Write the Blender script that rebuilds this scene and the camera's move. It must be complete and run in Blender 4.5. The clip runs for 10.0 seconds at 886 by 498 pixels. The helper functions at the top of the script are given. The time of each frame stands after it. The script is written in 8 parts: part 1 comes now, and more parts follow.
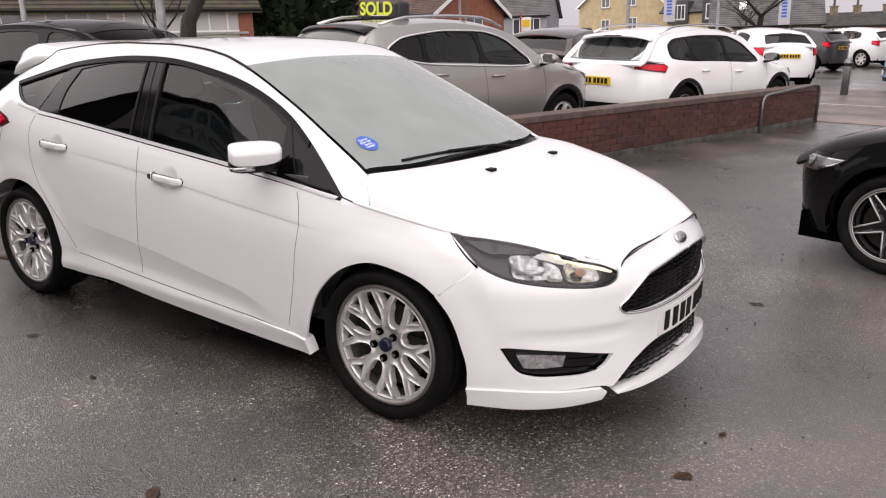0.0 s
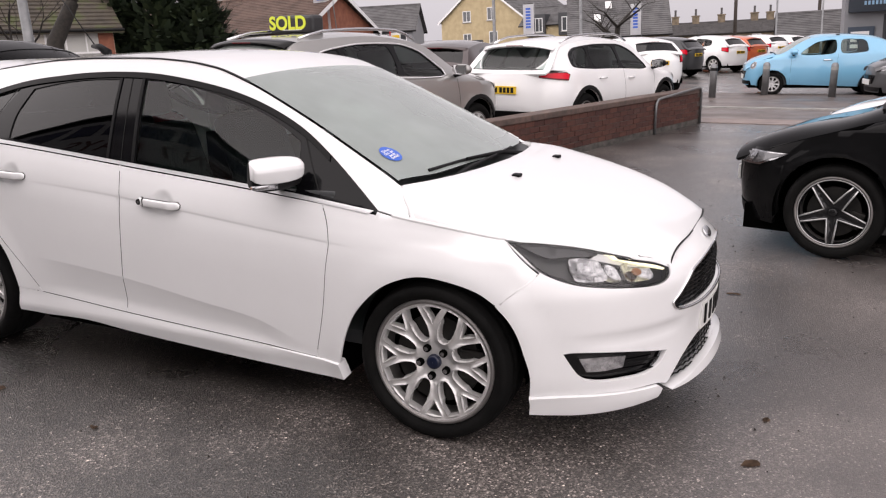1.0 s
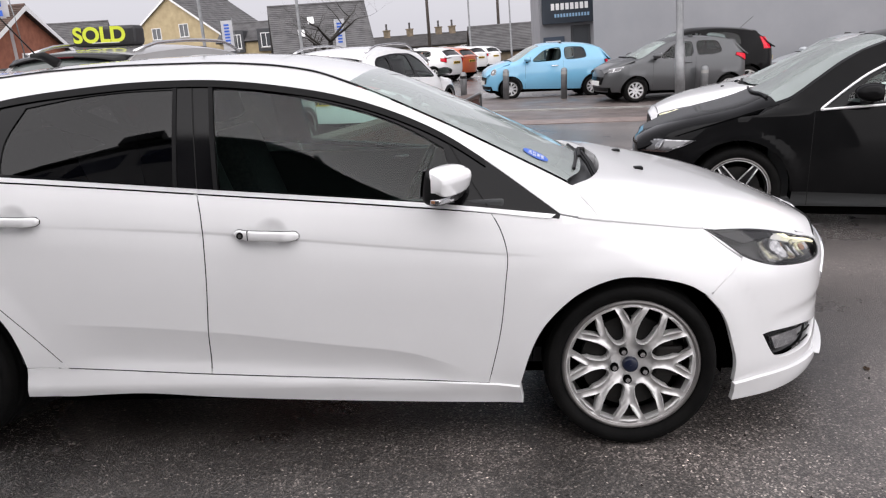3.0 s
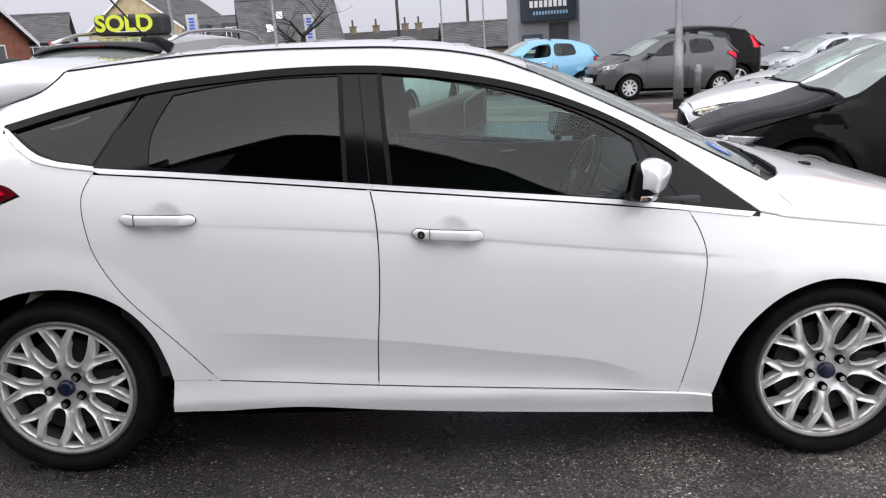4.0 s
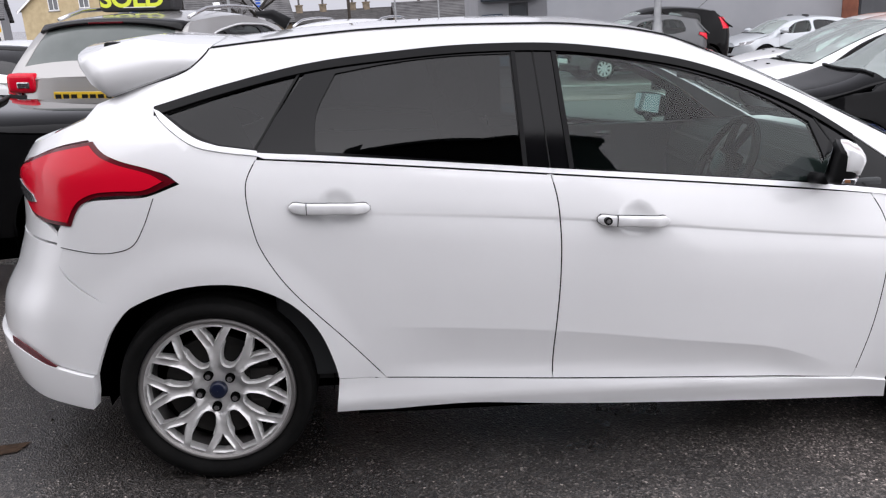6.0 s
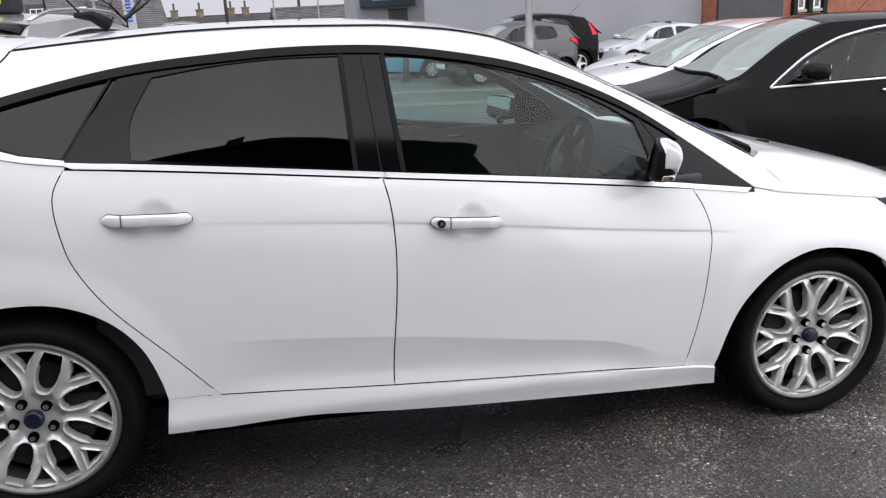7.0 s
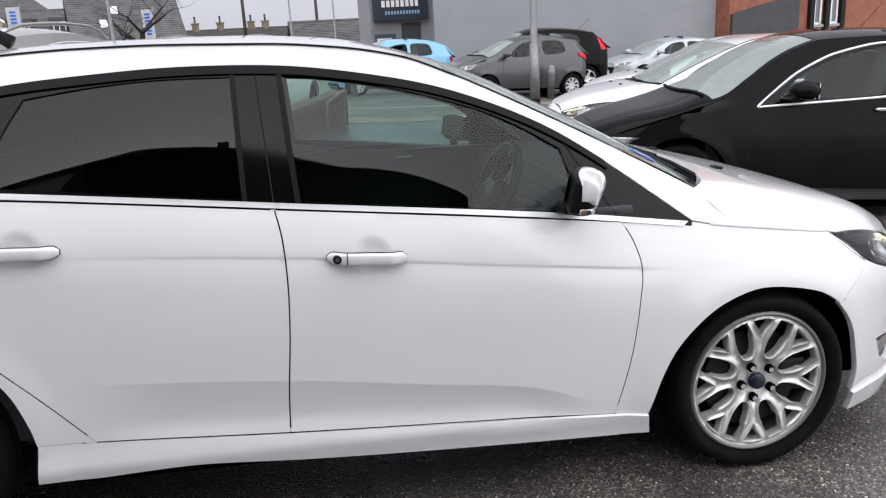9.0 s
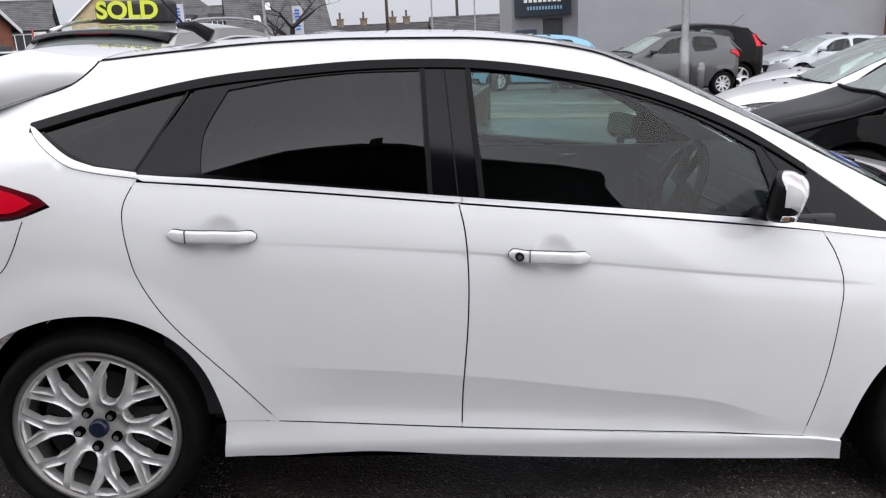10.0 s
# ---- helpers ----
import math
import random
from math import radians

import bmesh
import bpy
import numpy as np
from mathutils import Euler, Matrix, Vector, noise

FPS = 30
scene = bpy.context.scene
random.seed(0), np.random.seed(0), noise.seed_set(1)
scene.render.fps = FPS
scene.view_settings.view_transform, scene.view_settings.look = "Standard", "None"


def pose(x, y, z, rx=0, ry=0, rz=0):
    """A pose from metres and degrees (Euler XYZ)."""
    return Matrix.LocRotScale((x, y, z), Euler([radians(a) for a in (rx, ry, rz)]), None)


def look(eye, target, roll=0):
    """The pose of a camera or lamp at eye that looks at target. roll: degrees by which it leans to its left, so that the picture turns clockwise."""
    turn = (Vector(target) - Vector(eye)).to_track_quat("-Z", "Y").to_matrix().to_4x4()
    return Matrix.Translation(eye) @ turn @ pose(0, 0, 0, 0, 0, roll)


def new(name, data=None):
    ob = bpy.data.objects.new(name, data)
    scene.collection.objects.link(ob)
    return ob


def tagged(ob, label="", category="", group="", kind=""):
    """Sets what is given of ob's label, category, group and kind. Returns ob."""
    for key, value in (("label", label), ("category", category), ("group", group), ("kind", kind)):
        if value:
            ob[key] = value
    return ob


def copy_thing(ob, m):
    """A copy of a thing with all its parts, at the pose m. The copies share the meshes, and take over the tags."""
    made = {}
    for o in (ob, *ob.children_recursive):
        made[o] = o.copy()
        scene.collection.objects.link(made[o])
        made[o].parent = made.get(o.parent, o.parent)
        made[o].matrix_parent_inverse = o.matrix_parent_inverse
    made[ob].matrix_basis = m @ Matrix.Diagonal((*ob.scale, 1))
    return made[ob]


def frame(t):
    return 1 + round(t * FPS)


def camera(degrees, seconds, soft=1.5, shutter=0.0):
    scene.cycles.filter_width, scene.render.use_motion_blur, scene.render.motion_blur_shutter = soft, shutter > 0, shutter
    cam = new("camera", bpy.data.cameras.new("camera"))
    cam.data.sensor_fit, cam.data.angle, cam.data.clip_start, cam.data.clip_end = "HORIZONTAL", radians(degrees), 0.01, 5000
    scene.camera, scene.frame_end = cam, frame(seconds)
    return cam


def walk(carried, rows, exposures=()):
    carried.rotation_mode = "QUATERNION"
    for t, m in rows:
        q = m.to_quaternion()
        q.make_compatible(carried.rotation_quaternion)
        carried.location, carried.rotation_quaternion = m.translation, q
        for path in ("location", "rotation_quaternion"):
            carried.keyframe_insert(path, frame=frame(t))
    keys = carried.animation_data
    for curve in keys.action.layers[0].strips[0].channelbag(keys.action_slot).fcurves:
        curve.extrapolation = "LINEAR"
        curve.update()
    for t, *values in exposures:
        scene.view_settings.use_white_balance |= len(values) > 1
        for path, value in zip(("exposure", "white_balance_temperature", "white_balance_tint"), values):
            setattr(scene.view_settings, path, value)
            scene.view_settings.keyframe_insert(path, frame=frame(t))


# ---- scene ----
import functools

from mathutils import geometry

# The site slopes down along +x; SITE lays plan coordinates (x along the white car, y away from it) onto the slope.
SLOPE = 2.3
SITE = pose(0, 0, 0, 0, SLOPE, 0)

cam = camera(59.2, 10.0, soft=1.2)
PATH = [
    (0, (1.827, -3.088, 1.543), (0.73, -1.511, 0.987), 0.3),
    (0.5, (1.588, -3.204, 1.522), (0.605, -1.547, 0.984), -0.1),
    (1, (1.212, -3.343, 1.502), (0.391, -1.595, 0.982), -0.9),
    (1.5, (0.789, -3.496, 1.493), (0.176, -1.66, 0.988), -1.8),
    (2, (0.371, -3.589, 1.487), (-0.046, -1.698, 0.986), -2.3),
    (2.2, (0.224, -3.591, 1.466), (-0.134, -1.687, 0.97), -2.4),
    (2.75, (-0.264, -3.587, 1.465), (-0.438, -1.657, 0.968), -2.4),
    (3.3, (-0.749, -3.495, 1.466), (-0.817, -1.561, 0.962), -1.9),
    (3.5, (-0.865, -3.477, 1.469), (-0.914, -1.543, 0.965), -1.9),
    (4, (-1.306, -3.37, 1.445), (-1.317, -1.437, 0.935), -1.5),
    (4.5, (-1.684, -3.299, 1.437), (-1.683, -1.369, 0.915), -1.3),
    (5, (-1.979, -3.265, 1.45), (-1.967, -1.339, 0.911), -1.2),
    (5.2, (-2.027, -3.249, 1.456), (-2.004, -1.325, 0.911), -1.1),
    (5.75, (-2.101, -3.222, 1.453), (-2.024, -1.303, 0.895), -1.1),
    (6.3, (-1.994, -3.209, 1.44), (-1.792, -1.299, 0.881), -1.1),
    (6.5, (-1.966, -3.203, 1.438), (-1.708, -1.3, 0.88), -1.0),
    (7, (-1.876, -3.195, 1.432), (-1.476, -1.314, 0.882), -1.0),
    (7.5, (-1.818, -3.191, 1.435), (-1.306, -1.336, 0.892), -0.8),
    (8, (-1.769, -3.183, 1.434), (-1.212, -1.338, 0.9), -0.7),
    (8.5, (-1.599, -3.116, 1.425), (-1.095, -1.254, 0.9), -0.7),
    (9, (-1.487, -3.058, 1.443), (-1.132, -1.159, 0.925), -0.8),
    (9.5, (-1.53, -3.048, 1.442), (-1.349, -1.125, 0.924), -0.7),
    (10, (-1.641, -3.006, 1.44), (-1.609, -1.076, 0.916), -0.6),
]
# the film starts warmer and cools as the camera swings along the car: seconds, stops, kelvin, tint
EXPOSURES = [(0, 0.68, 6870, 18), (1.0, 0.68, 6850, 18), (2.2, 0.74, 6750, 17), (3.5, 0.79, 6400, 12), (5.2, 0.78, 6300, 14), (8.0, 0.76, 6320, 12), (10.0, 0.71, 6300, 11)]
walk(cam, [(t, SITE @ look(eye, target, roll)) for t, eye, target, roll in PATH], EXPOSURES)

# ---- light: an overcast winter sky ----
world = bpy.data.worlds.new("overcast_sky")
scene.world = world
world.use_nodes = True
wn, wl = world.node_tree.nodes, world.node_tree.links
sky = wn.new("ShaderNodeTexSky")
sky.sky_type = "NISHITA"
sky.sun_disc = False
sky.sun_elevation, sky.sun_rotation = radians(33), radians(187)
sky.air_density, sky.dust_density, sky.ozone_density = 1.0, 4.0, 1.0
grey = wn.new("ShaderNodeHueSaturation")
grey.inputs["Saturation"].default_value = 0.12
wl.new(sky.outputs[0], grey.inputs["Color"])
cloud = wn.new("ShaderNodeMix")
cloud.data_type = "RGBA"
cloud.inputs["Factor"].default_value = 0.8
cloud.inputs["B"].default_value = (5.2, 5.22, 5.6, 1)
wl.new(grey.outputs[0], cloud.inputs["A"])
wl.new(cloud.outputs["Result"], wn["Background"].inputs["Color"])
wn["Background"].inputs["Strength"].default_value = 0.090
sun = new("sun", bpy.data.lights.new("sun", "SUN"))
sun.data.energy, sun.data.angle, sun.data.color = 2.75, radians(170), (1.0, 0.985, 0.975)
sun.matrix_world = look((-1.0, -7.8, 5.1), (0, 0, 0))

# ---- materials ----
def material(name, color, rough=0.5, metal=0.0, coat=0.0, spec=0.5):
    m = bpy.data.materials.new(name)
    m.use_nodes = True
    b = m.node_tree.nodes["Principled BSDF"]
    b.inputs["Base Color"].default_value = (*color, 1)
    b.inputs["Roughness"].default_value = rough
    b.inputs["Metallic"].default_value = metal
    b.inputs["Coat Weight"].default_value = coat
    b.inputs["Coat Roughness"].default_value = 0.04
    b.inputs["Specular IOR Level"].default_value = spec
    return m


def nodes_of(m):
    return m.node_tree.nodes, m.node_tree.links, m.node_tree.nodes["Principled BSDF"]


def noise_tex(m, scale, detail=4.0, rough=0.55, coord="Object"):
    n, l, b = nodes_of(m)
    tc = n.new("ShaderNodeTexCoord")
    t = n.new("ShaderNodeTexNoise")
    t.inputs["Scale"].default_value, t.inputs["Detail"].default_value, t.inputs["Roughness"].default_value = scale, detail, rough
    l.new(tc.outputs[coord], t.inputs["Vector"])
    return t


def ramp(m, fac, stops):
    n, l, b = nodes_of(m)
    r = n.new("ShaderNodeValToRGB")
    e = r.color_ramp.elements
    while len(e) < len(stops):
        e.new(0.5)
    for k, (p, c) in zip(e, stops):
        k.position = p
        k.color = (*c, 1) if len(c) == 3 else c
    l.new(fac, r.inputs["Fac"])
    return r.outputs["Color"]


def vary(m, scale, stops, bump=0.0, bump_scale=None, rough=None):
    """Colour variation by noise, with fine relief."""
    n, l, b = nodes_of(m)
    t = noise_tex(m, scale)
    l.new(ramp(m, t.outputs["Fac"], stops), b.inputs["Base Color"])
    if rough:
        r2 = noise_tex(m, scale * 0.37)
        mr = n.new("ShaderNodeMapRange")
        mr.inputs["To Min"].default_value, mr.inputs["To Max"].default_value = rough
        mr.inputs["From Min"].default_value, mr.inputs["From Max"].default_value = 0.35, 0.65
        l.new(r2.outputs["Fac"], mr.inputs["Value"])
        l.new(mr.outputs[0], b.inputs["Roughness"])
    if bump:
        t2 = noise_tex(m, bump_scale or scale * 4)
        bp = n.new("ShaderNodeBump")
        bp.inputs["Strength"].default_value, bp.inputs["Distance"].default_value = bump, 0.01
        l.new(t2.outputs["Fac"], bp.inputs["Height"])
        l.new(bp.outputs[0], b.inputs["Normal"])
    return m


def paint(name, color, metal=0.0, rough=0.35, dirt=0.06):
    """Car paint: base coat with clear coat and a thin veil of road film."""
    m = material(name, color, rough, metal, 1.0)
    n, l, b = nodes_of(m)
    t = noise_tex(m, 2.3, 6.0, 0.6)
    mix = n.new("ShaderNodeMix")
    mix.data_type = "RGBA"
    mix.inputs["A"].default_value = (*color, 1)
    mix.inputs["B"].default_value = (*[c * 0.9 + 0.01 for c in color], 1)
    l.new(t.outputs["Fac"], mix.inputs["Factor"])
    l.new(mix.outputs["Result"], b.inputs["Base Color"])
    b.inputs["Coat Roughness"].default_value = dirt
    b.inputs["Coat IOR"].default_value = 1.5 if max(color) > 0.1 else (1.17 if max(color) < 0.02 else 1.34)
    if max(color) < 0.1:
        b.inputs["Specular IOR Level"].default_value = 0.0 if max(color) < 0.02 else 0.2
    return m


def glass(name, tint, gloss=1.0, ior=1.45, film=0.0):
    """A thin pane: what lies behind shows through the tint, with a Fresnel reflection on top."""
    m = bpy.data.materials.new(name)
    m.use_nodes = True
    n, l = m.node_tree.nodes, m.node_tree.links
    n.remove(n["Principled BSDF"])
    tr, gl, mx, fr = (n.new("ShaderNode" + k) for k in ("BsdfTransparent", "BsdfGlossy", "MixShader", "Fresnel"))
    tr.inputs["Color"].default_value = (*tint, 1)
    gl.inputs["Roughness"].default_value = 0.01
    gl.inputs["Color"].default_value = (gloss, gloss, gloss, 1)
    fr.inputs["IOR"].default_value = ior
    l.new(fr.outputs[0], mx.inputs["Fac"])
    l.new(tr.outputs[0], mx.inputs[1])
    l.new(gl.outputs[0], mx.inputs[2])
    if film:
        # a thin mist of rain and dirt; sky reflection is painted into it
        df, m2, t = n.new("ShaderNodeBsdfDiffuse"), n.new("ShaderNodeMixShader"), n.new("ShaderNodeTexNoise")
        df.inputs["Color"].default_value = (0.72, 0.81, 0.775, 1)
        t.inputs["Scale"].default_value, t.inputs["Detail"].default_value = 5.0, 6.0
        tc, mr = n.new("ShaderNodeTexCoord"), n.new("ShaderNodeMapRange")
        mr.inputs["To Min"].default_value, mr.inputs["To Max"].default_value = film * 0.8, film * 1.15
        l.new(tc.outputs["Object"], t.inputs["Vector"])
        l.new(t.outputs["Fac"], mr.inputs["Value"])
        l.new(mr.outputs[0], m2.inputs["Fac"])
        l.new(tr.outputs[0], m2.inputs[1])
        l.new(df.outputs[0], m2.inputs[2])
        l.new(m2.outputs[0], mx.inputs[1])
    l.new(mx.outputs[0], n["Material Output"].inputs["Surface"])
    return m


WHITE = paint("white_car_paint", (0.84, 0.84, 0.845), 0.0, 0.3)
BLACK_PAINT = paint("black_car_paint", (0.0016, 0.0016, 0.002), 0.0, 0.3, 0.03)
SILVER_PAINT = paint("champagne_silver_paint", (0.36, 0.35, 0.338), 0.65, 0.38)
GREY_PAINT = paint("grey_metallic_paint", (0.085, 0.088, 0.092), 0.5, 0.4)
DARK_PAINT = paint("dark_grey_paint", (0.045, 0.047, 0.05), 0.3, 0.4)
BLUE_PAINT = paint("light_blue_paint", (0.16, 0.42, 0.62), 0.0, 0.35)
ORANGE_PAINT = paint("orange_paint", (0.62, 0.12, 0.03), 0.1, 0.35)
RED_PAINT = paint("red_paint", (0.42, 0.02, 0.02), 0.0, 0.35)
BROWN_PAINT = paint("brown_paint", (0.06, 0.045, 0.045), 0.3, 0.4)
BADGE_BLUE = material("navy_badge", (0.006, 0.010, 0.030), 0.3)
GLOSS_BLACK = material("gloss_black_plastic", (0.003, 0.003, 0.0035), 0.10, 0.0, 0.0, 0.22)
TRIM_BLACK = material("matt_black_plastic", (0.006, 0.006, 0.0065), 0.5, 0.0, 0.0, 0.16)
RUBBER = vary(material("tyre_rubber", (0.008, 0.008, 0.008), 0.8, 0.0, 0.0, 0.12), 9, [(0.3, (0.003, 0.003, 0.003)), (0.75, (0.008, 0.0077, 0.0074))], 0.25, 60)
ALLOY = vary(material("silver_alloy", (0.74, 0.73, 0.72), 0.36, 0.5), 30, [(0.3, (0.68, 0.67, 0.66)), (0.7, (0.78, 0.77, 0.76))])
# the spokes' alloy, darkened in its colour for the shade inside the wheel
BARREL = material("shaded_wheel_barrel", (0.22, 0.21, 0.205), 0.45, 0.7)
ALLOY_DARK = material("dark_gloss_alloy", (0.012, 0.012, 0.013), 0.25, 0.3)
ALLOY_CUT = material("machined_alloy", (0.6, 0.6, 0.6), 0.3, 0.9)
BRAKE = vary(material("brake_iron", (0.03, 0.03, 0.03), 0.6, 0.5), 14, [(0.3, (0.006, 0.006, 0.006)), (0.7, (0.02, 0.018, 0.016))])
CHROME = material("chrome", (0.78, 0.78, 0.79), 0.1, 1.0)
BRIGHT_TRIM = material("bright_metal_trim", (0.80, 0.80, 0.81), 0.35, 0.55)
SATIN = material("satin_chrome", (0.62, 0.62, 0.63), 0.25, 1.0)
GLASS = glass("clear_glass", (0.60, 0.76, 0.705), 1.0, 1.42)
SCREEN_GLASS = glass("windscreen_glass", (0.66, 0.76, 0.715), 1.0, 1.5, 0.36)
LENS = glass("lamp_lens", (0.9, 0.9, 0.9))
PRIVACY = glass("privacy_glass", (0.07, 0.07, 0.074), 1.0, 1.42)
CAB_GLASS = glass("car_side_glass", (0.72, 0.81, 0.775), 1.0, 1.42)
# misted; the film's pale colour also stands for the reflected sky
MISTED = glass("misted_rear_glass", (0.08, 0.085, 0.085), 1.0, 1.42, 0.16)
DARK_SCREEN = glass("dark_wet_screen", (0.10, 0.11, 0.11), 0.8, 1.15)
RED_LENS = material("red_lamp_lens", (0.62, 0.004, 0.022), 0.2, 0.0, 0.2, 0.2)
RED_DARK = material("dark_red_lamp_edge", (0.10, 0.003, 0.008), 0.2, 0.0, 0.3, 0.2)
LAMP_CLEAR = vary(material("clear_lamp_silver", (0.42, 0.42, 0.43), 0.14, 0.9), 45, [(0.35, (0.25, 0.25, 0.26)), (0.65, (0.55, 0.55, 0.56))])
LAMP_GREY = material("headlamp_bezel_grey", (0.16, 0.16, 0.165), 0.15, 0.5)
AMBER = material("amber_lamp", (0.30, 0.14, 0.07), 0.3)
WHEEL_COVER = material("silver_wheel_cover", (0.60, 0.60, 0.61), 0.4, 0.2)
DARK_IN = material("dark_cabin_plastic", (0.055, 0.058, 0.06), 0.6)
CLOTH = vary(material("charcoal_seat_cloth", (0.03, 0.03, 0.032), 0.9), 60, [(0.3, (0.022, 0.022, 0.024)), (0.7, (0.05, 0.05, 0.052))], 0.3, 200)
GREY_CLOTH = material("pale_headlining", (0.42, 0.42, 0.40), 0.9)
# black liner colour with the shade of wells and recesses painted in
WELL = material("wheel_well_shade", (0.002, 0.002, 0.002), 0.95, 0.0, 0.0, 0.0)
PLATE_W = material("white_plate", (0.72, 0.72, 0.70), 0.35)
PLATE_Y = material("yellow_plate", (0.70, 0.46, 0.03), 0.35)
INK = material("black_print", (0.008, 0.008, 0.008), 0.6, 0.0, 0.0, 0.2)
BLUE_INK = material("blue_print", (0.03, 0.12, 0.55), 0.4)
WHITE_INK = material("white_print", (0.8, 0.8, 0.8), 0.5)


# ---- curves and sheets ----
def curve_fn(*pts):
    """A smooth curve y(x) through points, with no overshoot."""
    xs = [p[0] for p in pts]
    ys = [p[1] for p in pts]
    n = len(xs)
    d = [(ys[i + 1] - ys[i]) / (xs[i + 1] - xs[i]) for i in range(n - 1)]
    m = [d[0]] + [0 if d[i - 1] * d[i] <= 0 else 2 * d[i - 1] * d[i] / (d[i - 1] + d[i]) for i in range(1, n - 1)] + [d[-1]]

    def f(x):
        if x <= xs[0]:
            return ys[0] + m[0] * (x - xs[0]) * 0.0
        if x >= xs[-1]:
            return ys[-1]
        i = 0
        while x > xs[i + 1]:
            i += 1
        h = xs[i + 1] - xs[i]
        t = (x - xs[i]) / h
        return ys[i] * (1 + 2 * t) * (1 - t) ** 2 + m[i] * h * t * (1 - t) ** 2 + ys[i + 1] * t * t * (3 - 2 * t) + m[i + 1] * h * t * t * (t - 1)

    return f


def smooth(t):
    t = min(1.0, max(0.0, t))
    return t * t * (3 - 2 * t)


def arc(*pts, n=6):
    """A smooth open curve through points of the plane."""
    if len(pts) == 2:
        return [tuple(p) for p in pts]
    p = [Vector(q) for q in pts]
    p = [2 * p[0] - p[1]] + p + [2 * p[-1] - p[-2]]
    out = []
    for i in range(1, len(p) - 2):
        a, b, c, d = p[i - 1 : i + 3]
        tb = (b - a).length ** 0.5 or 1e-4
        tc = (c - b).length ** 0.5 or 1e-4
        td = (d - c).length ** 0.5 or 1e-4
        mb = ((b - a) / tb - (c - a) / (tb + tc) + (c - b) / tc) * tc
        mc = ((c - b) / tc - (d - b) / (tc + td) + (d - c) / td) * tc
        for k in range(n):
            t = k / n
            out.append(b * (1 + 2 * t) * (1 - t) ** 2 + mb * t * (1 - t) ** 2 + c * t * t * (3 - 2 * t) + mc * t * t * (t - 1))
    out.append(p[-2])
    return [tuple(v) for v in out]


def outline(*runs):
    """A closed outline of several runs of points; each begins where the last one ends."""
    pts = []
    for r in runs:
        for q in r:
            if not pts or (Vector(q) - Vector(pts[-1])).length > 1e-5:
                pts.append(tuple(q))
    if (Vector(pts[0]) - Vector(pts[-1])).length < 1e-4:
        pts.pop()
    return pts


def ring(cx, cy, r, n=24, ry=None):
    return [(cx + r * math.cos(2 * math.pi * i / n), cy + (ry or r) * math.sin(2 * math.pi * i / n)) for i in range(n)]


def finer(loop, step):
    out = []
    for a, b in zip(loop, loop[1:] + loop[:1]):
        k = max(1, int(math.dist(a, b) / step + 0.5))
        out += [(a[0] + (b[0] - a[0]) * i / k, a[1] + (b[1] - a[1]) * i / k) for i in range(k)]
    return out


def rounded(loop):
    """The outline with its corners cut twice."""
    for k in (0.16, 0.25):
        loop = [((1 - t) * a[0] + t * b[0], (1 - t) * a[1] + t * b[1]) for a, b in zip(loop, loop[1:] + loop[:1]) for t in (k, 1 - k)]
    return loop


def area2(loop):
    return sum(a[0] * b[1] - b[0] * a[1] for a, b in zip(loop, loop[1:] + loop[:1]))


def shrink(loop, d):
    """The outline moved inwards by d (outwards if d < 0)."""
    s = 1 if area2(loop) > 0 else -1
    out = []
    n = len(loop)
    for i in range(n):
        a, b, c = Vector(loop[i - 1]), Vector(loop[i]), Vector(loop[(i + 1) % n])
        e, f = (b - a).normalized(), (c - b).normalized()
        m = Vector((-(e.y + f.y), e.x + f.x))
        m = m.normalized() * s if m.length > 1e-6 else Vector((0, 0))
        k = max(0.5, m.dot(Vector((-e.y, e.x)) * s))
        out.append(tuple(b + m * (d / k)))
    return out


def inside_many(px, py, loop):
    """Which of the points lie in the outline."""
    res = np.zeros(len(px), bool)
    for (x0, y0), (x1, y1) in zip(loop, loop[1:] + loop[:1]):
        if y0 == y1:
            continue
        cross = ((y0 > py) != (y1 > py)) & (px < (x1 - x0) * (py - y0) / (y1 - y0) + x0)
        res ^= cross
    return res


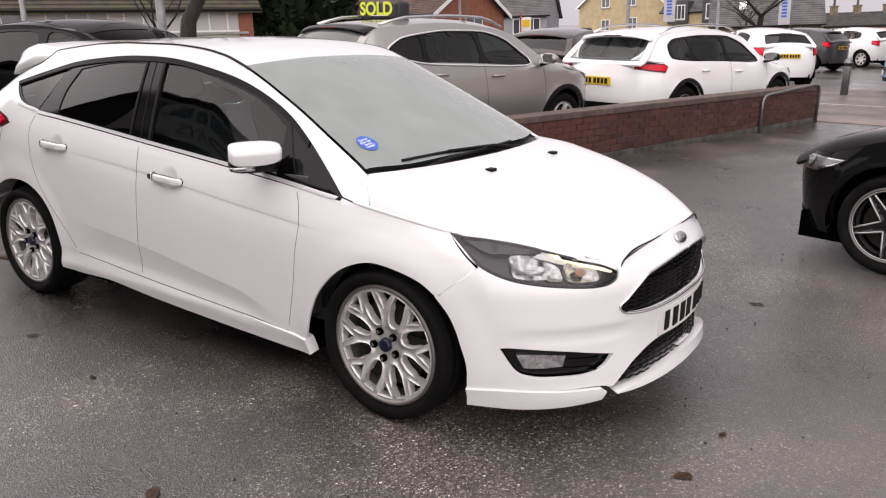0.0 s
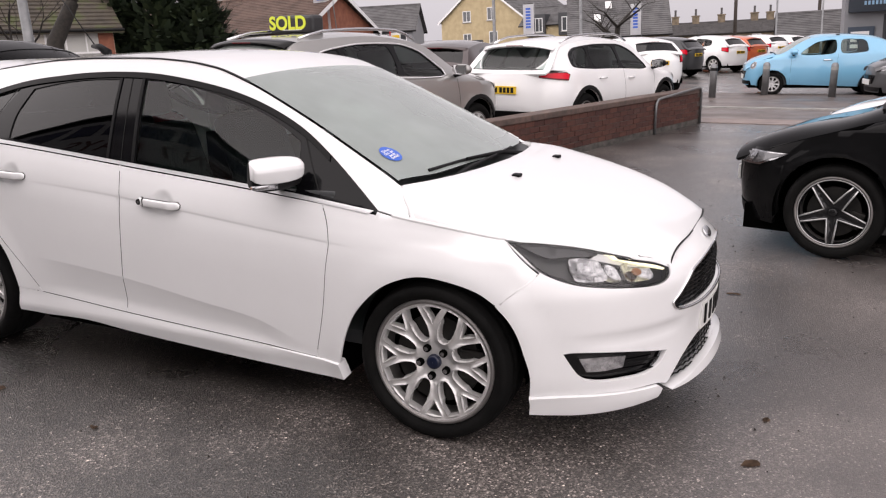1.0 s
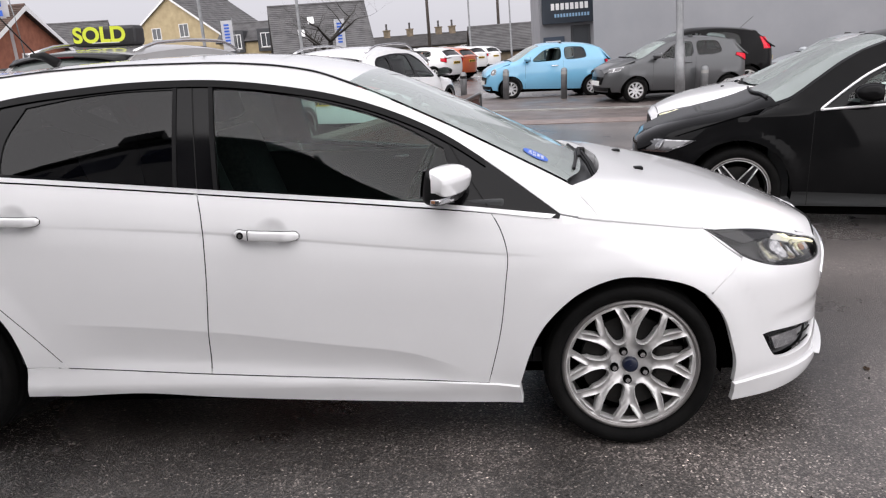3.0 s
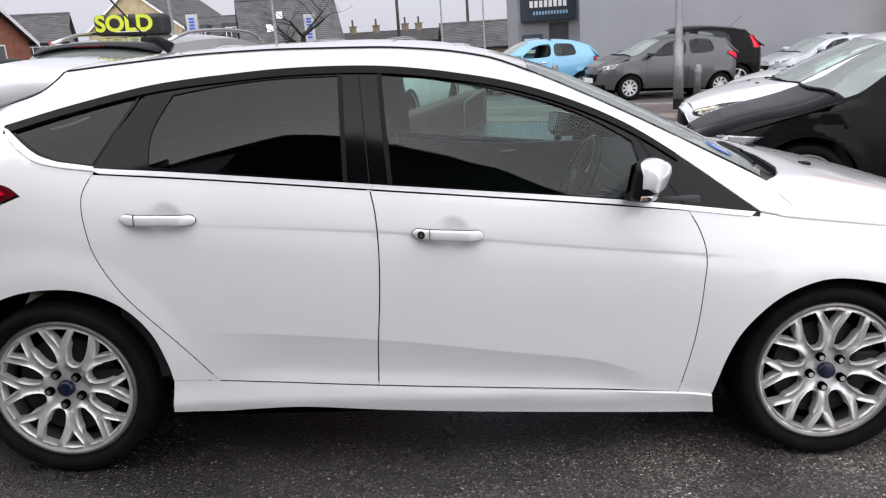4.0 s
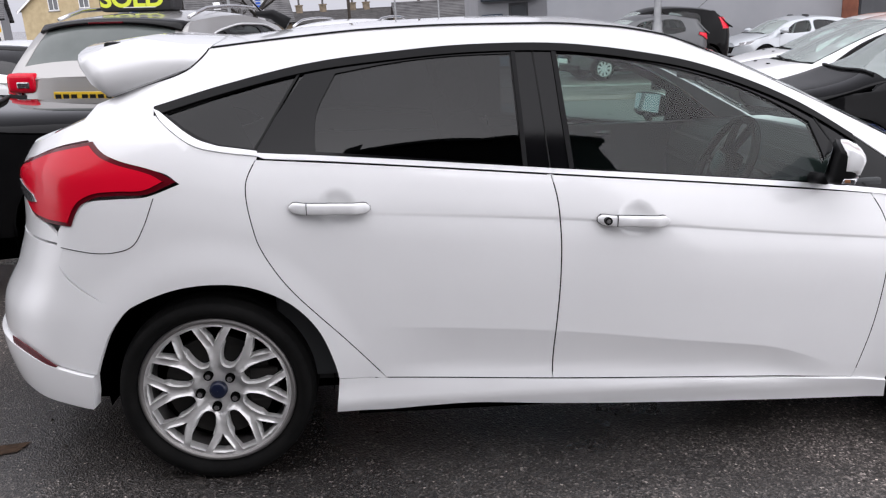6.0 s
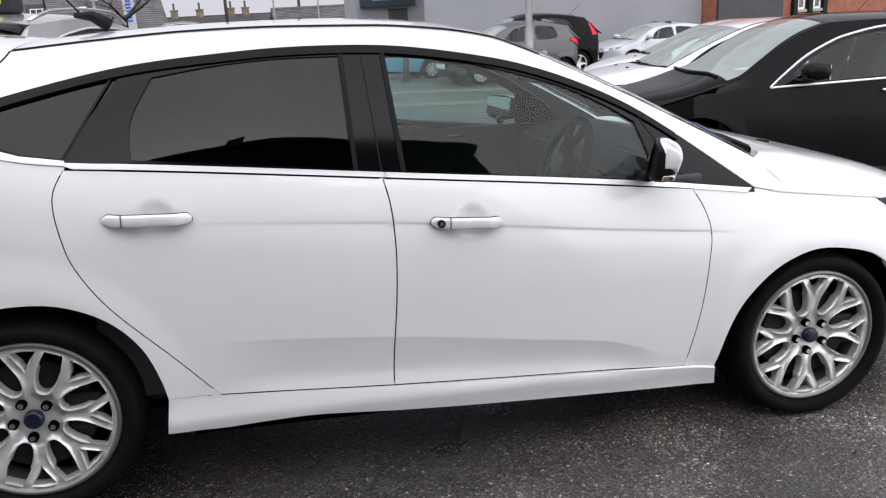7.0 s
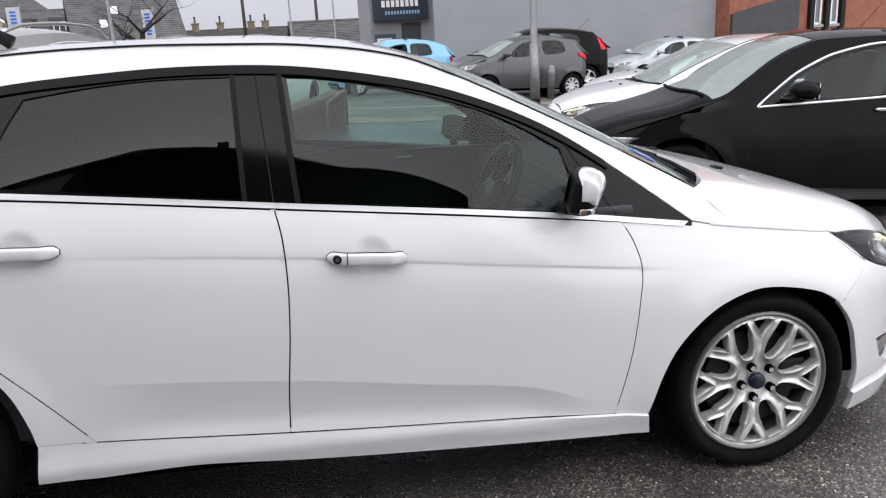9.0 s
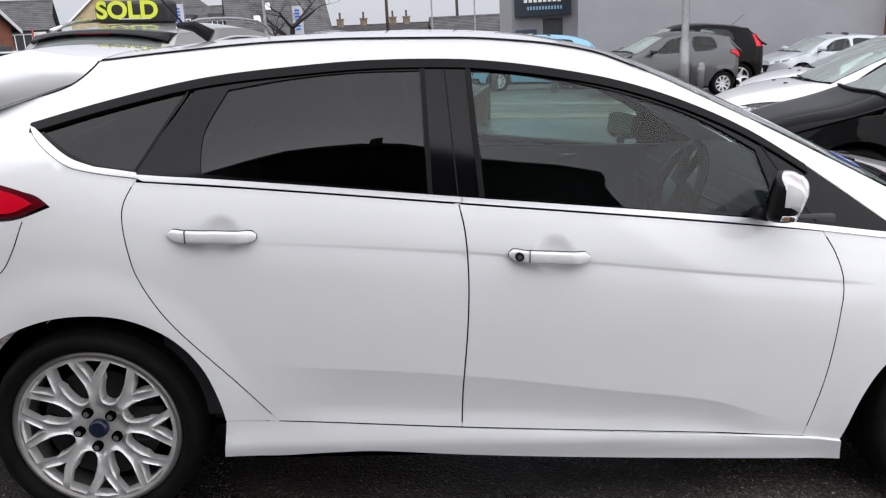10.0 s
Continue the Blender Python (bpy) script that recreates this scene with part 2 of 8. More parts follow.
def flat_mesh(loop, cell, holes=(), lines=()):
    """Triangles of an outline with holes, with a grid of points inside."""
    loops = [finer(loop, cell * 0.7)] + [finer(h, cell * 0.7) for h in holes]
    pts, edges = [], []
    for lp in loops:
        k = len(pts)
        pts += lp
        edges += [(k + i, k + (i + 1) % len(lp)) for i in range(len(lp))]
    xs, ys = [p[0] for p in loops[0]], [p[1] for p in loops[0]]
    inner = shrink(loops[0], 0.008)
    for ln in lines:
        ok = inside_many(np.array([q[0] for q in ln]), np.array([q[1] for q in ln]), inner)
        last = None
        for q, k in zip(ln, ok):
            if k:
                pts.append(tuple(q))
                if last is not None:
                    edges.append((last, len(pts) - 1))
                last = len(pts) - 1
            else:
                last = None
    gx, gy = np.meshgrid(np.arange(min(xs), max(xs), cell) + cell * 0.37, np.arange(min(ys), max(ys), cell) + cell * 0.41)
    gx, gy = gx.ravel(), gy.ravel()
    if len(gx):
        keep = inside_many(gx, gy, loops[0])
        for h in loops[1:]:
            keep &= ~inside_many(gx, gy, h)
        gx, gy = gx[keep], gy[keep]
        if len(gx):
            bp = np.array(pts)
            d2 = ((gx[:, None] - bp[None, :, 0]) ** 2 + (gy[:, None] - bp[None, :, 1]) ** 2).min(1)
            ok = d2 > (cell * 0.45) ** 2
            pts = pts + list(zip(gx[ok].tolist(), gy[ok].tolist()))
    v, e, f, *_ = geometry.delaunay_2d_cdt([Vector(p) for p in pts], edges, [], 0, 1e-6)
    c = np.array([[sum(v[i][k] for i in t) / 3 for k in (0, 1)] for t in f])
    keep = inside_many(c[:, 0], c[:, 1], loops[0])
    for h in loops[1:]:
        keep &= ~inside_many(c[:, 0], c[:, 1], h)
    tris = [tuple(t) for t, k in zip(f, keep) if k]
    rim = {}
    for t in tris:
        for a, b in zip(t, t[1:] + t[:1]):
            rim[(a, b)] = rim.get((a, b), 0) + 1
    border = [(a, b) for a, b in rim if (b, a) not in rim]
    return [tuple(p) for p in v], tris, border


def part(name, bm, mat, parent=None, label="", smooth_faces=False):
    """Links a bmesh as one mesh object under a thing or a part."""
    me = bpy.data.meshes.new(name)
    if smooth_faces:
        for f in bm.faces:
            f.smooth = True
    bm.to_mesh(me)
    bm.free()
    me.materials.append(mat)
    ob = new(name, me)
    if parent:
        ob.parent = parent
    return tagged(ob, label)


def mesh_part(name, verts, faces, mat, parent=None, label="", normals=None, smooth_faces=True):
    me = bpy.data.meshes.new(name)
    me.from_pydata([tuple(v) for v in verts], [], faces)
    if smooth_faces:
        me.polygons.foreach_set("use_smooth", [True] * len(me.polygons))
    if normals:
        me.normals_split_custom_set_from_vertices([tuple(n) for n in normals])
    me.materials.append(mat)
    ob = new(name, me)
    if parent:
        ob.parent = parent
    return tagged(ob, label)


def sheet(name, loop, chart, mat, parent, cell=0.04, holes=(), gap=0.0, lip=0.012, lift=0.0, mirror=False, label="", core=(-1.2, 0.5), lines=()):
    """A curved panel: an outline laid onto a surface chart(u, v), set back by half the joint, with edges folded in by lip."""
    if gap:
        loop = shrink(finer(loop, cell), gap)
    pts, tris, border = flat_mesh(loop, cell, holes, lines)
    e = 0.002
    verts, norms = [], []
    for u, v in pts:
        p = chart(u, v)
        n = (chart(u + e, v) - chart(u - e, v)).cross(chart(u, v + e) - chart(u, v - e))
        n = n.normalized() if n.length > 1e-12 else Vector((0, 0, 1))
        out = p - Vector((min(max(p.x, core[0] - 1.0), core[0] + 0.9), 0, core[1]))
        if n.dot(out) < 0:
            n = -n
        verts.append(p + n * lift)
        norms.append(n)
    a, b, c = (verts[i] for i in tris[len(tris) // 2])
    if (b - a).cross(c - a).dot(norms[tris[len(tris) // 2][0]]) < 0:
        tris = [t[::-1] for t in tris]
        border = [(b, a) for a, b in border]
    faces = list(tris)
    if lip:
        for i, j in border:
            k = len(verts)
            side = (verts[j] - verts[i]).cross(norms[i])
            side = side.normalized() if side.length else norms[i]
            verts += [verts[i], verts[j], verts[j] - norms[j] * lip, verts[i] - norms[i] * lip]
            norms += [(side + norms[i] * 0.4).normalized()] * 2 + [side] * 2
            faces.append((k + 1, k, k + 3, k + 2))
    obs = [mesh_part(name, verts, faces, mat, parent, label, norms)]
    if mirror:
        obs.append(mesh_part(name, [(p.x, -p.y, p.z) for p in verts], [f[::-1] for f in faces], mat, parent, label, [(n.x, -n.y, n.z) for n in norms]))
    return obs


def block(bm, x0, y0, z0, x1, y1, z1, bevel=0.0, seg=2, m=None):
    """A box between two corners, its edges rounded."""
    g = bmesh.ops.create_cube(bm, size=1)
    bmesh.ops.transform(bm, matrix=Matrix.Translation(((x0 + x1) / 2, (y0 + y1) / 2, (z0 + z1) / 2)) @ Matrix.Diagonal((abs(x1 - x0), abs(y1 - y0), abs(z1 - z0), 1)), verts=g["verts"])
    vs = g["verts"]
    if bevel:
        r = bmesh.ops.bevel(bm, geom=list({e for v in vs for e in v.link_edges}), offset=bevel, segments=seg, affect="EDGES", profile=0.6)
        vs = list({v for f in r["faces"] for v in f.verts} | {v for v in vs if v.is_valid})
    if m:
        bmesh.ops.transform(bm, matrix=m, verts=vs)
    return bm


def boxed(x0, y0, z0, x1, y1, z1, bevel=0.0, seg=2, m=None):
    return block(bmesh.new(), x0, y0, z0, x1, y1, z1, bevel, seg, m)


def tube(bm, path, r, n=10, caps=True):
    """A round bar along points; r may be one radius or one for each point."""
    path = [Vector(p) for p in path]
    rs = r if isinstance(r, (list, tuple)) else [r] * len(path)
    rings = []
    side = None
    for i, p in enumerate(path):
        d = (path[min(i + 1, len(path) - 1)] - path[max(i - 1, 0)]).normalized()
        if side is None:
            side = d.orthogonal().normalized()
        side = (side - d * side.dot(d)).normalized()
        up = d.cross(side)
        rings.append([bm.verts.new(p + (side * math.cos(a) + up * math.sin(a)) * rs[i]) for a in [2 * math.pi * k / n for k in range(n)]])
    for a, b in zip(rings, rings[1:]):
        for k in range(n):
            bm.faces.new((a[k], a[(k + 1) % n], b[(k + 1) % n], b[k]))
    if caps:
        bm.faces.new(rings[0][::-1])
        bm.faces.new(rings[-1])
    return bm


def lathe(bm, profile, n=48, axis="y"):
    """A ring turned round the y axis from (radius, y) points."""
    rings = []
    for r, y in profile:
        rings.append([bm.verts.new((r * math.cos(2 * math.pi * k / n), y, r * math.sin(2 * math.pi * k / n))) for k in range(n)])
    for a, b in zip(rings, rings[1:]):
        for k in range(n):
            bm.faces.new((a[k], b[k], b[(k + 1) % n], a[(k + 1) % n]))
    return bm


def writing(name, body, size, mat, m, parent=None, bold=0.0, depth=0.0):
    """Letters of the built-in font as a mesh."""
    cu = bpy.data.curves.new(name, "FONT")
    cu.body, cu.size, cu.align_x, cu.align_y, cu.offset, cu.extrude = body, size, "CENTER", "CENTER", bold, depth
    tmp = new(name, cu)
    me = bpy.data.meshes.new_from_object(tmp.evaluated_get(bpy.context.evaluated_depsgraph_get()))
    bpy.data.objects.remove(tmp)
    me.materials.clear()
    me.materials.append(mat)
    ob = new(name, me)
    ob.matrix_basis = m
    if parent:
        ob.parent = parent
    return ob


def empty(name, label, category, m=None, group="", kind=""):
    ob = new(name)
    ob.empty_display_size = 0.2
    if m is not None:
        ob.matrix_basis = m
    return tagged(ob, label, category, group, kind)


def on_site(x, y, yaw=0.0, z=0.0):
    """A pose that stands square on the sloping ground."""
    return SITE @ pose(x, y, z, 0, 0, yaw)


def upright(x, y, yaw=0.0, z=0.0):
    """A pose on the sloping ground that stays plumb."""
    return Matrix.Translation(SITE @ Vector((x, y, z))) @ pose(0, 0, 0, 0, 0, yaw)

# ---- the white hatchback: its surface. x forward from the front axle, y to its left, z up ----
belt = curve_fn((-3.38, 1.145), (-2.797, 1.131), (-2.679, 1.112), (-2.461, 1.067), (-2.288, 1.055), (-2.007, 1.032), (-1.558, 0.9924), (-0.6549, 0.9113), (-0.2621, 0.8642), (0, 0.8362), (0.2576, 0.8011), (0.603, 0.7309), (0.903, 0.6808))
side_base = curve_fn((0.10, 0.85), (0.20, 0.868), (0.26, 0.884), (0.32, 0.890), (0.45, 0.893), (0.60, 0.892), (0.74, 0.884), (0.85, 0.865), (0.92, 0.842), (0.98, 0.815), (1.02, 0.798))
rail_z = curve_fn((-3.088, 1.34), (-2.64, 1.383), (-2.399, 1.408), (-2.092, 1.433), (-1.825, 1.441), (-1.557, 1.44), (-1.337, 1.427), (-1.157, 1.399), (-1.037, 1.359), (-0.6924, 1.208), (-0.4082, 1.069), (-0.1946, 0.9595), (-0.0819, 0.8913), (0.303, 0.8211))
rail_y = curve_fn((-3.088, 0.52), (-2.64, 0.565), (-2.399, 0.585), (-2.092, 0.6), (-1.716, 0.61), (-1.317, 0.6), (-1.037, 0.6), (-0.6924, 0.63), (-0.4082, 0.675), (-0.1946, 0.713), (-0.0819, 0.75), (0.303, 0.78))
crease_z = curve_fn((-2.897, 0.9203), (-2.145, 0.8851), (-1.543, 0.8466), (-1.199, 0.8132), (-0.8341, 0.7766), (-0.4448, 0.7426), (-0.3291, 0.7328))
dent_top = curve_fn((-2.31, 0.5281), (-2.031, 0.5155), (-1.55, 0.4802), (-1.101, 0.4238), (-0.8169, 0.387), (-0.6112, 0.32))
nose_x = curve_fn((0.12, 0.89), (0.2, 0.925), (0.25, 0.92), (0.4, 0.912), (0.5, 0.922), (0.6, 0.922), (0.66, 0.90), (0.71, 0.855), (0.76, 0.80), (0.80, 0.73), (0.9, 0.5))
tail_x = curve_fn((0.15, 0.93), (0.25, 1.02), (0.45, 1.07), (0.55, 1.06), (0.70, 0.98), (0.85, 0.93), (1.0, 0.92), (1.1, 0.86), (1.2, 0.76), (1.3, 0.68), (1.42, 0.66))
NOSE_N, NOSE_M, TAIL_N, TAIL_M, TAIL_X = 2.6, 2.1, 4.5, 2.3, -2.45


HANDLE_CUPS = ((-1.288, 0.838), (-2.234, 0.910))


def side_open(x, z):
    """Half width before the nose and tail are rounded off."""
    zb = belt(x)
    if z <= zb:
        zz = z - (zb - 0.98) * smooth((z - 0.5) / 0.33)
        y = side_base(zz)
        if -2.35 < x < -0.3:
            c = crease_z(x)
            fade = smooth((x + 2.45) / 1.1) * smooth((-0.30 - x) / 0.2)
            d = c - z
            y -= 0.0038 * fade * (smooth((d + 0.008) / 0.014) * math.exp(-max(0.0, d) / 0.05))
            t, b = dent_top(x), dent_top(x) * 0.55 + 0.10
            fade = smooth((x + 2.2) / 0.35) * smooth((-0.58 - x) / 0.25)
            if b - 0.08 < z < t:
                y -= 0.017 * fade * ((1 - (1 - (t - z) / (t - b)) ** 1.5) * (t - b) / (t - b + 0.02) if z > b else smooth((z - b + 0.08) / 0.08) * (t - b) / (t - b + 0.02))
        for cx, cz in HANDLE_CUPS:
            r = math.hypot((x - cx) / 0.066, (z - cz) / 0.060)
            if r < 1:
                y -= 0.011 * smooth((1 - r) / 0.75)
        for cx, top in ((0.0, 0.655), (-2.645, 0.69)):
            r = math.hypot(x - cx, (z - 0.31) * 0.36 / (top - 0.31))
            y += 0.012 * smooth((0.50 - r) / 0.12)
        return y
    zt = max(rail_z(x), zb + 0.02)
    h = min(1.2, (z - zb) / (zt - zb))
    return 0.815 + (rail_y(x) - 0.815) * (0.78 * h + 0.22 * h * h)


def side_w(x, z):
    y = side_open(x, z)
    if x > 0:
        y *= max(1e-6, 1 - (x / nose_x(z)) ** NOSE_N) ** (1 / NOSE_M) if x < nose_x(z) else 0
    if x < TAIL_X:
        k = (TAIL_X - x) / tail_x(z)
        y *= max(1e-6, 1 - k**TAIL_N) ** (1 / TAIL_M) if k < 1 else 0
    return y


def side(x, z):
    return Vector((x, -side_w(x, z), z))


def front(a, z):
    """Round the nose: a runs from 0 at its middle to 90 at the front axle."""
    c, s = math.cos(radians(a)), math.sin(radians(a))
    x = nose_x(z) * abs(c) ** (2 / NOSE_N)
    return Vector((x, -math.copysign(side_open(x, z) * abs(s) ** (2 / NOSE_M), s), z))


def back(a, z):
    """Round the tail: a runs from 0 at its middle to 90 ahead of the rear axle."""
    c, s = math.cos(radians(a)), math.sin(radians(a))
    x = TAIL_X - tail_x(z) * abs(c) ** (2 / TAIL_N)
    return Vector((x, -math.copysign(side_open(x, z) * abs(s) ** (2 / TAIL_M), s), z))


hood_mid = curve_fn((-0.25, 0.985), (0.0, 0.968), (0.124, 0.946), (0.4, 0.888), (0.6, 0.832), (0.74, 0.774), (0.82, 0.732), (0.87, 0.68))
hood_z = curve_fn((-0.2, 0.858), (-0.108, 0.846), (0.08, 0.824), (0.255, 0.80), (0.5, 0.752), (0.7, 0.702), (0.79, 0.674), (0.87, 0.63))
hood_y = curve_fn((-0.2, 0.80), (-0.108, 0.797), (0.08, 0.792), (0.255, 0.778), (0.4, 0.725), (0.55, 0.645), (0.7, 0.53), (0.79, 0.445), (0.87, 0.36))


def hood(x, y):
    t = min(1.15, abs(y) / hood_y(x))
    return Vector((x, y, hood_z(x) + (hood_mid(x) - hood_z(x)) * (1 - 0.14 * t * t - 0.86 * t ** (9 + 7 * smooth((0.35 - x) / 0.5)))))


roof_mid = curve_fn((-2.748, 1.404), (-2.631, 1.413), (-2.31, 1.444), (-1.973, 1.461), (-1.636, 1.468), (-1.367, 1.457), (-1.167, 1.427), (-0.9151, 1.355), (-0.6112, 1.225), (-0.3067, 1.082), (-0.12, 0.988), (0, 0.93), (0.202, 0.88), (0.303, 0.85))


def top(x, y):
    t = min(1.1, abs(y) / rail_y(x))
    return Vector((x, y, rail_z(x) + (roof_mid(x) - rail_z(x)) * (1 - t**2.4)))


# ---- wheels, shared by all the cars ----
def y_spoke_face():
    """Outline and openings of an alloy wheel with eight forked spokes; radius 1 at the rim's edge."""
    holes = []
    for i in range(8):
        mid = 22.5 + 45 * i
        pocket = [(0.345, 0), (0.352, 6), (0.375, 10.5), (0.42, 13.4), (0.52, 14.6), (0.62, 13.6), (0.74, 10.6), (0.86, 8.0), (0.940, 6.6)]
        run = [(r, mid + a) for r, a in pocket] + [(r, mid - a) for r, a in pocket[:0:-1]]
        holes.append([(r * math.cos(radians(a)), r * math.sin(radians(a))) for r, a in run])
        tri = [(0.64, 0), (0.72, 3.0), (0.935, 10.2), (0.94, 0), (0.935, -10.2), (0.72, -3.0)]
        holes.append([(r * math.cos(radians(45 * i + a)), r * math.sin(radians(45 * i + a))) for r, a in tri])
    return holes


def star_face(n=5, twin=True):
    """Openings of a five-spoke wheel."""
    holes = []
    step = 360 / n
    for i in range(n):
        mid = step * (i + 0.5)
        a0, a1 = step / 2 - 6.5, step / 2 - 9.5
        run = [(0.36, 0), (0.42, a1 * 0.62), (0.60, a0 * 0.86), (0.90, a0), (0.93, a0 * 0.5), (0.93, 0), (0.93, -a0 * 0.5), (0.90, -a0), (0.60, -a0 * 0.86), (0.42, -a1 * 0.62)]
        holes.append([(r * math.cos(radians(mid + a)), r * math.sin(radians(mid + a))) for r, a in run])
    return holes


@functools.lru_cache(None)
def wheel_meshes(kind, tyre_r, rim_r, width):
    """Meshes of a wheel that faces -y, its hub cap in the plane y = 0."""
    made = {}

    def keep(key, bm, sm=True):
        me = bpy.data.meshes.new(key)
        for f in bm.faces:
            f.smooth = sm
        bm.to_mesh(me)
        bm.free()
        made[key] = me

    w = width
    t = tyre_r
    bm = lathe(bmesh.new(), [(rim_r - 0.012, 0.03), (rim_r + 0.004, 0.0), (rim_r + 0.014, -0.012), (rim_r + (t - rim_r) * 0.45, -0.022), (rim_r + (t - rim_r) * 0.8, -0.014), (t - 0.012, 0.004), (t - 0.003, 0.022), (t, 0.045), (t - 0.007, 0.048), (t - 0.007, 0.056), (t, 0.059), (t, w * 0.48), (t - 0.007, w * 0.5), (t - 0.007, w * 0.53), (t, w * 0.55), (t, w - 0.045), (t - 0.01, w), (rim_r, w)], 72)
    keep("tyre", bm)
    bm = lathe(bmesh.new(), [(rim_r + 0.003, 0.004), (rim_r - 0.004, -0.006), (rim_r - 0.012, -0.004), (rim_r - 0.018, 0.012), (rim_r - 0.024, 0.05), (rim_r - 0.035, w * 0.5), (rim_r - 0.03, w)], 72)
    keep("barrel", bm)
    def straight_star():
        out = []
        for i in range(5):
            mid = 72 * (i + 0.5)
            run = [(0.25, 0), (0.40, 17), (0.66, 26.5), (0.92, 31), (0.93, 16), (0.93, 0), (0.93, -16), (0.92, -31), (0.66, -26.5), (0.40, -17)]
            out.append([(r * math.cos(radians(mid + a)), r * math.sin(radians(mid + a))) for r, a in run])
        return out

    holes = {"y": y_spoke_face, "star": straight_star, "five": functools.partial(star_face, 5), "seven": functools.partial(star_face, 7), "cover": functools.partial(star_face, 9)}[kind]()
    rr = rim_r - 0.010
    pts, tris, border = flat_mesh(ring(0, 0, rr, 96), rim_r * 0.11, [[(x * rr, y * rr) for x, y in h] for h in holes])
    bm = bmesh.new()
    dish = lambda r: 0.004 + 0.020 * (1 - (r / rr) ** 2) ** 2 - 0.006 * math.sin(min(1.0, r / rr) * math.pi)  # noqa: E731
    f = [bm.verts.new((x, dish(math.hypot(x, y)), y)) for x, y in pts]
    b = {}
    centres = [Vector((sum(x for x, y in h) / len(h), sum(y for x, y in h) / len(h))) * rr for h in holes]
    for tr in tris:
        bm.faces.new([f[i] for i in tr])
    bmesh.ops.recalc_face_normals(bm, faces=bm.faces)
    if sum(fc.normal.y for fc in bm.faces) > 0:
        bmesh.ops.reverse_faces(bm, faces=bm.faces)
    for i, j in border:
        for k in (i, j):
            if k not in b:
                q = Vector(pts[k])
                to = min(centres, key=lambda c_: (c_ - q).length) - q
                to = to.normalized() * (0.0 if q.length > rr * 0.985 else 1.0)
                off = Vector((to.x, 0, to.y))
                b[k] = (bm.verts.new(f[k].co + Vector((0, 0.007, 0)) + off * 0.0045), bm.verts.new(f[k].co + Vector((0, 0.036, 0)) + off * 0.006))
        bm.faces.new((f[i], f[j], b[j][0], b[i][0]))
        bm.faces.new((b[i][0], b[j][0], b[j][1], b[i][1]))
    keep("spokes", bm, False)
    made["spokes"].polygons.foreach_set("use_smooth", [len(p.vertices) == 3 for p in made["spokes"].polygons])
    bm = lathe(bmesh.new(), [(0.001, 0.0), (0.020, 0.0), (0.027, 0.003), (0.029, 0.012), (0.029, 0.03)], 24)
    keep("cap", bm)
    bm = bmesh.new()
    r_ = rim_r * 0.235
    tube(bm, [(0, -0.002, r_), (0, 0.03, r_)], 0.0095, 6)
    keep("nut", bm, False)
    # flat black disc in place of the shade in the nut's recess
    keep("recess", tube(bmesh.new(), [(0, 0.004, r_), (0, 0.03, r_)], 0.0155, 16))
    if kind == "star":
        # bright machined edges of the spokes
        bm = bmesh.new()
        for h in holes:
            side_run = h[3:0:-1] + h[:1] + h[:6:-1]
            run = [Vector((x * rr, dish(math.hypot(x, y) * rr) - 0.001, y * rr)) for x, y in side_run]
            tube(bm, run, 0.0062, 6)
        for k_ in (0.955,):
            tube(bm, [Vector((k_ * rr * math.cos(radians(a)), dish(k_ * rr) - 0.001, k_ * rr * math.sin(radians(a)))) for a in range(0, 361, 6)], 0.0045, 6, caps=False)
        keep("edge", bm)
    bm = lathe(bmesh.new(), [(rim_r * 0.30, 0.05), (rim_r * 0.70, 0.05), (rim_r * 0.70, 0.075), (rim_r * 0.2, 0.075)], 40)
    block(bm, rim_r * 0.38, 0.035, -0.06, rim_r * 0.78, 0.11, 0.06, 0.012)
    keep("brake", bm, False)
    # black disc that stands for the shade behind the spokes
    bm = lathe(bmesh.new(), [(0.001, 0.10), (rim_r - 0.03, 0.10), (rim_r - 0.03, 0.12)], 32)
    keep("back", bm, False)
    return made


def add_wheel(car, x, y, tyre_r, rim_r, width, kind, alloy, left, cap=None, turn=0.0, fancy=False):
    made = wheel_meshes(kind, tyre_r, rim_r, width)
    w = new("wheel", made["tyre"])
    if not made["tyre"].materials:
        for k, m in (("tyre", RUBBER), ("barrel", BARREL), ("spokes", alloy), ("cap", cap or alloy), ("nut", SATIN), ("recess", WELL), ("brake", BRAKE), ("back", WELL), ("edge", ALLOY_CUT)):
            if k in made:
                made[k].materials.append(m)
    w.parent = car
    w.matrix_basis = pose(x, y, tyre_r - 0.003, 0, 0, 180 if left else 0) @ pose(0, 0, 0, 0, turn, 0)
    for k, n in (("barrel", "rim"), ("spokes", "spokes"), ("cap", "hub_cap"), ("brake", "brake_disc"), ("back", "wheel_hub"), ("edge", "spoke_edge")):
        if k not in made:
            continue
        o = new(n, made[k])
        o.parent = w
    for i in range(5 if fancy else 0):
        o = new("wheel_nut", made["nut"])
        o.parent = w
        o.matrix_basis = pose(0, 0, 0, 0, 72 * i + 45, 0)
        o = new("nut_recess", made["recess"])
        o.parent = w
        o.matrix_basis = pose(0, 0, 0, 0, 72 * i + 45, 0)
    return w


def arch_liner(car, x, z, r, y0, y1):
    bm = bmesh.new()
    n = 20
    a = [[bm.verts.new((x + r * math.cos(math.pi * k / n * 1.12 - 0.19), y, z + r * math.sin(math.pi * k / n * 1.12 - 0.19))) for k in range(n + 1)] for y in (y0, y1)]
    for k in range(n):
        bm.faces.new((a[0][k], a[0][k + 1], a[1][k + 1], a[1][k]))
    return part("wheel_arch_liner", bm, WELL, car)


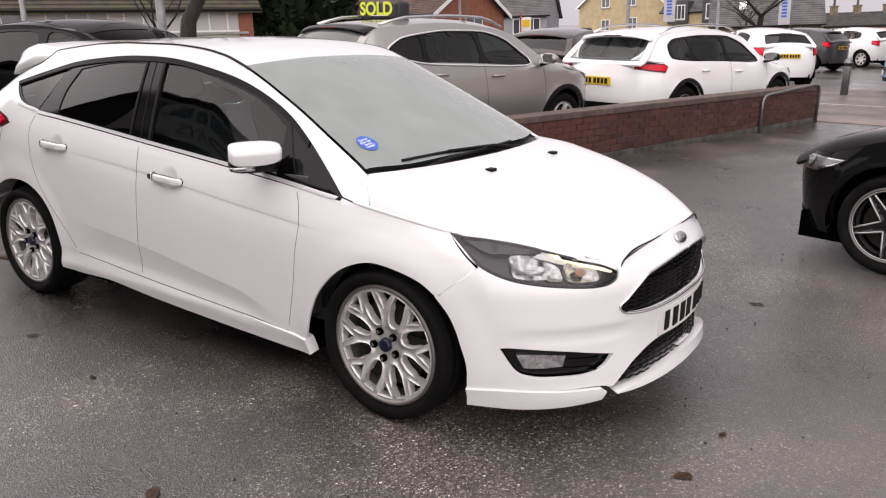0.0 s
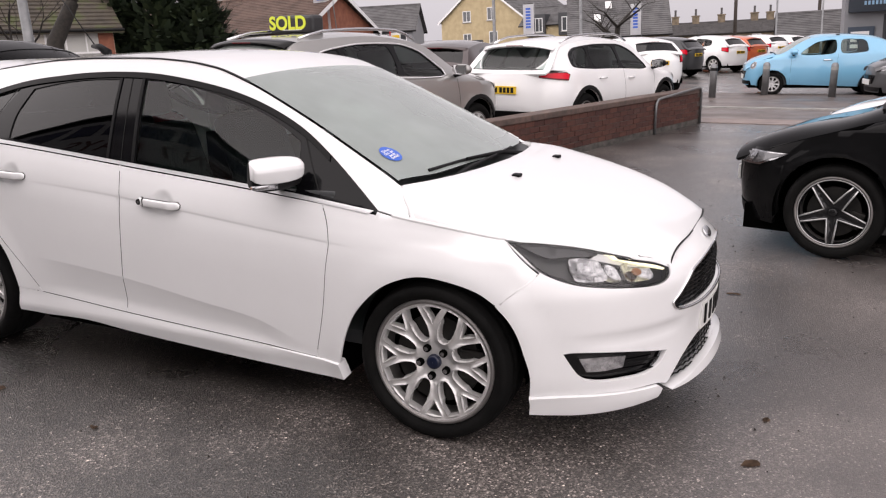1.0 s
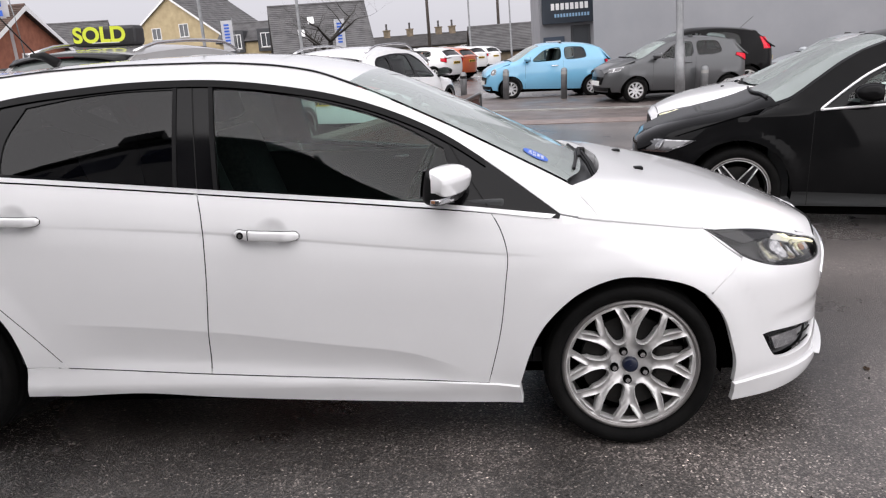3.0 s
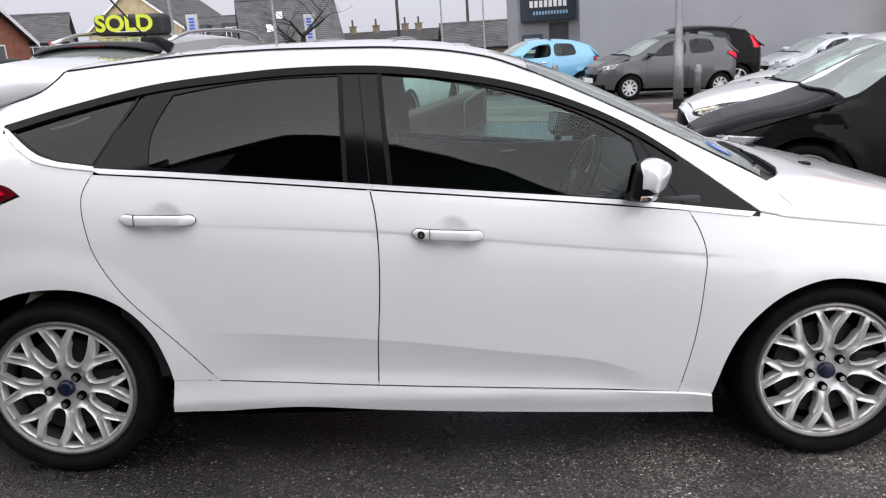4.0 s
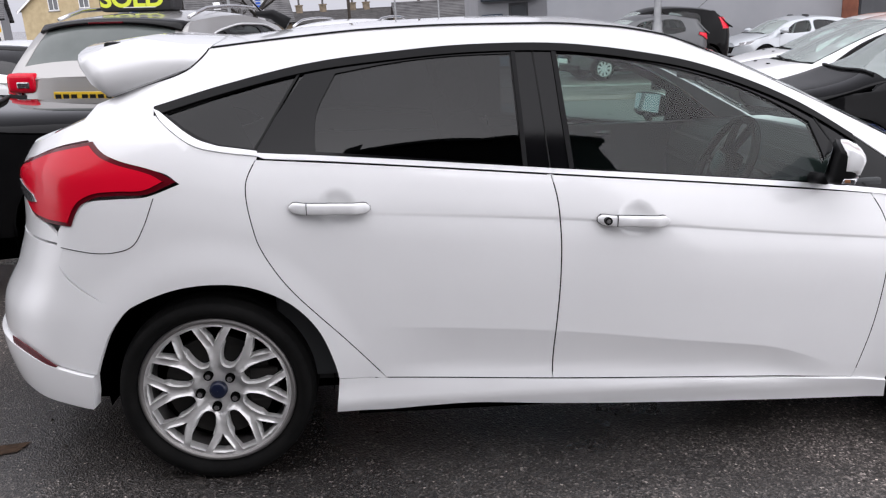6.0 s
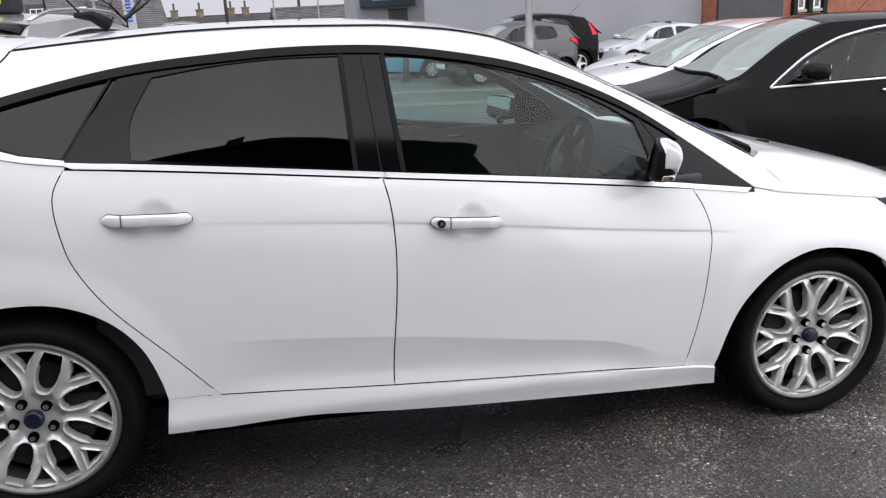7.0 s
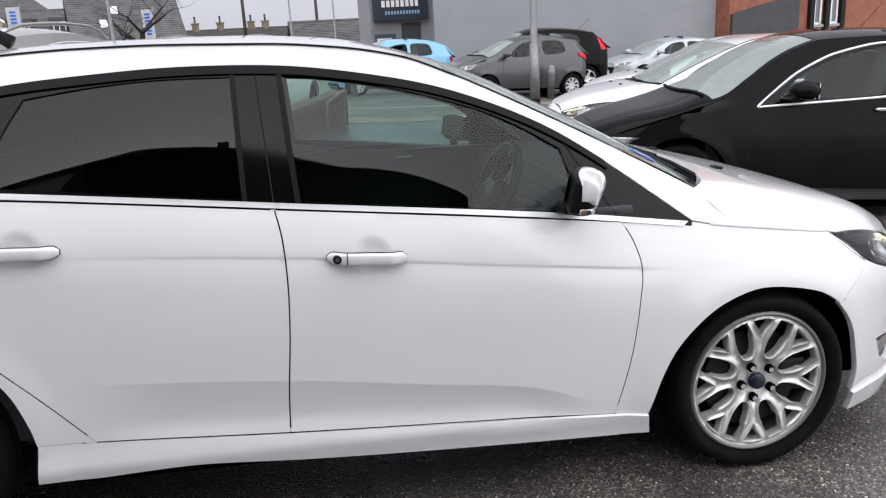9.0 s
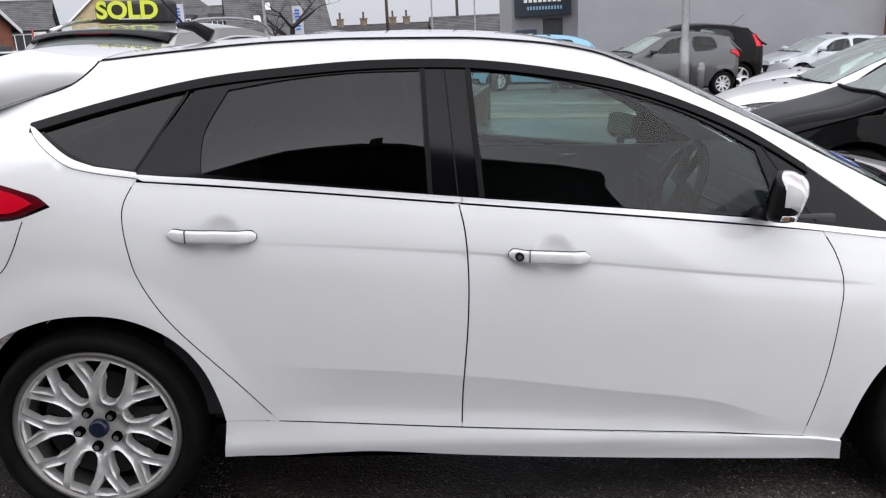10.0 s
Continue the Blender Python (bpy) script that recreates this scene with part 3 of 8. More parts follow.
# ---- the white hatchback ----
focus = empty("hatchback_car", "white five-door hatchback car parked on wet tarmac", "car", SITE.copy())
SILL = arc((-2.253, 0.3517), (-1.554, 0.309), (-0.5209, 0.258), (-0.4052, 0.249))
REAR_GAP = arc((-2.468, 1.065), (-2.501, 0.9974), (-2.504, 0.9462), (-2.489, 0.8569), (-2.471, 0.794), (-2.4, 0.677), (-2.223, 0.4826), (-2.101, 0.3428))
MID_GAP = arc((-1.558, 0.9795), (-1.542, 0.9062), (-1.533, 0.7792), (-1.536, 0.6303), (-1.55, 0.4345), (-1.554, 0.309))
FORE_GAP = arc((-0.4996, 0.8897), (-0.4631, 0.8217), (-0.4428, 0.7416), (-0.4509, 0.6404), (-0.4712, 0.4651), (-0.5179, 0.258))
BELT_LOW = lambda a, b: arc(*[(a + (b - a) * i / 6, belt(a + (b - a) * i / 6) - 0.006 - 0.006 * smooth((-0.3 - a - (b - a) * i / 6) / 0.5)) for i in range(7)], n=3)  # noqa: E731
DLO = arc((-0.2519, 0.8733), (-0.5169, 1.061), (-0.6904, 1.167), (-0.8837, 1.251), (-1.075, 1.31), (-1.263, 1.346), (-1.45, 1.37), (-1.591, 1.378), (-1.824, 1.376), (-2.011, 1.363), (-2.299, 1.331), (-2.577, 1.27), (-2.782, 1.213))
DLO_TAIL = arc((-2.782, 1.213), (-2.772, 1.19), (-2.66, 1.104), (-2.583, 1.082), (-2.468, 1.065))
FARCH = arc((0.2646, 0.5785), (0.1929, 0.6216), (0.0727, 0.6507), (-0.044, 0.6557), (-0.1434, 0.6266), (-0.2191, 0.5825), (-0.3159, 0.4813), (-0.3636, 0.3871), (-0.4052, 0.249))
RARCH = arc((-2.253, 0.3517), (-2.265, 0.4093), (-2.311, 0.5251), (-2.395, 0.6168), (-2.517, 0.6737), (-2.641, 0.6851), (-2.753, 0.6692), (-2.872, 0.6219), (-2.902, 0.5993))

GAP = 0.0022
# doors
along = [-2.34 + 0.02 * i for i in range(102)]
PRESS = [[(x, crease_z(x) + d) for x in along] for d in (0.008, 0.0, -0.006, -0.018, -0.04)] + [[(x, dent_top(x) + d) for x in along if -2.2 < x < -0.6] for d in (0.003, -0.004, -0.02)]
CUPS = [[(cx + 0.066 * k * math.cos(radians(a)), cz + 0.060 * k * math.sin(radians(a))) for a in range(0, 361, 15)] for cx, cz in HANDLE_CUPS for k in (1.03, 0.85, 0.7, 0.55)]
fd = sheet("front_door", outline(BELT_LOW(-1.575, -0.4996), FORE_GAP, SILL[7:13][::-1], MID_GAP[::-1]), side, WHITE, focus, 0.024, gap=GAP, mirror=True, lines=PRESS + CUPS)
rd = sheet("rear_door", outline(BELT_LOW(-2.476, -1.558), MID_GAP, SILL[1:7][::-1], REAR_GAP[::-1]), side, WHITE, focus, 0.024, gap=GAP, mirror=True, lines=PRESS + CUPS)
for sx in (1, -1):
    for run in (REAR_GAP, MID_GAP, FORE_GAP):
        part("door_joint", tube(bmesh.new(), [Vector((q.x, q.y * sx, q.z)) for q in [side(x, z) + Vector((0, 0.0022, 0)) for x, z in run[2:-1]]], 0.0026, 5), INK, focus)
# front wings
sheet("front_wing", outline(BELT_LOW(-0.5093, -0.256), [(-0.2519, 0.8693), (-0.1894, 0.8572)], arc((-0.1126, 0.8472), (0.0808, 0.8251), (0.2576, 0.8011)), arc((0.2576, 0.8011), (0.323, 0.7459), (0.395, 0.6938)), [(0.395, 0.6938), (0.2646, 0.5785)], FARCH, [(-0.5179, 0.258)], FORE_GAP[::-1]), side, WHITE, focus, 0.024, gap=GAP * 0.35, mirror=True, lines=PRESS[:5])
for sx in (1, -1):
    for run, r_, back_ in ((arc((-0.1894, 0.8572), (-0.1126, 0.8472), (0.0808, 0.8251), (0.2576, 0.8011)), 0.009, 0.006), (((0.385, 0.685), (0.33, 0.636), (0.272, 0.585)), 0.012, 0.011)):
        q = [side(x, z) for x, z in run]
        part("wing_flange", tube(bmesh.new(), [Vector((p.x, (p.y + back_) * sx, p.z + (0.001 if r_ < 0.01 else 0.0))) for p in q], r_, 8), WHITE, focus, smooth_faces=True)
# body side: windscreen pillar, roof rail, rear pillar and quarter panel
RAIL = [(x, rail_z(x) - 0.004) for x in [-0.19 - 2.44 * i / 40 for i in range(41)]]
LAMP_LOW = arc((-3.064, 0.8956), (-3.021, 0.9299), (-2.978, 0.9476), (-2.897, 0.9556), (-2.797, 0.9617), (-2.699, 0.9952))
LAMP_TOP = arc((-2.699, 0.9952), (-2.736, 1.024), (-2.797, 1.042), (-2.877, 1.06), (-2.935, 1.085), (-2.978, 1.124))
SPOIL_SEAM = arc((-2.978, 1.22), (-2.857, 1.263), (-2.699, 1.314), (-2.645, 1.361), (-2.631, 1.381))
sheet("body_side", outline(DLO, DLO_TAIL, REAR_GAP, SILL[:2][::-1], RARCH, arc((-2.902, 0.5993), (-3.047, 0.6847), (-3.102, 0.7435), (-3.107, 0.7945)), [(-3.107, 0.7945), (-3.093, 0.8514)], LAMP_LOW, LAMP_TOP, [(-2.978, 1.124), (-3.011, 1.175)], SPOIL_SEAM, RAIL[::-1], arc((-0.1946, 0.9555), (-0.1485, 0.8994), (-0.1126, 0.8502)), [(-0.1894, 0.8612)]), side, WHITE, focus, 0.026, gap=GAP * 0.5, mirror=True)
# fuel flap lines
flap = arc((-2.776, 0.9558), (-2.814, 0.8675), (-2.855, 0.8106), (-2.936, 0.7899), (-3.088, 0.8004))
for sgn in (-1,):
    bm = bmesh.new()
    tube(bm, [side(x, z) + Vector((0, 0.0007, 0)) for x, z in flap], 0.0018, 5)
    part("fuel_flap_joint", bm, TRIM_BLACK, focus)
# side skirts
sheet("side_skirt", outline(SILL, arc((-0.391, 0.176), (-0.5067, 0.175), (-1.186, 0.195), (-1.534, 0.213), (-1.815, 0.235), (-1.963, 0.232), (-2.112, 0.225), (-2.267, 0.232))), lambda x, z: side(x, z) + Vector((0, -0.012 * smooth((0.32 - z) / 0.06), 0)), WHITE, focus, 0.03, gap=GAP, lip=0.05, mirror=True)

for sx in (1, -1):
    run = [side(x, z) for x, z in SILL[1:-1]]
    part("sill_flange", tube(bmesh.new(), [Vector((q.x, (q.y + 0.016) * sx, q.z - 0.004)) for q in run], 0.013, 8), WHITE, focus, smooth_faces=True)
    part("door_joint", tube(bmesh.new(), [Vector((q.x, (q.y + 0.002) * sx, q.z)) for q in run], 0.0022, 5), INK, focus)

# glazing and its black surrounds
frame_loop = outline(DLO, DLO_TAIL, BELT_LOW(-2.476, -0.256))
G_FRONT = outline(arc((-1.48, 0.9977), (-1.499, 1.174), (-1.515, 1.348)), arc((-1.515, 1.348), (-1.397, 1.342), (-1.266, 1.321), (-1.081, 1.281), (-0.8959, 1.225), (-0.7734, 1.17), (-0.664, 1.108)), arc((-0.664, 1.108), (-0.6366, 1), (-0.6265, 0.9223)), [(-1.48, 0.9977)])
G_REAR = outline(arc((-1.648, 1.013), (-1.658, 1.183), (-1.666, 1.349)), arc((-1.666, 1.349), (-1.864, 1.345), (-2.043, 1.329), (-2.226, 1.3)), arc((-2.226, 1.3), (-2.285, 1.189), (-2.293, 1.12), (-2.29, 1.074)), [(-1.648, 1.013)])
G_QUARTER = outline(arc((-2.746, 1.198), (-2.602, 1.237), (-2.458, 1.274), (-2.322, 1.299)), [(-2.479, 1.089)], arc((-2.479, 1.089), (-2.583, 1.106), (-2.65, 1.134), (-2.746, 1.198)))
sheet("window_surround", frame_loop, side, GLOSS_BLACK, focus, 0.035, holes=[G_FRONT, G_REAR, G_QUARTER], lip=0.02, lift=-0.004, mirror=True)
sheet("front_window", shrink(G_FRONT, -0.006), side, GLASS, focus, 0.04, lip=0, lift=-0.009, mirror=True, label="clear side window")
sheet("rear_window", shrink(G_REAR, -0.006), side, PRIVACY, focus, 0.04, lip=0, lift=-0.009, mirror=True, label="dark tinted side window")
sheet("quarter_window", shrink(G_QUARTER, -0.006), side, PRIVACY, focus, 0.04, lip=0, lift=-0.009, mirror=True, label="dark tinted quarter window")
# bright strip along the waistline
strip = outline([(x, belt(x) + 0.006) for x in [-0.268 - 2.2 * i / 30 for i in range(31)]], [(-2.468, 1.079)], arc((-2.583, 1.097), (-2.652, 1.122), (-2.763, 1.199)), [(-2.782, 1.206), (-2.772, 1.193)], DLO_TAIL[7:], [(x, belt(x) - 0.009) for x in [-2.448 + 2.16 * i / 30 for i in range(31)]])
for run in ((-2.787, -1.542), (-1.556, -0.4915), (-0.4981, -0.26)):
    cut = [(min(max(x, run[0]), run[1]), z) for x, z in strip]
    cut = [(x, z) if run[0] < x < run[1] else (x, belt(x) + (0.006 if z > belt(x) - 0.001 else -0.009)) for x, z in cut]
    uniq = []
    for q in cut:
        if not uniq or math.dist(q, uniq[-1]) > 1e-4:
            uniq.append(q)
    sheet("waist_strip", uniq, side, BRIGHT_TRIM, focus, 0.03, lip=0.006, lift=0.004, mirror=True, label="bright chrome waistline strip")
# window pillar joints
for loop_ in ([(-1.597, 1.373), (-1.592, 1.373), (-1.556, 0.9874), (-1.56, 0.9874)], arc((-2.322, 1.322), (-2.369, 1.249), (-2.428, 1.153), (-2.474, 1.077)) + arc((-2.481, 1.077), (-2.436, 1.153), (-2.377, 1.249), (-2.329, 1.322)), arc((-0.4976, 0.8937), (-0.5808, 1.021), (-0.6518, 1.138)) + arc((-0.6569, 1.136), (-0.5859, 1.019), (-0.5026, 0.8937))):
    sheet("door_joint", loop_, side, INK, focus, 0.03, lip=0, lift=-0.0025, mirror=True)
for loop_ in (outline([(-1.517, 1.354), (-1.532, 1.354)], arc((-1.517, 1.174), (-1.498, 0.9957)), [(-1.483, 0.9957)], arc((-1.501, 1.174), (-1.517, 1.354))), outline([(-1.664, 1.353), (-1.65, 1.353)], [(-1.632, 1.007), (-1.646, 1.007)])):
    sheet("window_seal", loop_, side, TRIM_BLACK, focus, 0.03, lip=0.004, lift=0.001, mirror=True)
DLO_IN = [(x + 0.004, z - 0.024) for x, z in DLO[6:]]
sheet("drip_moulding", outline(DLO[6:], DLO_IN[::-1]), side, TRIM_BLACK, focus, 0.03, lip=0.004, lift=0.003, mirror=True)

# bonnet, roof, windscreen
cowl = lambda s: arc((-0.20, -0.705 * s), (-0.135, -0.635 * s), (-0.085, -0.51 * s), (-0.04, -0.28 * s), (-0.02, 0.0))  # noqa: E731
half = outline(cowl(1), [(0.02, 0), (0.812, 0)], arc((0.812, 0), (0.808, -0.25), (0.772, -0.44)), arc((0.772, -0.44), (0.66, -0.565), (0.52, -0.665), (0.38, -0.737), (0.26, -0.778)), arc((0.26, -0.778), (0.08, -0.792), (-0.105, -0.796)), [(-0.105, -0.796), (-0.192, -0.712)])
mirror_y = lambda lp: [(x, -y) for x, y in lp]  # noqa: E731
EDGE = lambda q: arc((0.26, 0.778 * q), (0.385, 0.742 * q), (0.525, 0.674 * q), (0.665, 0.576 * q), (0.786, 0.456 * q))  # noqa: E731
hood_loop = outline(cowl(1), cowl(-1)[::-1], arc((-0.20, 0.705), (-0.155, 0.755), (-0.105, 0.796)), arc((-0.105, 0.796), (0.08, 0.792), (0.26, 0.778)), EDGE(1), arc((0.786, 0.456), (0.813, 0.25), (0.819, 0), (0.813, -0.25), (0.786, -0.456)), EDGE(-1)[::-1], arc((0.26, -0.778), (0.08, -0.792), (-0.105, -0.796)), arc((-0.105, -0.796), (-0.155, -0.755), (-0.20, -0.705)))
sheet("bonnet", hood_loop, hood, WHITE, focus, 0.03, gap=GAP * 0.15, lip=0.05)
SCREEN_TOP = arc((-1.015, -0.592), (-1.0, -0.40), (-0.992, 0), (-1.0, 0.40), (-1.015, 0.592))
roof_loop = outline(SCREEN_TOP, [(x, rail_y(x) - 0.012) for x in [-1.015 - 1.61 * i / 20 for i in range(21)]], [(x, -rail_y(x) + 0.012) for x in [-2.625 + 1.61 * i / 20 for i in range(21)]])
sheet("roof", roof_loop, top, WHITE, focus, 0.05)
ditch = outline([(x, rail_y(x) - 0.010) for x in [-0.98 - 1.64 * i / 24 for i in range(25)]], [(x, rail_y(x) + 0.006) for x in [-2.62 + 1.64 * i / 24 for i in range(25)]])
sheet("roof_moulding", mirror_y(ditch), top, TRIM_BLACK, focus, 0.03, lip=0.004, lift=0.001, mirror=True)
screen_loop = outline(SCREEN_TOP[::-1], [(x, -rail_y(x) + 0.006) for x in [-1.01 + 0.795 * i / 16 for i in range(17)]], arc((-0.215, -0.69), (-0.15, -0.5), (-0.115, -0.25), (-0.10, 0), (-0.115, 0.25), (-0.15, 0.5), (-0.215, 0.69)), [(x, rail_y(x) - 0.006) for x in [-0.215 - 0.795 * i / 16 for i in range(17)]])
sheet("windscreen", screen_loop, top, SCREEN_GLASS, focus, 0.05, lip=0.0, lift=0.001)
band = shrink(finer(screen_loop, 0.03), 0.045)
sheet("windscreen_border", screen_loop, top, GLOSS_BLACK, focus, 0.05, holes=[[(x - 0.035 * smooth((x + 0.45) / 0.3), y) for x, y in band]], lip=0, lift=-0.004)
sheet("cowl", outline(arc((-0.26, -0.68), (-0.20, -0.5), (-0.16, -0.25), (-0.14, 0), (-0.16, 0.25), (-0.20, 0.5), (-0.26, 0.68)), arc((-0.12, 0.66), (0.0, 0.4), (0.05, 0.0), (0.0, -0.4), (-0.12, -0.66))), lambda x, y: Vector((x, y, 0.912 - 0.05 * (y / 0.7) ** 2)), TRIM_BLACK, focus, 0.05, lip=0)
for pts_w in (((-0.085, -0.52), (-0.085, -0.30), (-0.085, 0.0), (-0.105, 0.28)), ((-0.05, 0.24), (-0.09, 0.08), (-0.125, -0.25), (-0.165, -0.52))):
    run = [top(x, y) + Vector((0.006, 0, 0.016)) for x, y in pts_w]
    arm = part("wiper", tube(bmesh.new(), [run[0] + Vector((0.03, -0.01, -0.03))] + run[:3], [0.015, 0.012, 0.009, 0.006], 6), TRIM_BLACK, focus)
    part("wiper_blade", tube(bmesh.new(), [q + Vector((-0.012, 0, -0.006)) for q in run], 0.007, 5), TRIM_BLACK, arm)
for y in (-0.283, 0.283):
    bm = boxed(0.105, y - 0.022, hood(0.124, y).z - 0.004, 0.14, y + 0.022, hood(0.124, y).z + 0.010, 0.005)
    part("washer_jet", bm, TRIM_BLACK, focus)

for sx in (1, -1):
    run = [hood(x, y * sx) - Vector((0, 0.004 * sx, 0.010)) for x, y in arc((-0.20, 0.705), (-0.155, 0.755), (-0.105, 0.796))]
    part("pillar_flange", tube(bmesh.new(), run, 0.012, 8), WHITE, focus, smooth_faces=True)
run = [hood(x, y) + Vector((0.004, 0, 0.001)) for x, y in arc((0.786, 0.456), (0.813, 0.25), (0.819, 0), (0.813, -0.25), (0.786, -0.456))]
part("bonnet_joint", tube(bmesh.new(), run, 0.0032, 5), INK, focus)
# nose
both = lambda lp: lp + [(-a, z) for a, z in lp[::-1]]  # noqa: E731
HL_TOP = arc((74.9, 0.800), (67.3, 0.793), (60.0, 0.780), (51.5, 0.757), (43.0, 0.725), (34.8, 0.697), (31.0, 0.672))
HL_LOW = arc((31.0, 0.672), (32.0, 0.648), (34.7, 0.629), (38.7, 0.623), (48.0, 0.632), (55.2, 0.643), (61.4, 0.658), (66.0, 0.681), (68.6, 0.702), (72.4, 0.752), (74.9, 0.800))
GRILLE = both(arc((0, 0.668), (5.5, 0.667), (12, 0.660), (18, 0.648), (22, 0.636), (26.0, 0.606), (29.6, 0.562), (31.8, 0.538), (30.6, 0.515), (25, 0.499), (18, 0.495), (10, 0.500), (0, 0.505)))
FOG = outline(arc((63.6, 0.400), (61.4, 0.404), (46.7, 0.387), (32.0, 0.350)), arc((32.0, 0.350), (34.1, 0.314), (38.5, 0.285), (46.7, 0.279), (55.7, 0.285), (59.3, 0.307), (63.6, 0.400)))
LOW = both(arc((0, 0.362), (8, 0.360), (14.5, 0.354), (20, 0.335), (25.2, 0.295), (30.5, 0.235), (32.5, 0.212)) + arc((32.4, 0.210), (27.5, 0.222), (18.2, 0.245), (8, 0.262), (0, 0.265)))
top_edge = arc((31.0, 0.682), (26, 0.702), (18, 0.722), (9, 0.735), (0, 0.740))
bump_half = outline(top_edge[::-1], HL_LOW[:61], [(68.6, 0.699), (79.0, 0.580)], arc((79.0, 0.580), (75.2, 0.50), (72.6, 0.40), (71.2, 0.30), (71.6, 0.232)), arc((71.6, 0.232), (61.8, 0.236), (47, 0.230), (36.1, 0.226), (33.0, 0.214)))
low_lip = arc((33.0, 0.214), (28, 0.228), (18, 0.250), (8, 0.266), (0, 0.268))
bumper_loop = outline(bump_half, low_lip, [(-a, z) for a, z in low_lip[::-1]], [(-a, z) for a, z in bump_half[::-1]])
fog_l = [(-a, z) for a, z in FOG]


def bump(a, z):
    """The bumper, with a soft step below the lamps."""
    return front(a, z) + Vector((-0.010 * smooth((0.475 - z) / 0.04) * smooth((z - 0.40) / 0.05) * smooth((abs(a) - 22) / 10) * smooth((66 - abs(a)) / 14), 0, 0))




def round_sheet(name, loop, chart, mat, cell=0.03, holes=(), gap=0.0, **kw):
    """As sheet, for outlines whose first axis is in degrees round the nose or the tail."""
    k = 0.0125
    return sheet(name, [(a * k, z) for a, z in loop], lambda u, z: chart(u / k, z), mat, focus, cell, [[(a * k, z) for a, z in h] for h in holes], gap, **kw)


round_sheet("front_bumper", bumper_loop, bump, WHITE, 0.024, [GRILLE, FOG, fog_l, [(a * 0.995, z + (0.002 if z > 0.3 else 0.004)) for a, z in LOW]], GAP * 0.2, lip=0.02)
for name, lp in (("upper_grille", GRILLE), ("lower_grille", LOW)):
    round_sheet(name, lp, lambda a, z: front(a, z) * 1.0 + Vector((-0.03, 0, 0)), GLOSS_BLACK, 0.03, lip=0)
bm = bmesh.new()
for row in range(10):
    z = 0.505 + row * 0.017
    pts_ = [front(a, z + 0.006 * (k % 2)) + Vector((-0.018, 0, 0)) for k, a in enumerate([-31 + 1.55 * i for i in range(41)])]
    lim = [k for k, a in enumerate([-31 + 1.55 * i for i in range(41)]) if inside_many(np.array([a]), np.array([z]), GRILLE)[0]]
    if len(lim) > 2:
        tube(bm, pts_[lim[0] : lim[-1] + 1], 0.0035, 4)
part("grille_mesh", bm, TRIM_BLACK, focus)
bm = bmesh.new()
for row in range(8):
    z = 0.222 + row * 0.019
    alla = [-32 + 1.6 * i for i in range(41)]
    lim = [k for k, a in enumerate(alla) if inside_many(np.array([a]), np.array([z]), LOW)[0]]
    if len(lim) > 2:
        tube(bm, [front(alla[k], z + 0.006 * (k % 2)) + Vector((-0.018, 0, 0)) for k in range(lim[0], lim[-1] + 1)], 0.0035, 4)
part("lower_grille_mesh", bm, TRIM_BLACK, focus)
bm = bmesh.new()
gr = GRILLE + GRILLE[:1]
tube(bm, [front(a, z) + Vector((0.002, 0, 0)) for a, z in gr[::2] + gr[-1:]], 0.0055, 6, caps=False)
part("grille_surround", bm, CHROME, focus, "thin chrome grille surround", True)
for s in (1, -1):
    f_ = [(a * s, z) for a, z in FOG]
    round_sheet("fog_lamp_recess", f_, lambda a, z: front(a, z) - front(a, z).normalized() * 0.0 + Vector((-0.025, 0.02 * s, 0)), GLOSS_BLACK, 0.03, lip=0)
    lamp = [(a * s, z) for a, z in outline(arc((59.0, 0.374), (52, 0.372), (45.9, 0.364)), [(46.7, 0.322)], arc((46.7, 0.322), (52, 0.318), (57.1, 0.320)))]
    round_sheet("fog_lamp", lamp, lambda a, z: front(a, z) + Vector((-0.010, 0.008 * s, 0)), LAMP_CLEAR, 0.03, lip=0.02, label="clear front fog lamp")
    for zz in (0.300, 0.335, 0.368):
        bm = bmesh.new()
        tube(bm, [front(a * s, zz - 0.0008 * (46 - a)) + Vector((-0.012, 0.006 * s, 0)) for a in (34.5, 38, 42, 45)], 0.003, 4)
        part("fog_lamp_bar", bm, TRIM_BLACK, focus)
# front splitter
LIP = outline(arc((71.8, 0.228), (61.8, 0.232), (47, 0.226), (36.5, 0.222)), [(35.2, 0.205), (36.3, 0.170)], arc((36.3, 0.170), (48, 0.156), (61.6, 0.152), (71.7, 0.158)))
LIP_MID = both(arc((0, 0.256), (8, 0.252), (18, 0.236), (27, 0.215), (33.6, 0.196)) + arc((33.6, 0.192), (27, 0.194), (18, 0.202), (8, 0.210), (0, 0.213)))
for lp in (LIP, [(-a, z) for a, z in LIP]):
    round_sheet("front_skirt", lp, lambda a, z: front(a, z) * 1.0 + Vector((0.014 * math.cos(radians(a)), -0.014 * math.sin(radians(a)), 0)), WHITE, 0.024, lip=0.02)
round_sheet("front_splitter", LIP_MID, lambda a, z: front(a, z) + Vector((0.03 - 0.15 * (z - 0.2), 0, 0)), WHITE, 0.024, lip=0.08)
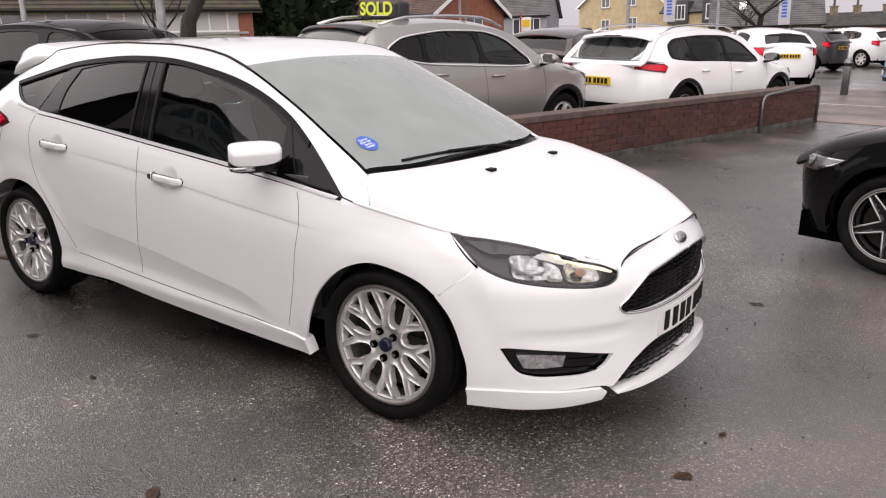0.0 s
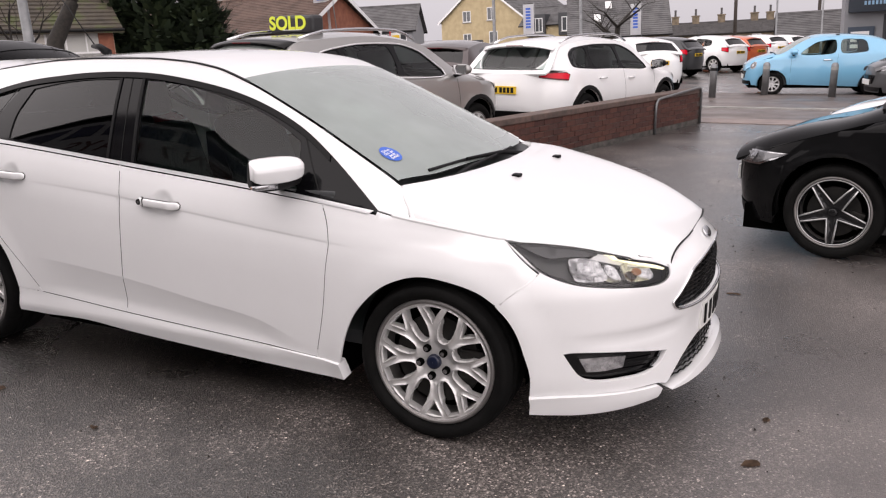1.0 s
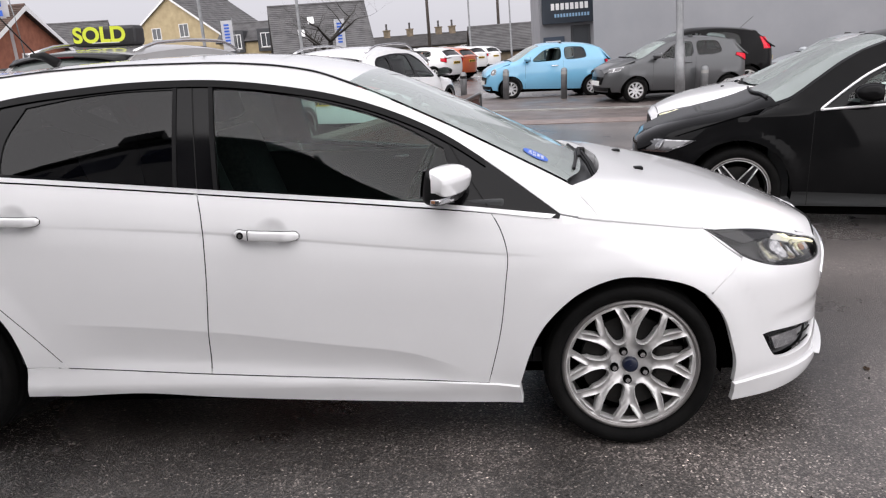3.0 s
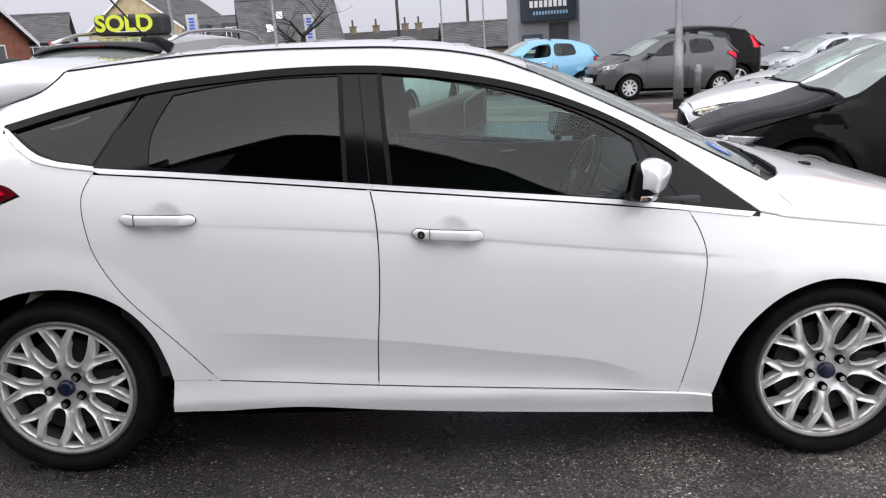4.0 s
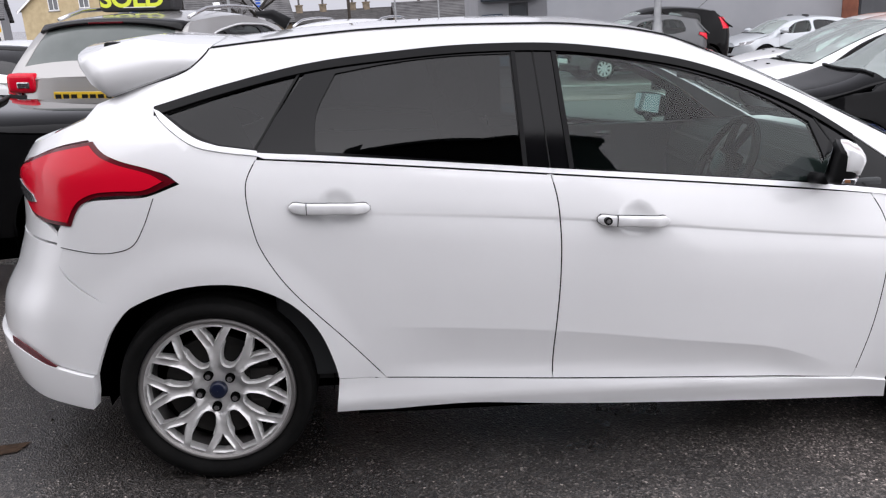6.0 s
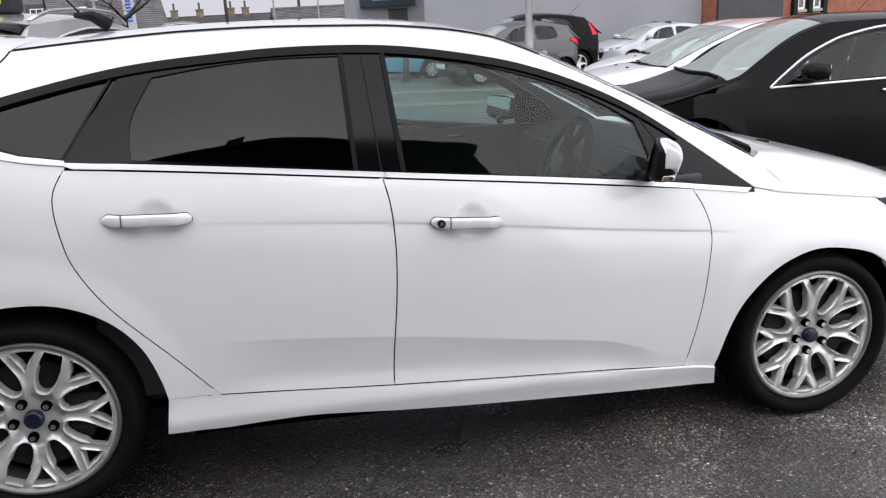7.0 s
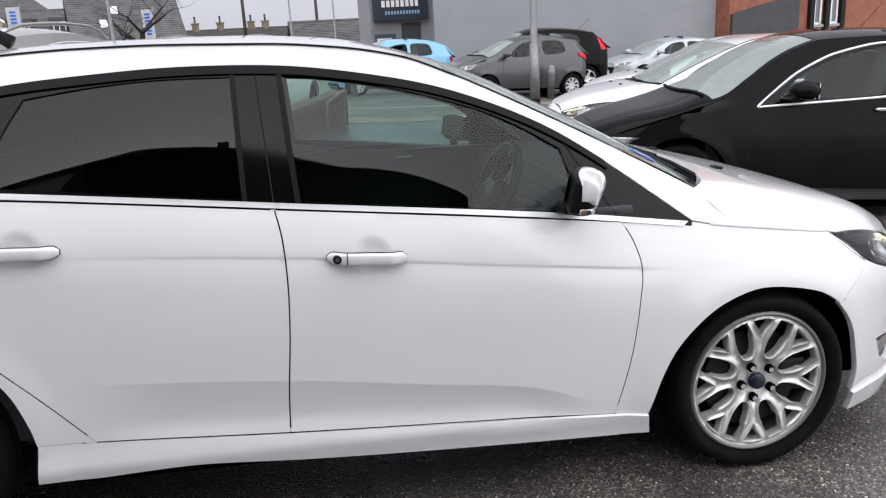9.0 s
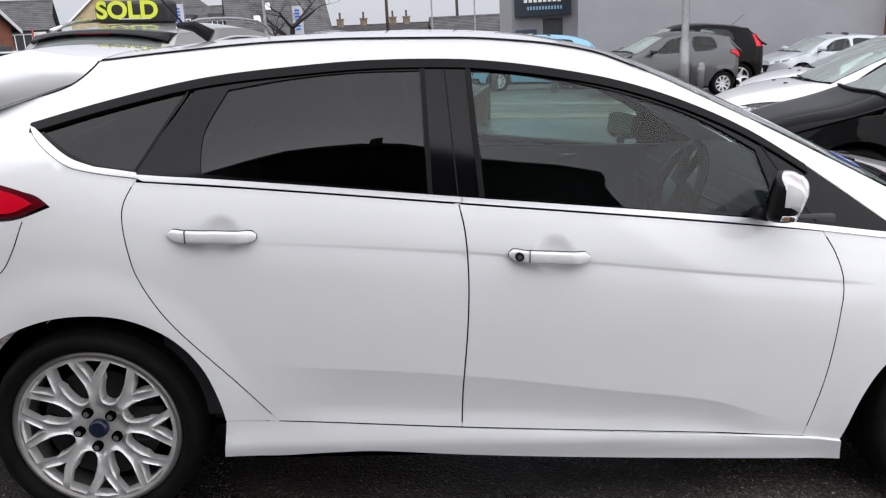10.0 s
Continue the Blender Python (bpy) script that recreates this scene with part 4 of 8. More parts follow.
# headlamps
for s in (1, -1):
    hl = [(a * s, z) for a, z in outline(HL_TOP, HL_LOW)]
    back_by = lambda d: (lambda a, z: front(a, z) - Vector((d * math.cos(radians(a)) * 0.8, -d * math.sin(radians(a)) * 0.9, 0.25 * d)))  # noqa: E731
    lamp = round_sheet("headlamp", shrink(hl, 0.0015), back_by(0.050), material("headlamp_housing", (0.02, 0.02, 0.022), 0.3), 0.03, lip=-0.030, label="clear headlamp with a lit daytime strip")[0]
    outer = shrink([(a * 0.0125, z) for a, z in hl], 0.004)
    inner = shrink([(a * 0.0125, z) for a, z in hl], 0.011)
    rim = round_sheet("headlamp_rim", [(a / 0.0125, z) for a, z in outer], back_by(0.004), GLOSS_BLACK, 0.03, [[(a / 0.0125, z) for a, z in inner]], lip=0.01)[0]
    pane = round_sheet("headlamp_lens", [(a / 0.0125, z) for a, z in shrink([(a * 0.0125, z) for a, z in hl], 0.002)], front, LENS, 0.03, lip=0)[0]
    bits = [rim, pane]
    for a0, a1, z0, z1 in ((51.5, 60.5, 0.664, 0.737), (47.3, 52.0, 0.655, 0.716), (37.0, 46.2, 0.648, 0.706)):
        cell_ = [(a * s, z) for a, z in outline(arc((a0, z0 + 0.006), (a0 + 0.5, z0), (a1 - 0.5, z0 + 0.004), (a1, z0 + 0.01)), arc((a1, z1 - 0.008), (a1 - 0.6, z1), (a0 + 0.8, z1 - 0.012), (a0, z1 - 0.022)))]
        mid_a, mid_z = (a0 + a1) / 2, (z0 + z1) / 2
        bowl = lambda a, z, mid_a=mid_a, mid_z=mid_z: back_by(0.022 + 0.022 * max(0, 1 - ((abs(a) - mid_a) / 5.0) ** 2 - ((z - mid_z) / 0.04) ** 2))(a, z)  # noqa: E731
        bits += round_sheet("reflector", cell_, bowl, LAMP_CLEAR, 0.012, lip=0.012)
    blink = [(a * s, z) for a, z in ring(42.0, 0.678, 1.5, 12, 0.012)]
    bits += round_sheet("indicator_bulb", blink, back_by(0.020), AMBER, 0.02, lip=0.006)
    drl_mat = bpy.data.materials.get("daytime_light") or material("daytime_light", (0.9, 0.9, 0.75), 0.3)
    bs = drl_mat.node_tree.nodes["Principled BSDF"]
    bs.inputs["Emission Color"].default_value, bs.inputs["Emission Strength"].default_value = (1.0, 0.95, 0.62, 1), 0.6
    drl = [(a * s, z) for a, z in outline(arc((50.5, 0.748), (43, 0.719), (35.5, 0.692), (32.4, 0.674)), arc((33.2, 0.668), (36.0, 0.680), (43, 0.708), (50.0, 0.738)))]
    bits += round_sheet("daytime_strip", drl, back_by(0.008), drl_mat, 0.02, lip=0.008)
    shade = [(a * s, z) for a, z in outline(arc((73.2, 0.796), (66, 0.788), (58, 0.774), (52, 0.757)), [(52.0, 0.74)], arc((60.5, 0.744), (66, 0.745), (73.2, 0.796)))]
    bits += round_sheet("headlamp_shade", shade, back_by(0.012), material("headlamp_smoked", (0.055, 0.055, 0.058), 0.25, 0.4), 0.02, lip=0.01)
    for o in bits:
        o.parent = lamp
# badge and plate
bm = bmesh.new()
bmesh.ops.create_uvsphere(bm, u_segments=20, v_segments=8, radius=1)
bmesh.ops.transform(bm, matrix=Matrix.Translation((0.866, 0, 0.708)) @ pose(0, 0, 0, 0, -38, 0) @ Matrix.Diagonal((0.010, 0.056, 0.026, 1)), verts=bm.verts)
part("badge", bm, SATIN, focus, "small oval chrome badge", True)
plate_x = lambda y: 0.914 - 0.027 * (y / 0.255) ** 2  # noqa: E731
bm = bmesh.new()
cols = [[bm.verts.new((plate_x(y) + d, y, z)) for d, z in ((0.0, 0.365), (0.009, 0.365), (0.009, 0.474), (0.0, 0.474))] for y in [-0.255 + 0.51 * i / 10 for i in range(11)]]
for a, b in zip(cols, cols[1:]):
    for k in range(4):
        bm.faces.new((a[k], a[(k + 1) % 4], b[(k + 1) % 4], b[k]))
bm.faces.new(cols[0])
bm.faces.new(cols[-1])
bmesh.ops.recalc_face_normals(bm, faces=bm.faces)
plate = part("number_plate", bm, PLATE_W, focus, "white front number plate")
for y in (-0.20, -0.133, -0.066, 0.0, 0.09, 0.156, 0.222):
    part("plate_character", boxed(plate_x(y) + 0.0055, y - 0.025, 0.381, plate_x(y) + 0.0115, y + 0.025, 0.459), INK, plate)

# tail
TL = [(87.0, 1.002), (85.5, 1.028), (83.8, 1.044), (79, 1.068), (75.3, 1.089), (71.4, 1.121)]
TLB = [(71.4, 1.121), (60.4, 1.096), (50, 1.060), (40.5, 1.028), (38.5, 1.0), (42, 0.968), (46.7, 0.935), (52.8, 0.892), (60, 0.874), (68.8, 0.868)]
TLC = [(68.8, 0.868), (70.0, 0.900), (71.6, 0.930), (75.3, 0.957), (79.5, 0.964), (84.0, 0.968), (87.0, 1.002)]
TAIL_LAMP = outline(arc(*TL), arc(*TLB), arc(*TLC))
for s in (1, -1):
    tl = [(a * s, z) for a, z in TAIL_LAMP]
    tl_body = round_sheet("tail_lamp", tl, back, RED_DARK, 0.025, gap=0.002, lip=0.02, lift=0.004, label="red tail lamp with a clear insert")[0]
    inner = [(a / 0.0125, z) for a, z in shrink([(a * 0.0125, z) for a, z in tl], 0.014)]
    o1 = round_sheet("tail_lamp_lens", inner, back, RED_LENS, 0.025, lip=0.004, lift=0.008)[0]
    rev = [(a * s, z) for a, z in outline(arc((43, 0.985), (49, 0.972), (55, 0.955)), arc((57, 0.935), (52, 0.93), (47, 0.945)))]
    o2 = round_sheet("reversing_lamp", rev, back, LAMP_CLEAR, 0.025, lip=0.004, lift=0.012)[0]
    o1.parent = o2.parent = tl_body
rb_top = arc((81.5, 0.609), (75.5, 0.650), (69.9, 0.690), (66.6, 0.725), (65.4, 0.752), (66.4, 0.806))
rb = outline(rb_top, arc((66.4, 0.806), (50, 0.812), (25, 0.815), (0, 0.818)))
rb_arch = arc((76.2, 0.394), (77.5, 0.45), (79.0, 0.52), (81.5, 0.609))
rb_low = arc((0, 0.46), (30, 0.465), (48, 0.462), (58, 0.445), (67.2, 0.412), (76.2, 0.394))
rb_half = outline(rb_low, rb_arch, rb)
round_sheet("rear_bumper", outline(rb_half, [(-a, z) for a, z in rb_half[::-1]]), lambda a, z: back(a, z), WHITE, 0.03, gap=GAP * 0.6, lip=0.02)
sk_half = outline([(0, 0.456)], arc((0, 0.456), (30, 0.461), (48, 0.458), (58, 0.441), (67.2, 0.408), (76.2, 0.390)), arc((76.2, 0.390), (75.4, 0.33), (73.9, 0.272)), arc((73.9, 0.272), (66, 0.278), (59, 0.285), (50, 0.305), (25, 0.32), (0, 0.325)))
round_sheet("rear_skirt", outline(sk_half, [(-a, z) for a, z in sk_half[::-1]]), lambda a, z: back(a, z) + Vector((-0.012, -0.008 * math.sin(radians(a)), 0)), WHITE, 0.03, lip=0.04)
for s in (1, -1):
    rf = [(a * s, z) for a, z in outline(arc((50.5, 0.478), (56, 0.472), (61, 0.455), (67.6, 0.414)), arc((67, 0.410), (62, 0.420), (56, 0.432), (51, 0.444)))]
    round_sheet("bumper_reflector", rf, back, RED_DARK, 0.02, lip=0.004, lift=0.010, label="red bumper reflector")
hatch_half = outline(arc((0, 1.08), (25, 1.085), (43, 1.100), (54, 1.140), (62, 1.176)), [(62, 1.176), (71.4, 1.127)], arc((71.4, 1.127), (60.4, 1.102), (50, 1.066), (40.5, 1.034), (37.5, 1.0)), arc((37.5, 1.0), (41, 0.96), (46, 0.925), (52, 0.884), (60, 0.866), (66.4, 0.812)), arc((66.4, 0.812), (50, 0.818), (25, 0.821), (0, 0.824)))
round_sheet("tailgate", outline(hatch_half, [(-a, z) for a, z in hatch_half[::-1]]), back, WHITE, 0.03, gap=0.001)
rear_glass = lambda x, y: Vector((x, y, 1.30 + (x + 2.80) * 0.42 - 0.05 * (y / 0.6) ** 2))  # noqa: E731
sheet("tailgate_window", outline([(-2.68, -0.62), (-2.97, -0.60), (-3.19, -0.50), (-3.30, -0.2), (-3.30, 0.2), (-3.19, 0.50), (-2.97, 0.60), (-2.68, 0.62)]), rear_glass, PRIVACY, focus, 0.06, lip=0, label="dark tinted tailgate window")
# roof spoiler
bm = bmesh.new()
cols = []
for i in range(25):
    u = -1 + i / 12
    e = abs(u)
    tip = -3.105 + 0.035 * e**2 + 0.025 * max(0, e - 0.86) / 0.14
    z_r = top(-2.625, u * 0.55).z
    prof = [(-2.625, z_r), (-2.72, z_r + 0.004), (-2.86, 1.428 - 0.016 * e**3), (-2.97, 1.418 - 0.03 * e**3), (tip, 1.402 - 0.05 * e**3), (tip - 0.006, 1.380 - 0.05 * e**3), (tip + 0.05, 1.30 - 0.02 * e**3), (-2.925, 1.240), (-2.857, 1.262), (-2.69, 1.316)]
    cols.append([bm.verts.new((x, u * min(0.69, max(0.56, side_open(x, min(z, rail_z(x) + 0.01)) + 0.001)), z)) for x, z in prof])
for a, b in zip(cols, cols[1:]):
    for k in range(len(a) - 1):
        bm.faces.new((a[k], b[k], b[k + 1], a[k + 1]))
bm.faces.new(cols[0])
bm.faces.new(cols[-1][::-1])
bmesh.ops.recalc_face_normals(bm, faces=bm.faces)
bmesh.ops.bevel(bm, geom=[e for e in bm.edges if len(e.link_faces) == 2 and e.calc_face_angle(0) > 0.7], offset=0.006, segments=2, affect="EDGES")
part("roof_spoiler", bm, WHITE, focus, smooth_faces=True)
for y in (-0.49, 0.49):
    part("spoiler_slot", boxed(-2.975, y - 0.045, 1.375, -2.925, y + 0.045, 1.4055, 0.010, m=None), INK, focus)
for sx in (1, -1):
    part("spoiler_joint", tube(bmesh.new(), [Vector((q.x, (q.y - 0.001) * sx, q.z)) for q in [side(x, z) for x, z in SPOIL_SEAM[3:]]], 0.0028, 5), INK, focus)
bm = bmesh.new()
tube(bm, [(-2.44, 0.0, 1.452), (-2.50, 0, 1.488), (-2.56, 0, 1.492)], [0.026, 0.020, 0.010], 8)
tube(bm, [(-2.53, 0, 1.488), (-2.65, 0.0, 1.63), (-2.77, 0.0, 1.775)], 0.0035, 5)
part("roof_aerial", bm, TRIM_BLACK, focus, smooth_faces=True)

# door handles
def handle_bar(x0, x1, z0, z1, sx, grow=0.0):
    """A flat grip with rounded ends, bowed out over the recess."""
    bm = bmesh.new()
    n, rings = 20, []
    for i in range(n + 1):
        u = i / n
        x, z = x0 - grow + (x1 - x0 + 2 * grow) * u, z0 + (z1 - z0) * u
        e = min(u, 1 - u)
        off = 0.004 + 0.023 * smooth(e / 0.22)
        h = (0.0172 + grow) * (0.35 + 0.65 * math.sqrt(min(1.0, e / 0.07)))
        d = 0.011
        y = side_open(x0 if u < 0.5 else x1, z) + off
        rings.append([bm.verts.new((x, -(y + d * math.copysign(abs(math.cos(a)) ** 0.6, math.cos(a))) * sx, z + h * math.copysign(abs(math.sin(a)) ** 0.6, math.sin(a)))) for a in [2 * math.pi * k / 14 for k in range(14)]])
    for a, b in zip(rings, rings[1:]):
        for k in range(14):
            bm.faces.new((a[k], a[(k + 1) % 14], b[(k + 1) % 14], b[k]))
    bm.faces.new(rings[0])
    bm.faces.new(rings[-1])
    bmesh.ops.recalc_face_normals(bm, faces=bm.faces)
    return bm


for sx in (1, -1):
    for x0, x1, z0, z1, lock in ((-1.418, -1.186, 0.842, 0.829, True), (-2.376, -2.130, 0.914, 0.905, False)):
        h = part("door_handle", handle_bar(x0, x1, z0, z1, sx), WHITE, focus, smooth_faces=True)
        seam = handle_bar(x0, x1, z0, z1, sx, 0.0014)
        bmesh.ops.translate(seam, verts=seam.verts, vec=(0, 0.0095 * sx, -0.001))
        part("handle_joint", seam, TRIM_BLACK, h, smooth_faces=True)
        xs_ = x0 + 0.055
        part("handle_split", boxed(xs_, -(side_open(x0, z0) + 0.040) * sx, z0 - 0.0175, xs_ + 0.0022, -(side_open(x0, z0) + 0.030) * sx, z0 + 0.017), TRIM_BLACK, h)
        if lock:
            q = Vector((x0 + 0.028, -(side_open(x0, z0) + 0.035) * sx, z0 - 0.001))
            part("door_lock", tube(bmesh.new(), [q, q + Vector((0, 0.02 * sx, 0))], 0.0125, 16), TRIM_BLACK, h)
            part("lock_face", tube(bmesh.new(), [q + Vector((0, -0.001 * sx, 0)), q + Vector((0, 0.01 * sx, 0))], 0.007, 12), SATIN, h)

# door mirrors: a white cap with a flat lower edge over a dark housing, the indicator in a strip between cap and foot
def mirror_shell(profile, grow, span, place):
    """The profile (x forward, z up) lofted over the mirror's width, rounded at the outer end."""
    bm = bmesh.new()
    cx, cz = sum(x for x, z in profile) / len(profile), sum(z for x, z in profile) / len(profile)
    rows = []
    for y, k in span:
        rows.append([bm.verts.new((cx + (x - cx) * k + math.copysign(grow, x - cx), y - (grow if y < -0.06 else 0.0), cz + (z - cz) * (0.15 + 0.85 * k) + math.copysign(grow, z - cz))) for x, z in profile])
    n = len(profile)
    for a, b in zip(rows, rows[1:]):
        for k in range(n):
            bm.faces.new((a[k], a[(k + 1) % n], b[(k + 1) % n], b[k]))
    bm.faces.new(rows[0])
    bm.faces.new(rows[-1])
    bmesh.ops.transform(bm, matrix=place, verts=bm.verts)
    bmesh.ops.recalc_face_normals(bm, faces=bm.faces)
    return bm


MIRROR_CAP = arc((-0.018, 0.063), (0.004, 0.0605), (0.025, 0.050), (0.044, 0.034), (0.051, 0.021), (0.047, -0.001), (0.038, -0.029)) + [(0.010, -0.030), (-0.018, -0.030)]
MIRROR_BODY = arc((-0.033, 0.066), (-0.018, 0.064), (0.004, 0.059), (0.025, 0.049), (0.043, 0.033), (0.049, 0.020), (0.045, -0.002), (0.036, -0.030), (0.028, -0.052), (0.018, -0.062), (-0.030, -0.065), (-0.046, -0.058), (-0.051, -0.045), (-0.049, 0.0), (-0.040, 0.045), (-0.033, 0.066))[:-1]
MIRROR_LAMP = [(-0.016, -0.033), (0.037, -0.033), (0.0335, -0.043), (0.029, -0.052), (-0.016, -0.053)]
SPAN = [(0.104, 0.50), (0.094, 0.70), (0.070, 0.87), (0.035, 0.97), (-0.01, 1.0), (-0.055, 0.975), (-0.080, 0.91), (-0.095, 0.80), (-0.104, 0.64), (-0.107, 0.45)]
mirror_silver = material("mirror_silver", (0.5, 0.52, 0.54), 0.02, 1.0)
for sx in (1, -1):
    place = Matrix.Translation((-0.648, -0.900 * sx, 1.006)) @ Matrix.Diagonal((1, sx, 1, 1)) @ pose(0, 0, 0, 0, 0, -27)
    mir = part("door_mirror", mirror_shell(MIRROR_BODY, 0.0, SPAN, place), TRIM_BLACK, focus, "white capped door mirror with black base and indicator", True)
    part("mirror_cap", mirror_shell(MIRROR_CAP, 0.0022, SPAN, place), WHITE, mir, "glossy white mirror cap", True)
    part("mirror_glass", boxed(-0.0525, -0.088, -0.045, -0.0505, 0.088, 0.050, 0.001, 1, place @ pose(0, 0, 0, 0, 9, 0)), mirror_silver, mir)
    ind = part("mirror_indicator", mirror_shell(MIRROR_LAMP, 0.0012, SPAN[4:], place), LAMP_CLEAR, mir, "clear mirror indicator lens", True)
    part("indicator_bulb", boxed(-0.002, -0.1095, -0.048, 0.014, -0.100, -0.037, 0.003, 2, place), AMBER, ind)
    bm = tube(bmesh.new(), [(-0.69, -0.88 * sx, 0.950), (-0.695, -0.845 * sx, 0.944), (-0.70, -0.815 * sx, 0.942)], [0.020, 0.018, 0.020], 10)
    part("mirror_arm", bm, TRIM_BLACK, mir, smooth_faces=True)

# wheels and arches
for x, cz in ((0.0, 0.315), (-2.648, 0.315)):
    for sx in (1, -1):
        add_wheel(focus, x, -0.872 * sx, 0.316, 0.250, 0.22, "y", ALLOY, sx < 0, BADGE_BLUE, 0, True)
        arch_liner(focus, x, 0.315, 0.372 if x else 0.352, -0.80 * sx, -0.45 * sx)
# under the car: plain blocks, the shade there put into their black
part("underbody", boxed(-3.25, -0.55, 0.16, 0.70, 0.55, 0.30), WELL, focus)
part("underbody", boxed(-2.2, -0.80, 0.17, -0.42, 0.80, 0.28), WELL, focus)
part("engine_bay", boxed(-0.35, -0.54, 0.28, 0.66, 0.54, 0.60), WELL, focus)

# cabin
part("cabin_floor", boxed(-2.9, -0.74, 0.28, -0.3, 0.74, 0.34), DARK_IN, focus)
for sx in (1, -1):
    part("door_card", boxed(-2.45, -0.80 * sx, 0.32, -0.45, -0.74 * sx, 0.93, 0.01), DARK_IN, focus)
    bm = bmesh.new()
    tube(bm, [(-1.02, -0.728 * sx, 0.885), (-0.93, -0.722 * sx, 0.888)], [0.010, 0.014], 8)
    part("inner_door_handle", bm, SATIN, focus, smooth_faces=True)
dash = bmesh.new()
prof = [(-0.62, 0.62), (-0.64, 0.80), (-0.60, 0.905), (-0.50, 0.945), (-0.30, 0.955), (-0.05, 0.93), (0.02, 0.86), (-0.1, 0.60)]
a_, b_ = [[dash.verts.new((x, y, z)) for x, z in prof] for y in (-0.735, 0.735)]
for k in range(len(prof)):
    k2 = (k + 1) % len(prof)
    dash.faces.new((a_[k], a_[k2], b_[k2], b_[k]))
dash.faces.new(a_[::-1])
dash.faces.new(b_)
bmesh.ops.bevel(dash, geom=dash.edges[:], offset=0.02, segments=2, affect="EDGES")
part("dashboard", dash, DARK_IN, focus, smooth_faces=False)
wheel_m = Matrix.Translation((-0.80, -0.37, 0.905)) @ pose(0, 0, 0, 0, -66, 0)
bm = bmesh.new()
tube(bm, [wheel_m @ Vector((0.185 * math.cos(a), 0.185 * math.sin(a), 0)) for a in [2 * math.pi * i / 40 for i in range(41)]], 0.017, 8, caps=False)
for a in (0, 180, 250, 290):
    tube(bm, [wheel_m @ Vector((0.05 * math.cos(radians(a + 90)), 0.05 * math.sin(radians(a + 90)), 0.01)), wheel_m @ Vector((0.18 * math.cos(radians(a + 90)), 0.18 * math.sin(radians(a + 90)), 0))], 0.016, 6)
block(bm, -0.07, -0.075, -0.03, 0.06, 0.075, 0.025, 0.02, 2, wheel_m)
tube(bm, [(-0.80, -0.37, 0.905), (-0.55, -0.37, 0.80)], 0.035, 8)
steer = part("steering_wheel", bm, GLOSS_BLACK, focus, "black leather steering wheel", True)
for y in (-0.37, 0.37):
    bm = boxed(-1.62, y - 0.25, 0.40, -1.05, y + 0.25, 0.60, 0.06, 3)
    seat = part("seat", bm, CLOTH, focus, "charcoal cloth front seat", True)
    bm = boxed(-0.07, -0.24, 0, 0.09, 0.24, 0.62, 0.06, 3, Matrix.Translation((-1.60, y, 0.52)) @ pose(0, 0, 0, 0, -20, 0))
    part("backrest", bm, CLOTH, seat, smooth_faces=True)
    bm = boxed(-0.05, -0.13, 0.66, 0.06, 0.13, 0.83, 0.045, 3, Matrix.Translation((-1.60, y, 0.52)) @ pose(0, 0, 0, 0, -17, 0))
    part("headrest", bm, CLOTH, seat, smooth_faces=True)
bm = boxed(-2.75, -0.65, 0.42, -2.2, 0.65, 0.60, 0.06, 3)
bench = part("rear_seat", bm, CLOTH, focus, "charcoal cloth rear bench", True)
part("backrest", boxed(-0.07, -0.64, 0, 0.09, 0.64, 0.60, 0.06, 3, Matrix.Translation((-2.68, 0, 0.55)) @ pose(0, 0, 0, 0, -22, 0)), CLOTH, bench, smooth_faces=True)
for y in (-0.4, 0.4):
    part("headrest", boxed(-0.05, -0.13, 0.60, 0.05, 0.13, 0.76, 0.04, 3, Matrix.Translation((-2.68, y, 0.55)) @ pose(0, 0, 0, 0, -20, 0)), CLOTH, bench, smooth_faces=True)
sheet("headlining", shrink(roof_loop, 0.01), top, GREY_CLOTH, focus, 0.08, lip=0, lift=-0.035)
part("interior_mirror", boxed(-0.83, -0.11, 1.20, -0.80, 0.11, 1.26, 0.012), TRIM_BLACK, focus)
part("centre_console", boxed(-1.3, -0.11, 0.34, -0.55, 0.11, 0.66, 0.03), DARK_IN, focus)
# round sticker inside the windscreen
st_c = Vector((-0.323, -0.565))
disc = [(st_c.x + 0.047 * math.cos(radians(a)), st_c.y + 0.047 * math.sin(radians(a)) * 0.96) for a in range(0, 360, 12)]
stick = sheet("round_sticker", disc, top, BLUE_INK, focus, 0.02, lip=0, lift=0.0045, label="round blue windscreen sticker with white writing")[0]
e_ = 0.01
tu = (top(st_c.x, st_c.y + e_) - top(st_c.x, st_c.y - e_)).normalized()
tv = (top(st_c.x - e_, st_c.y) - top(st_c.x + e_, st_c.y)).normalized()
tn = tu.cross(tv).normalized()
tu = tv.cross(tn)
base_m = Matrix(((tu.x, tv.x, tn.x, 0), (tu.y, tv.y, tn.y, 0), (tu.z, tv.z, tn.z, 0), (0, 0, 0, 1)))
for k, line in enumerate(("Drive", "this car", "away", "today!")):
    q = top(st_c.x, st_c.y) + tv * (0.024 - 0.0165 * k) + tn * 0.0065 - tu * 0.004
    writing("sticker_writing", line, 0.021, WHITE_INK, Matrix.Translation(q) @ base_m, stick, 0.0004)


# ---- ground ----
ASPHALT = material("wet_asphalt", (0.03, 0.03, 0.031), 0.5)


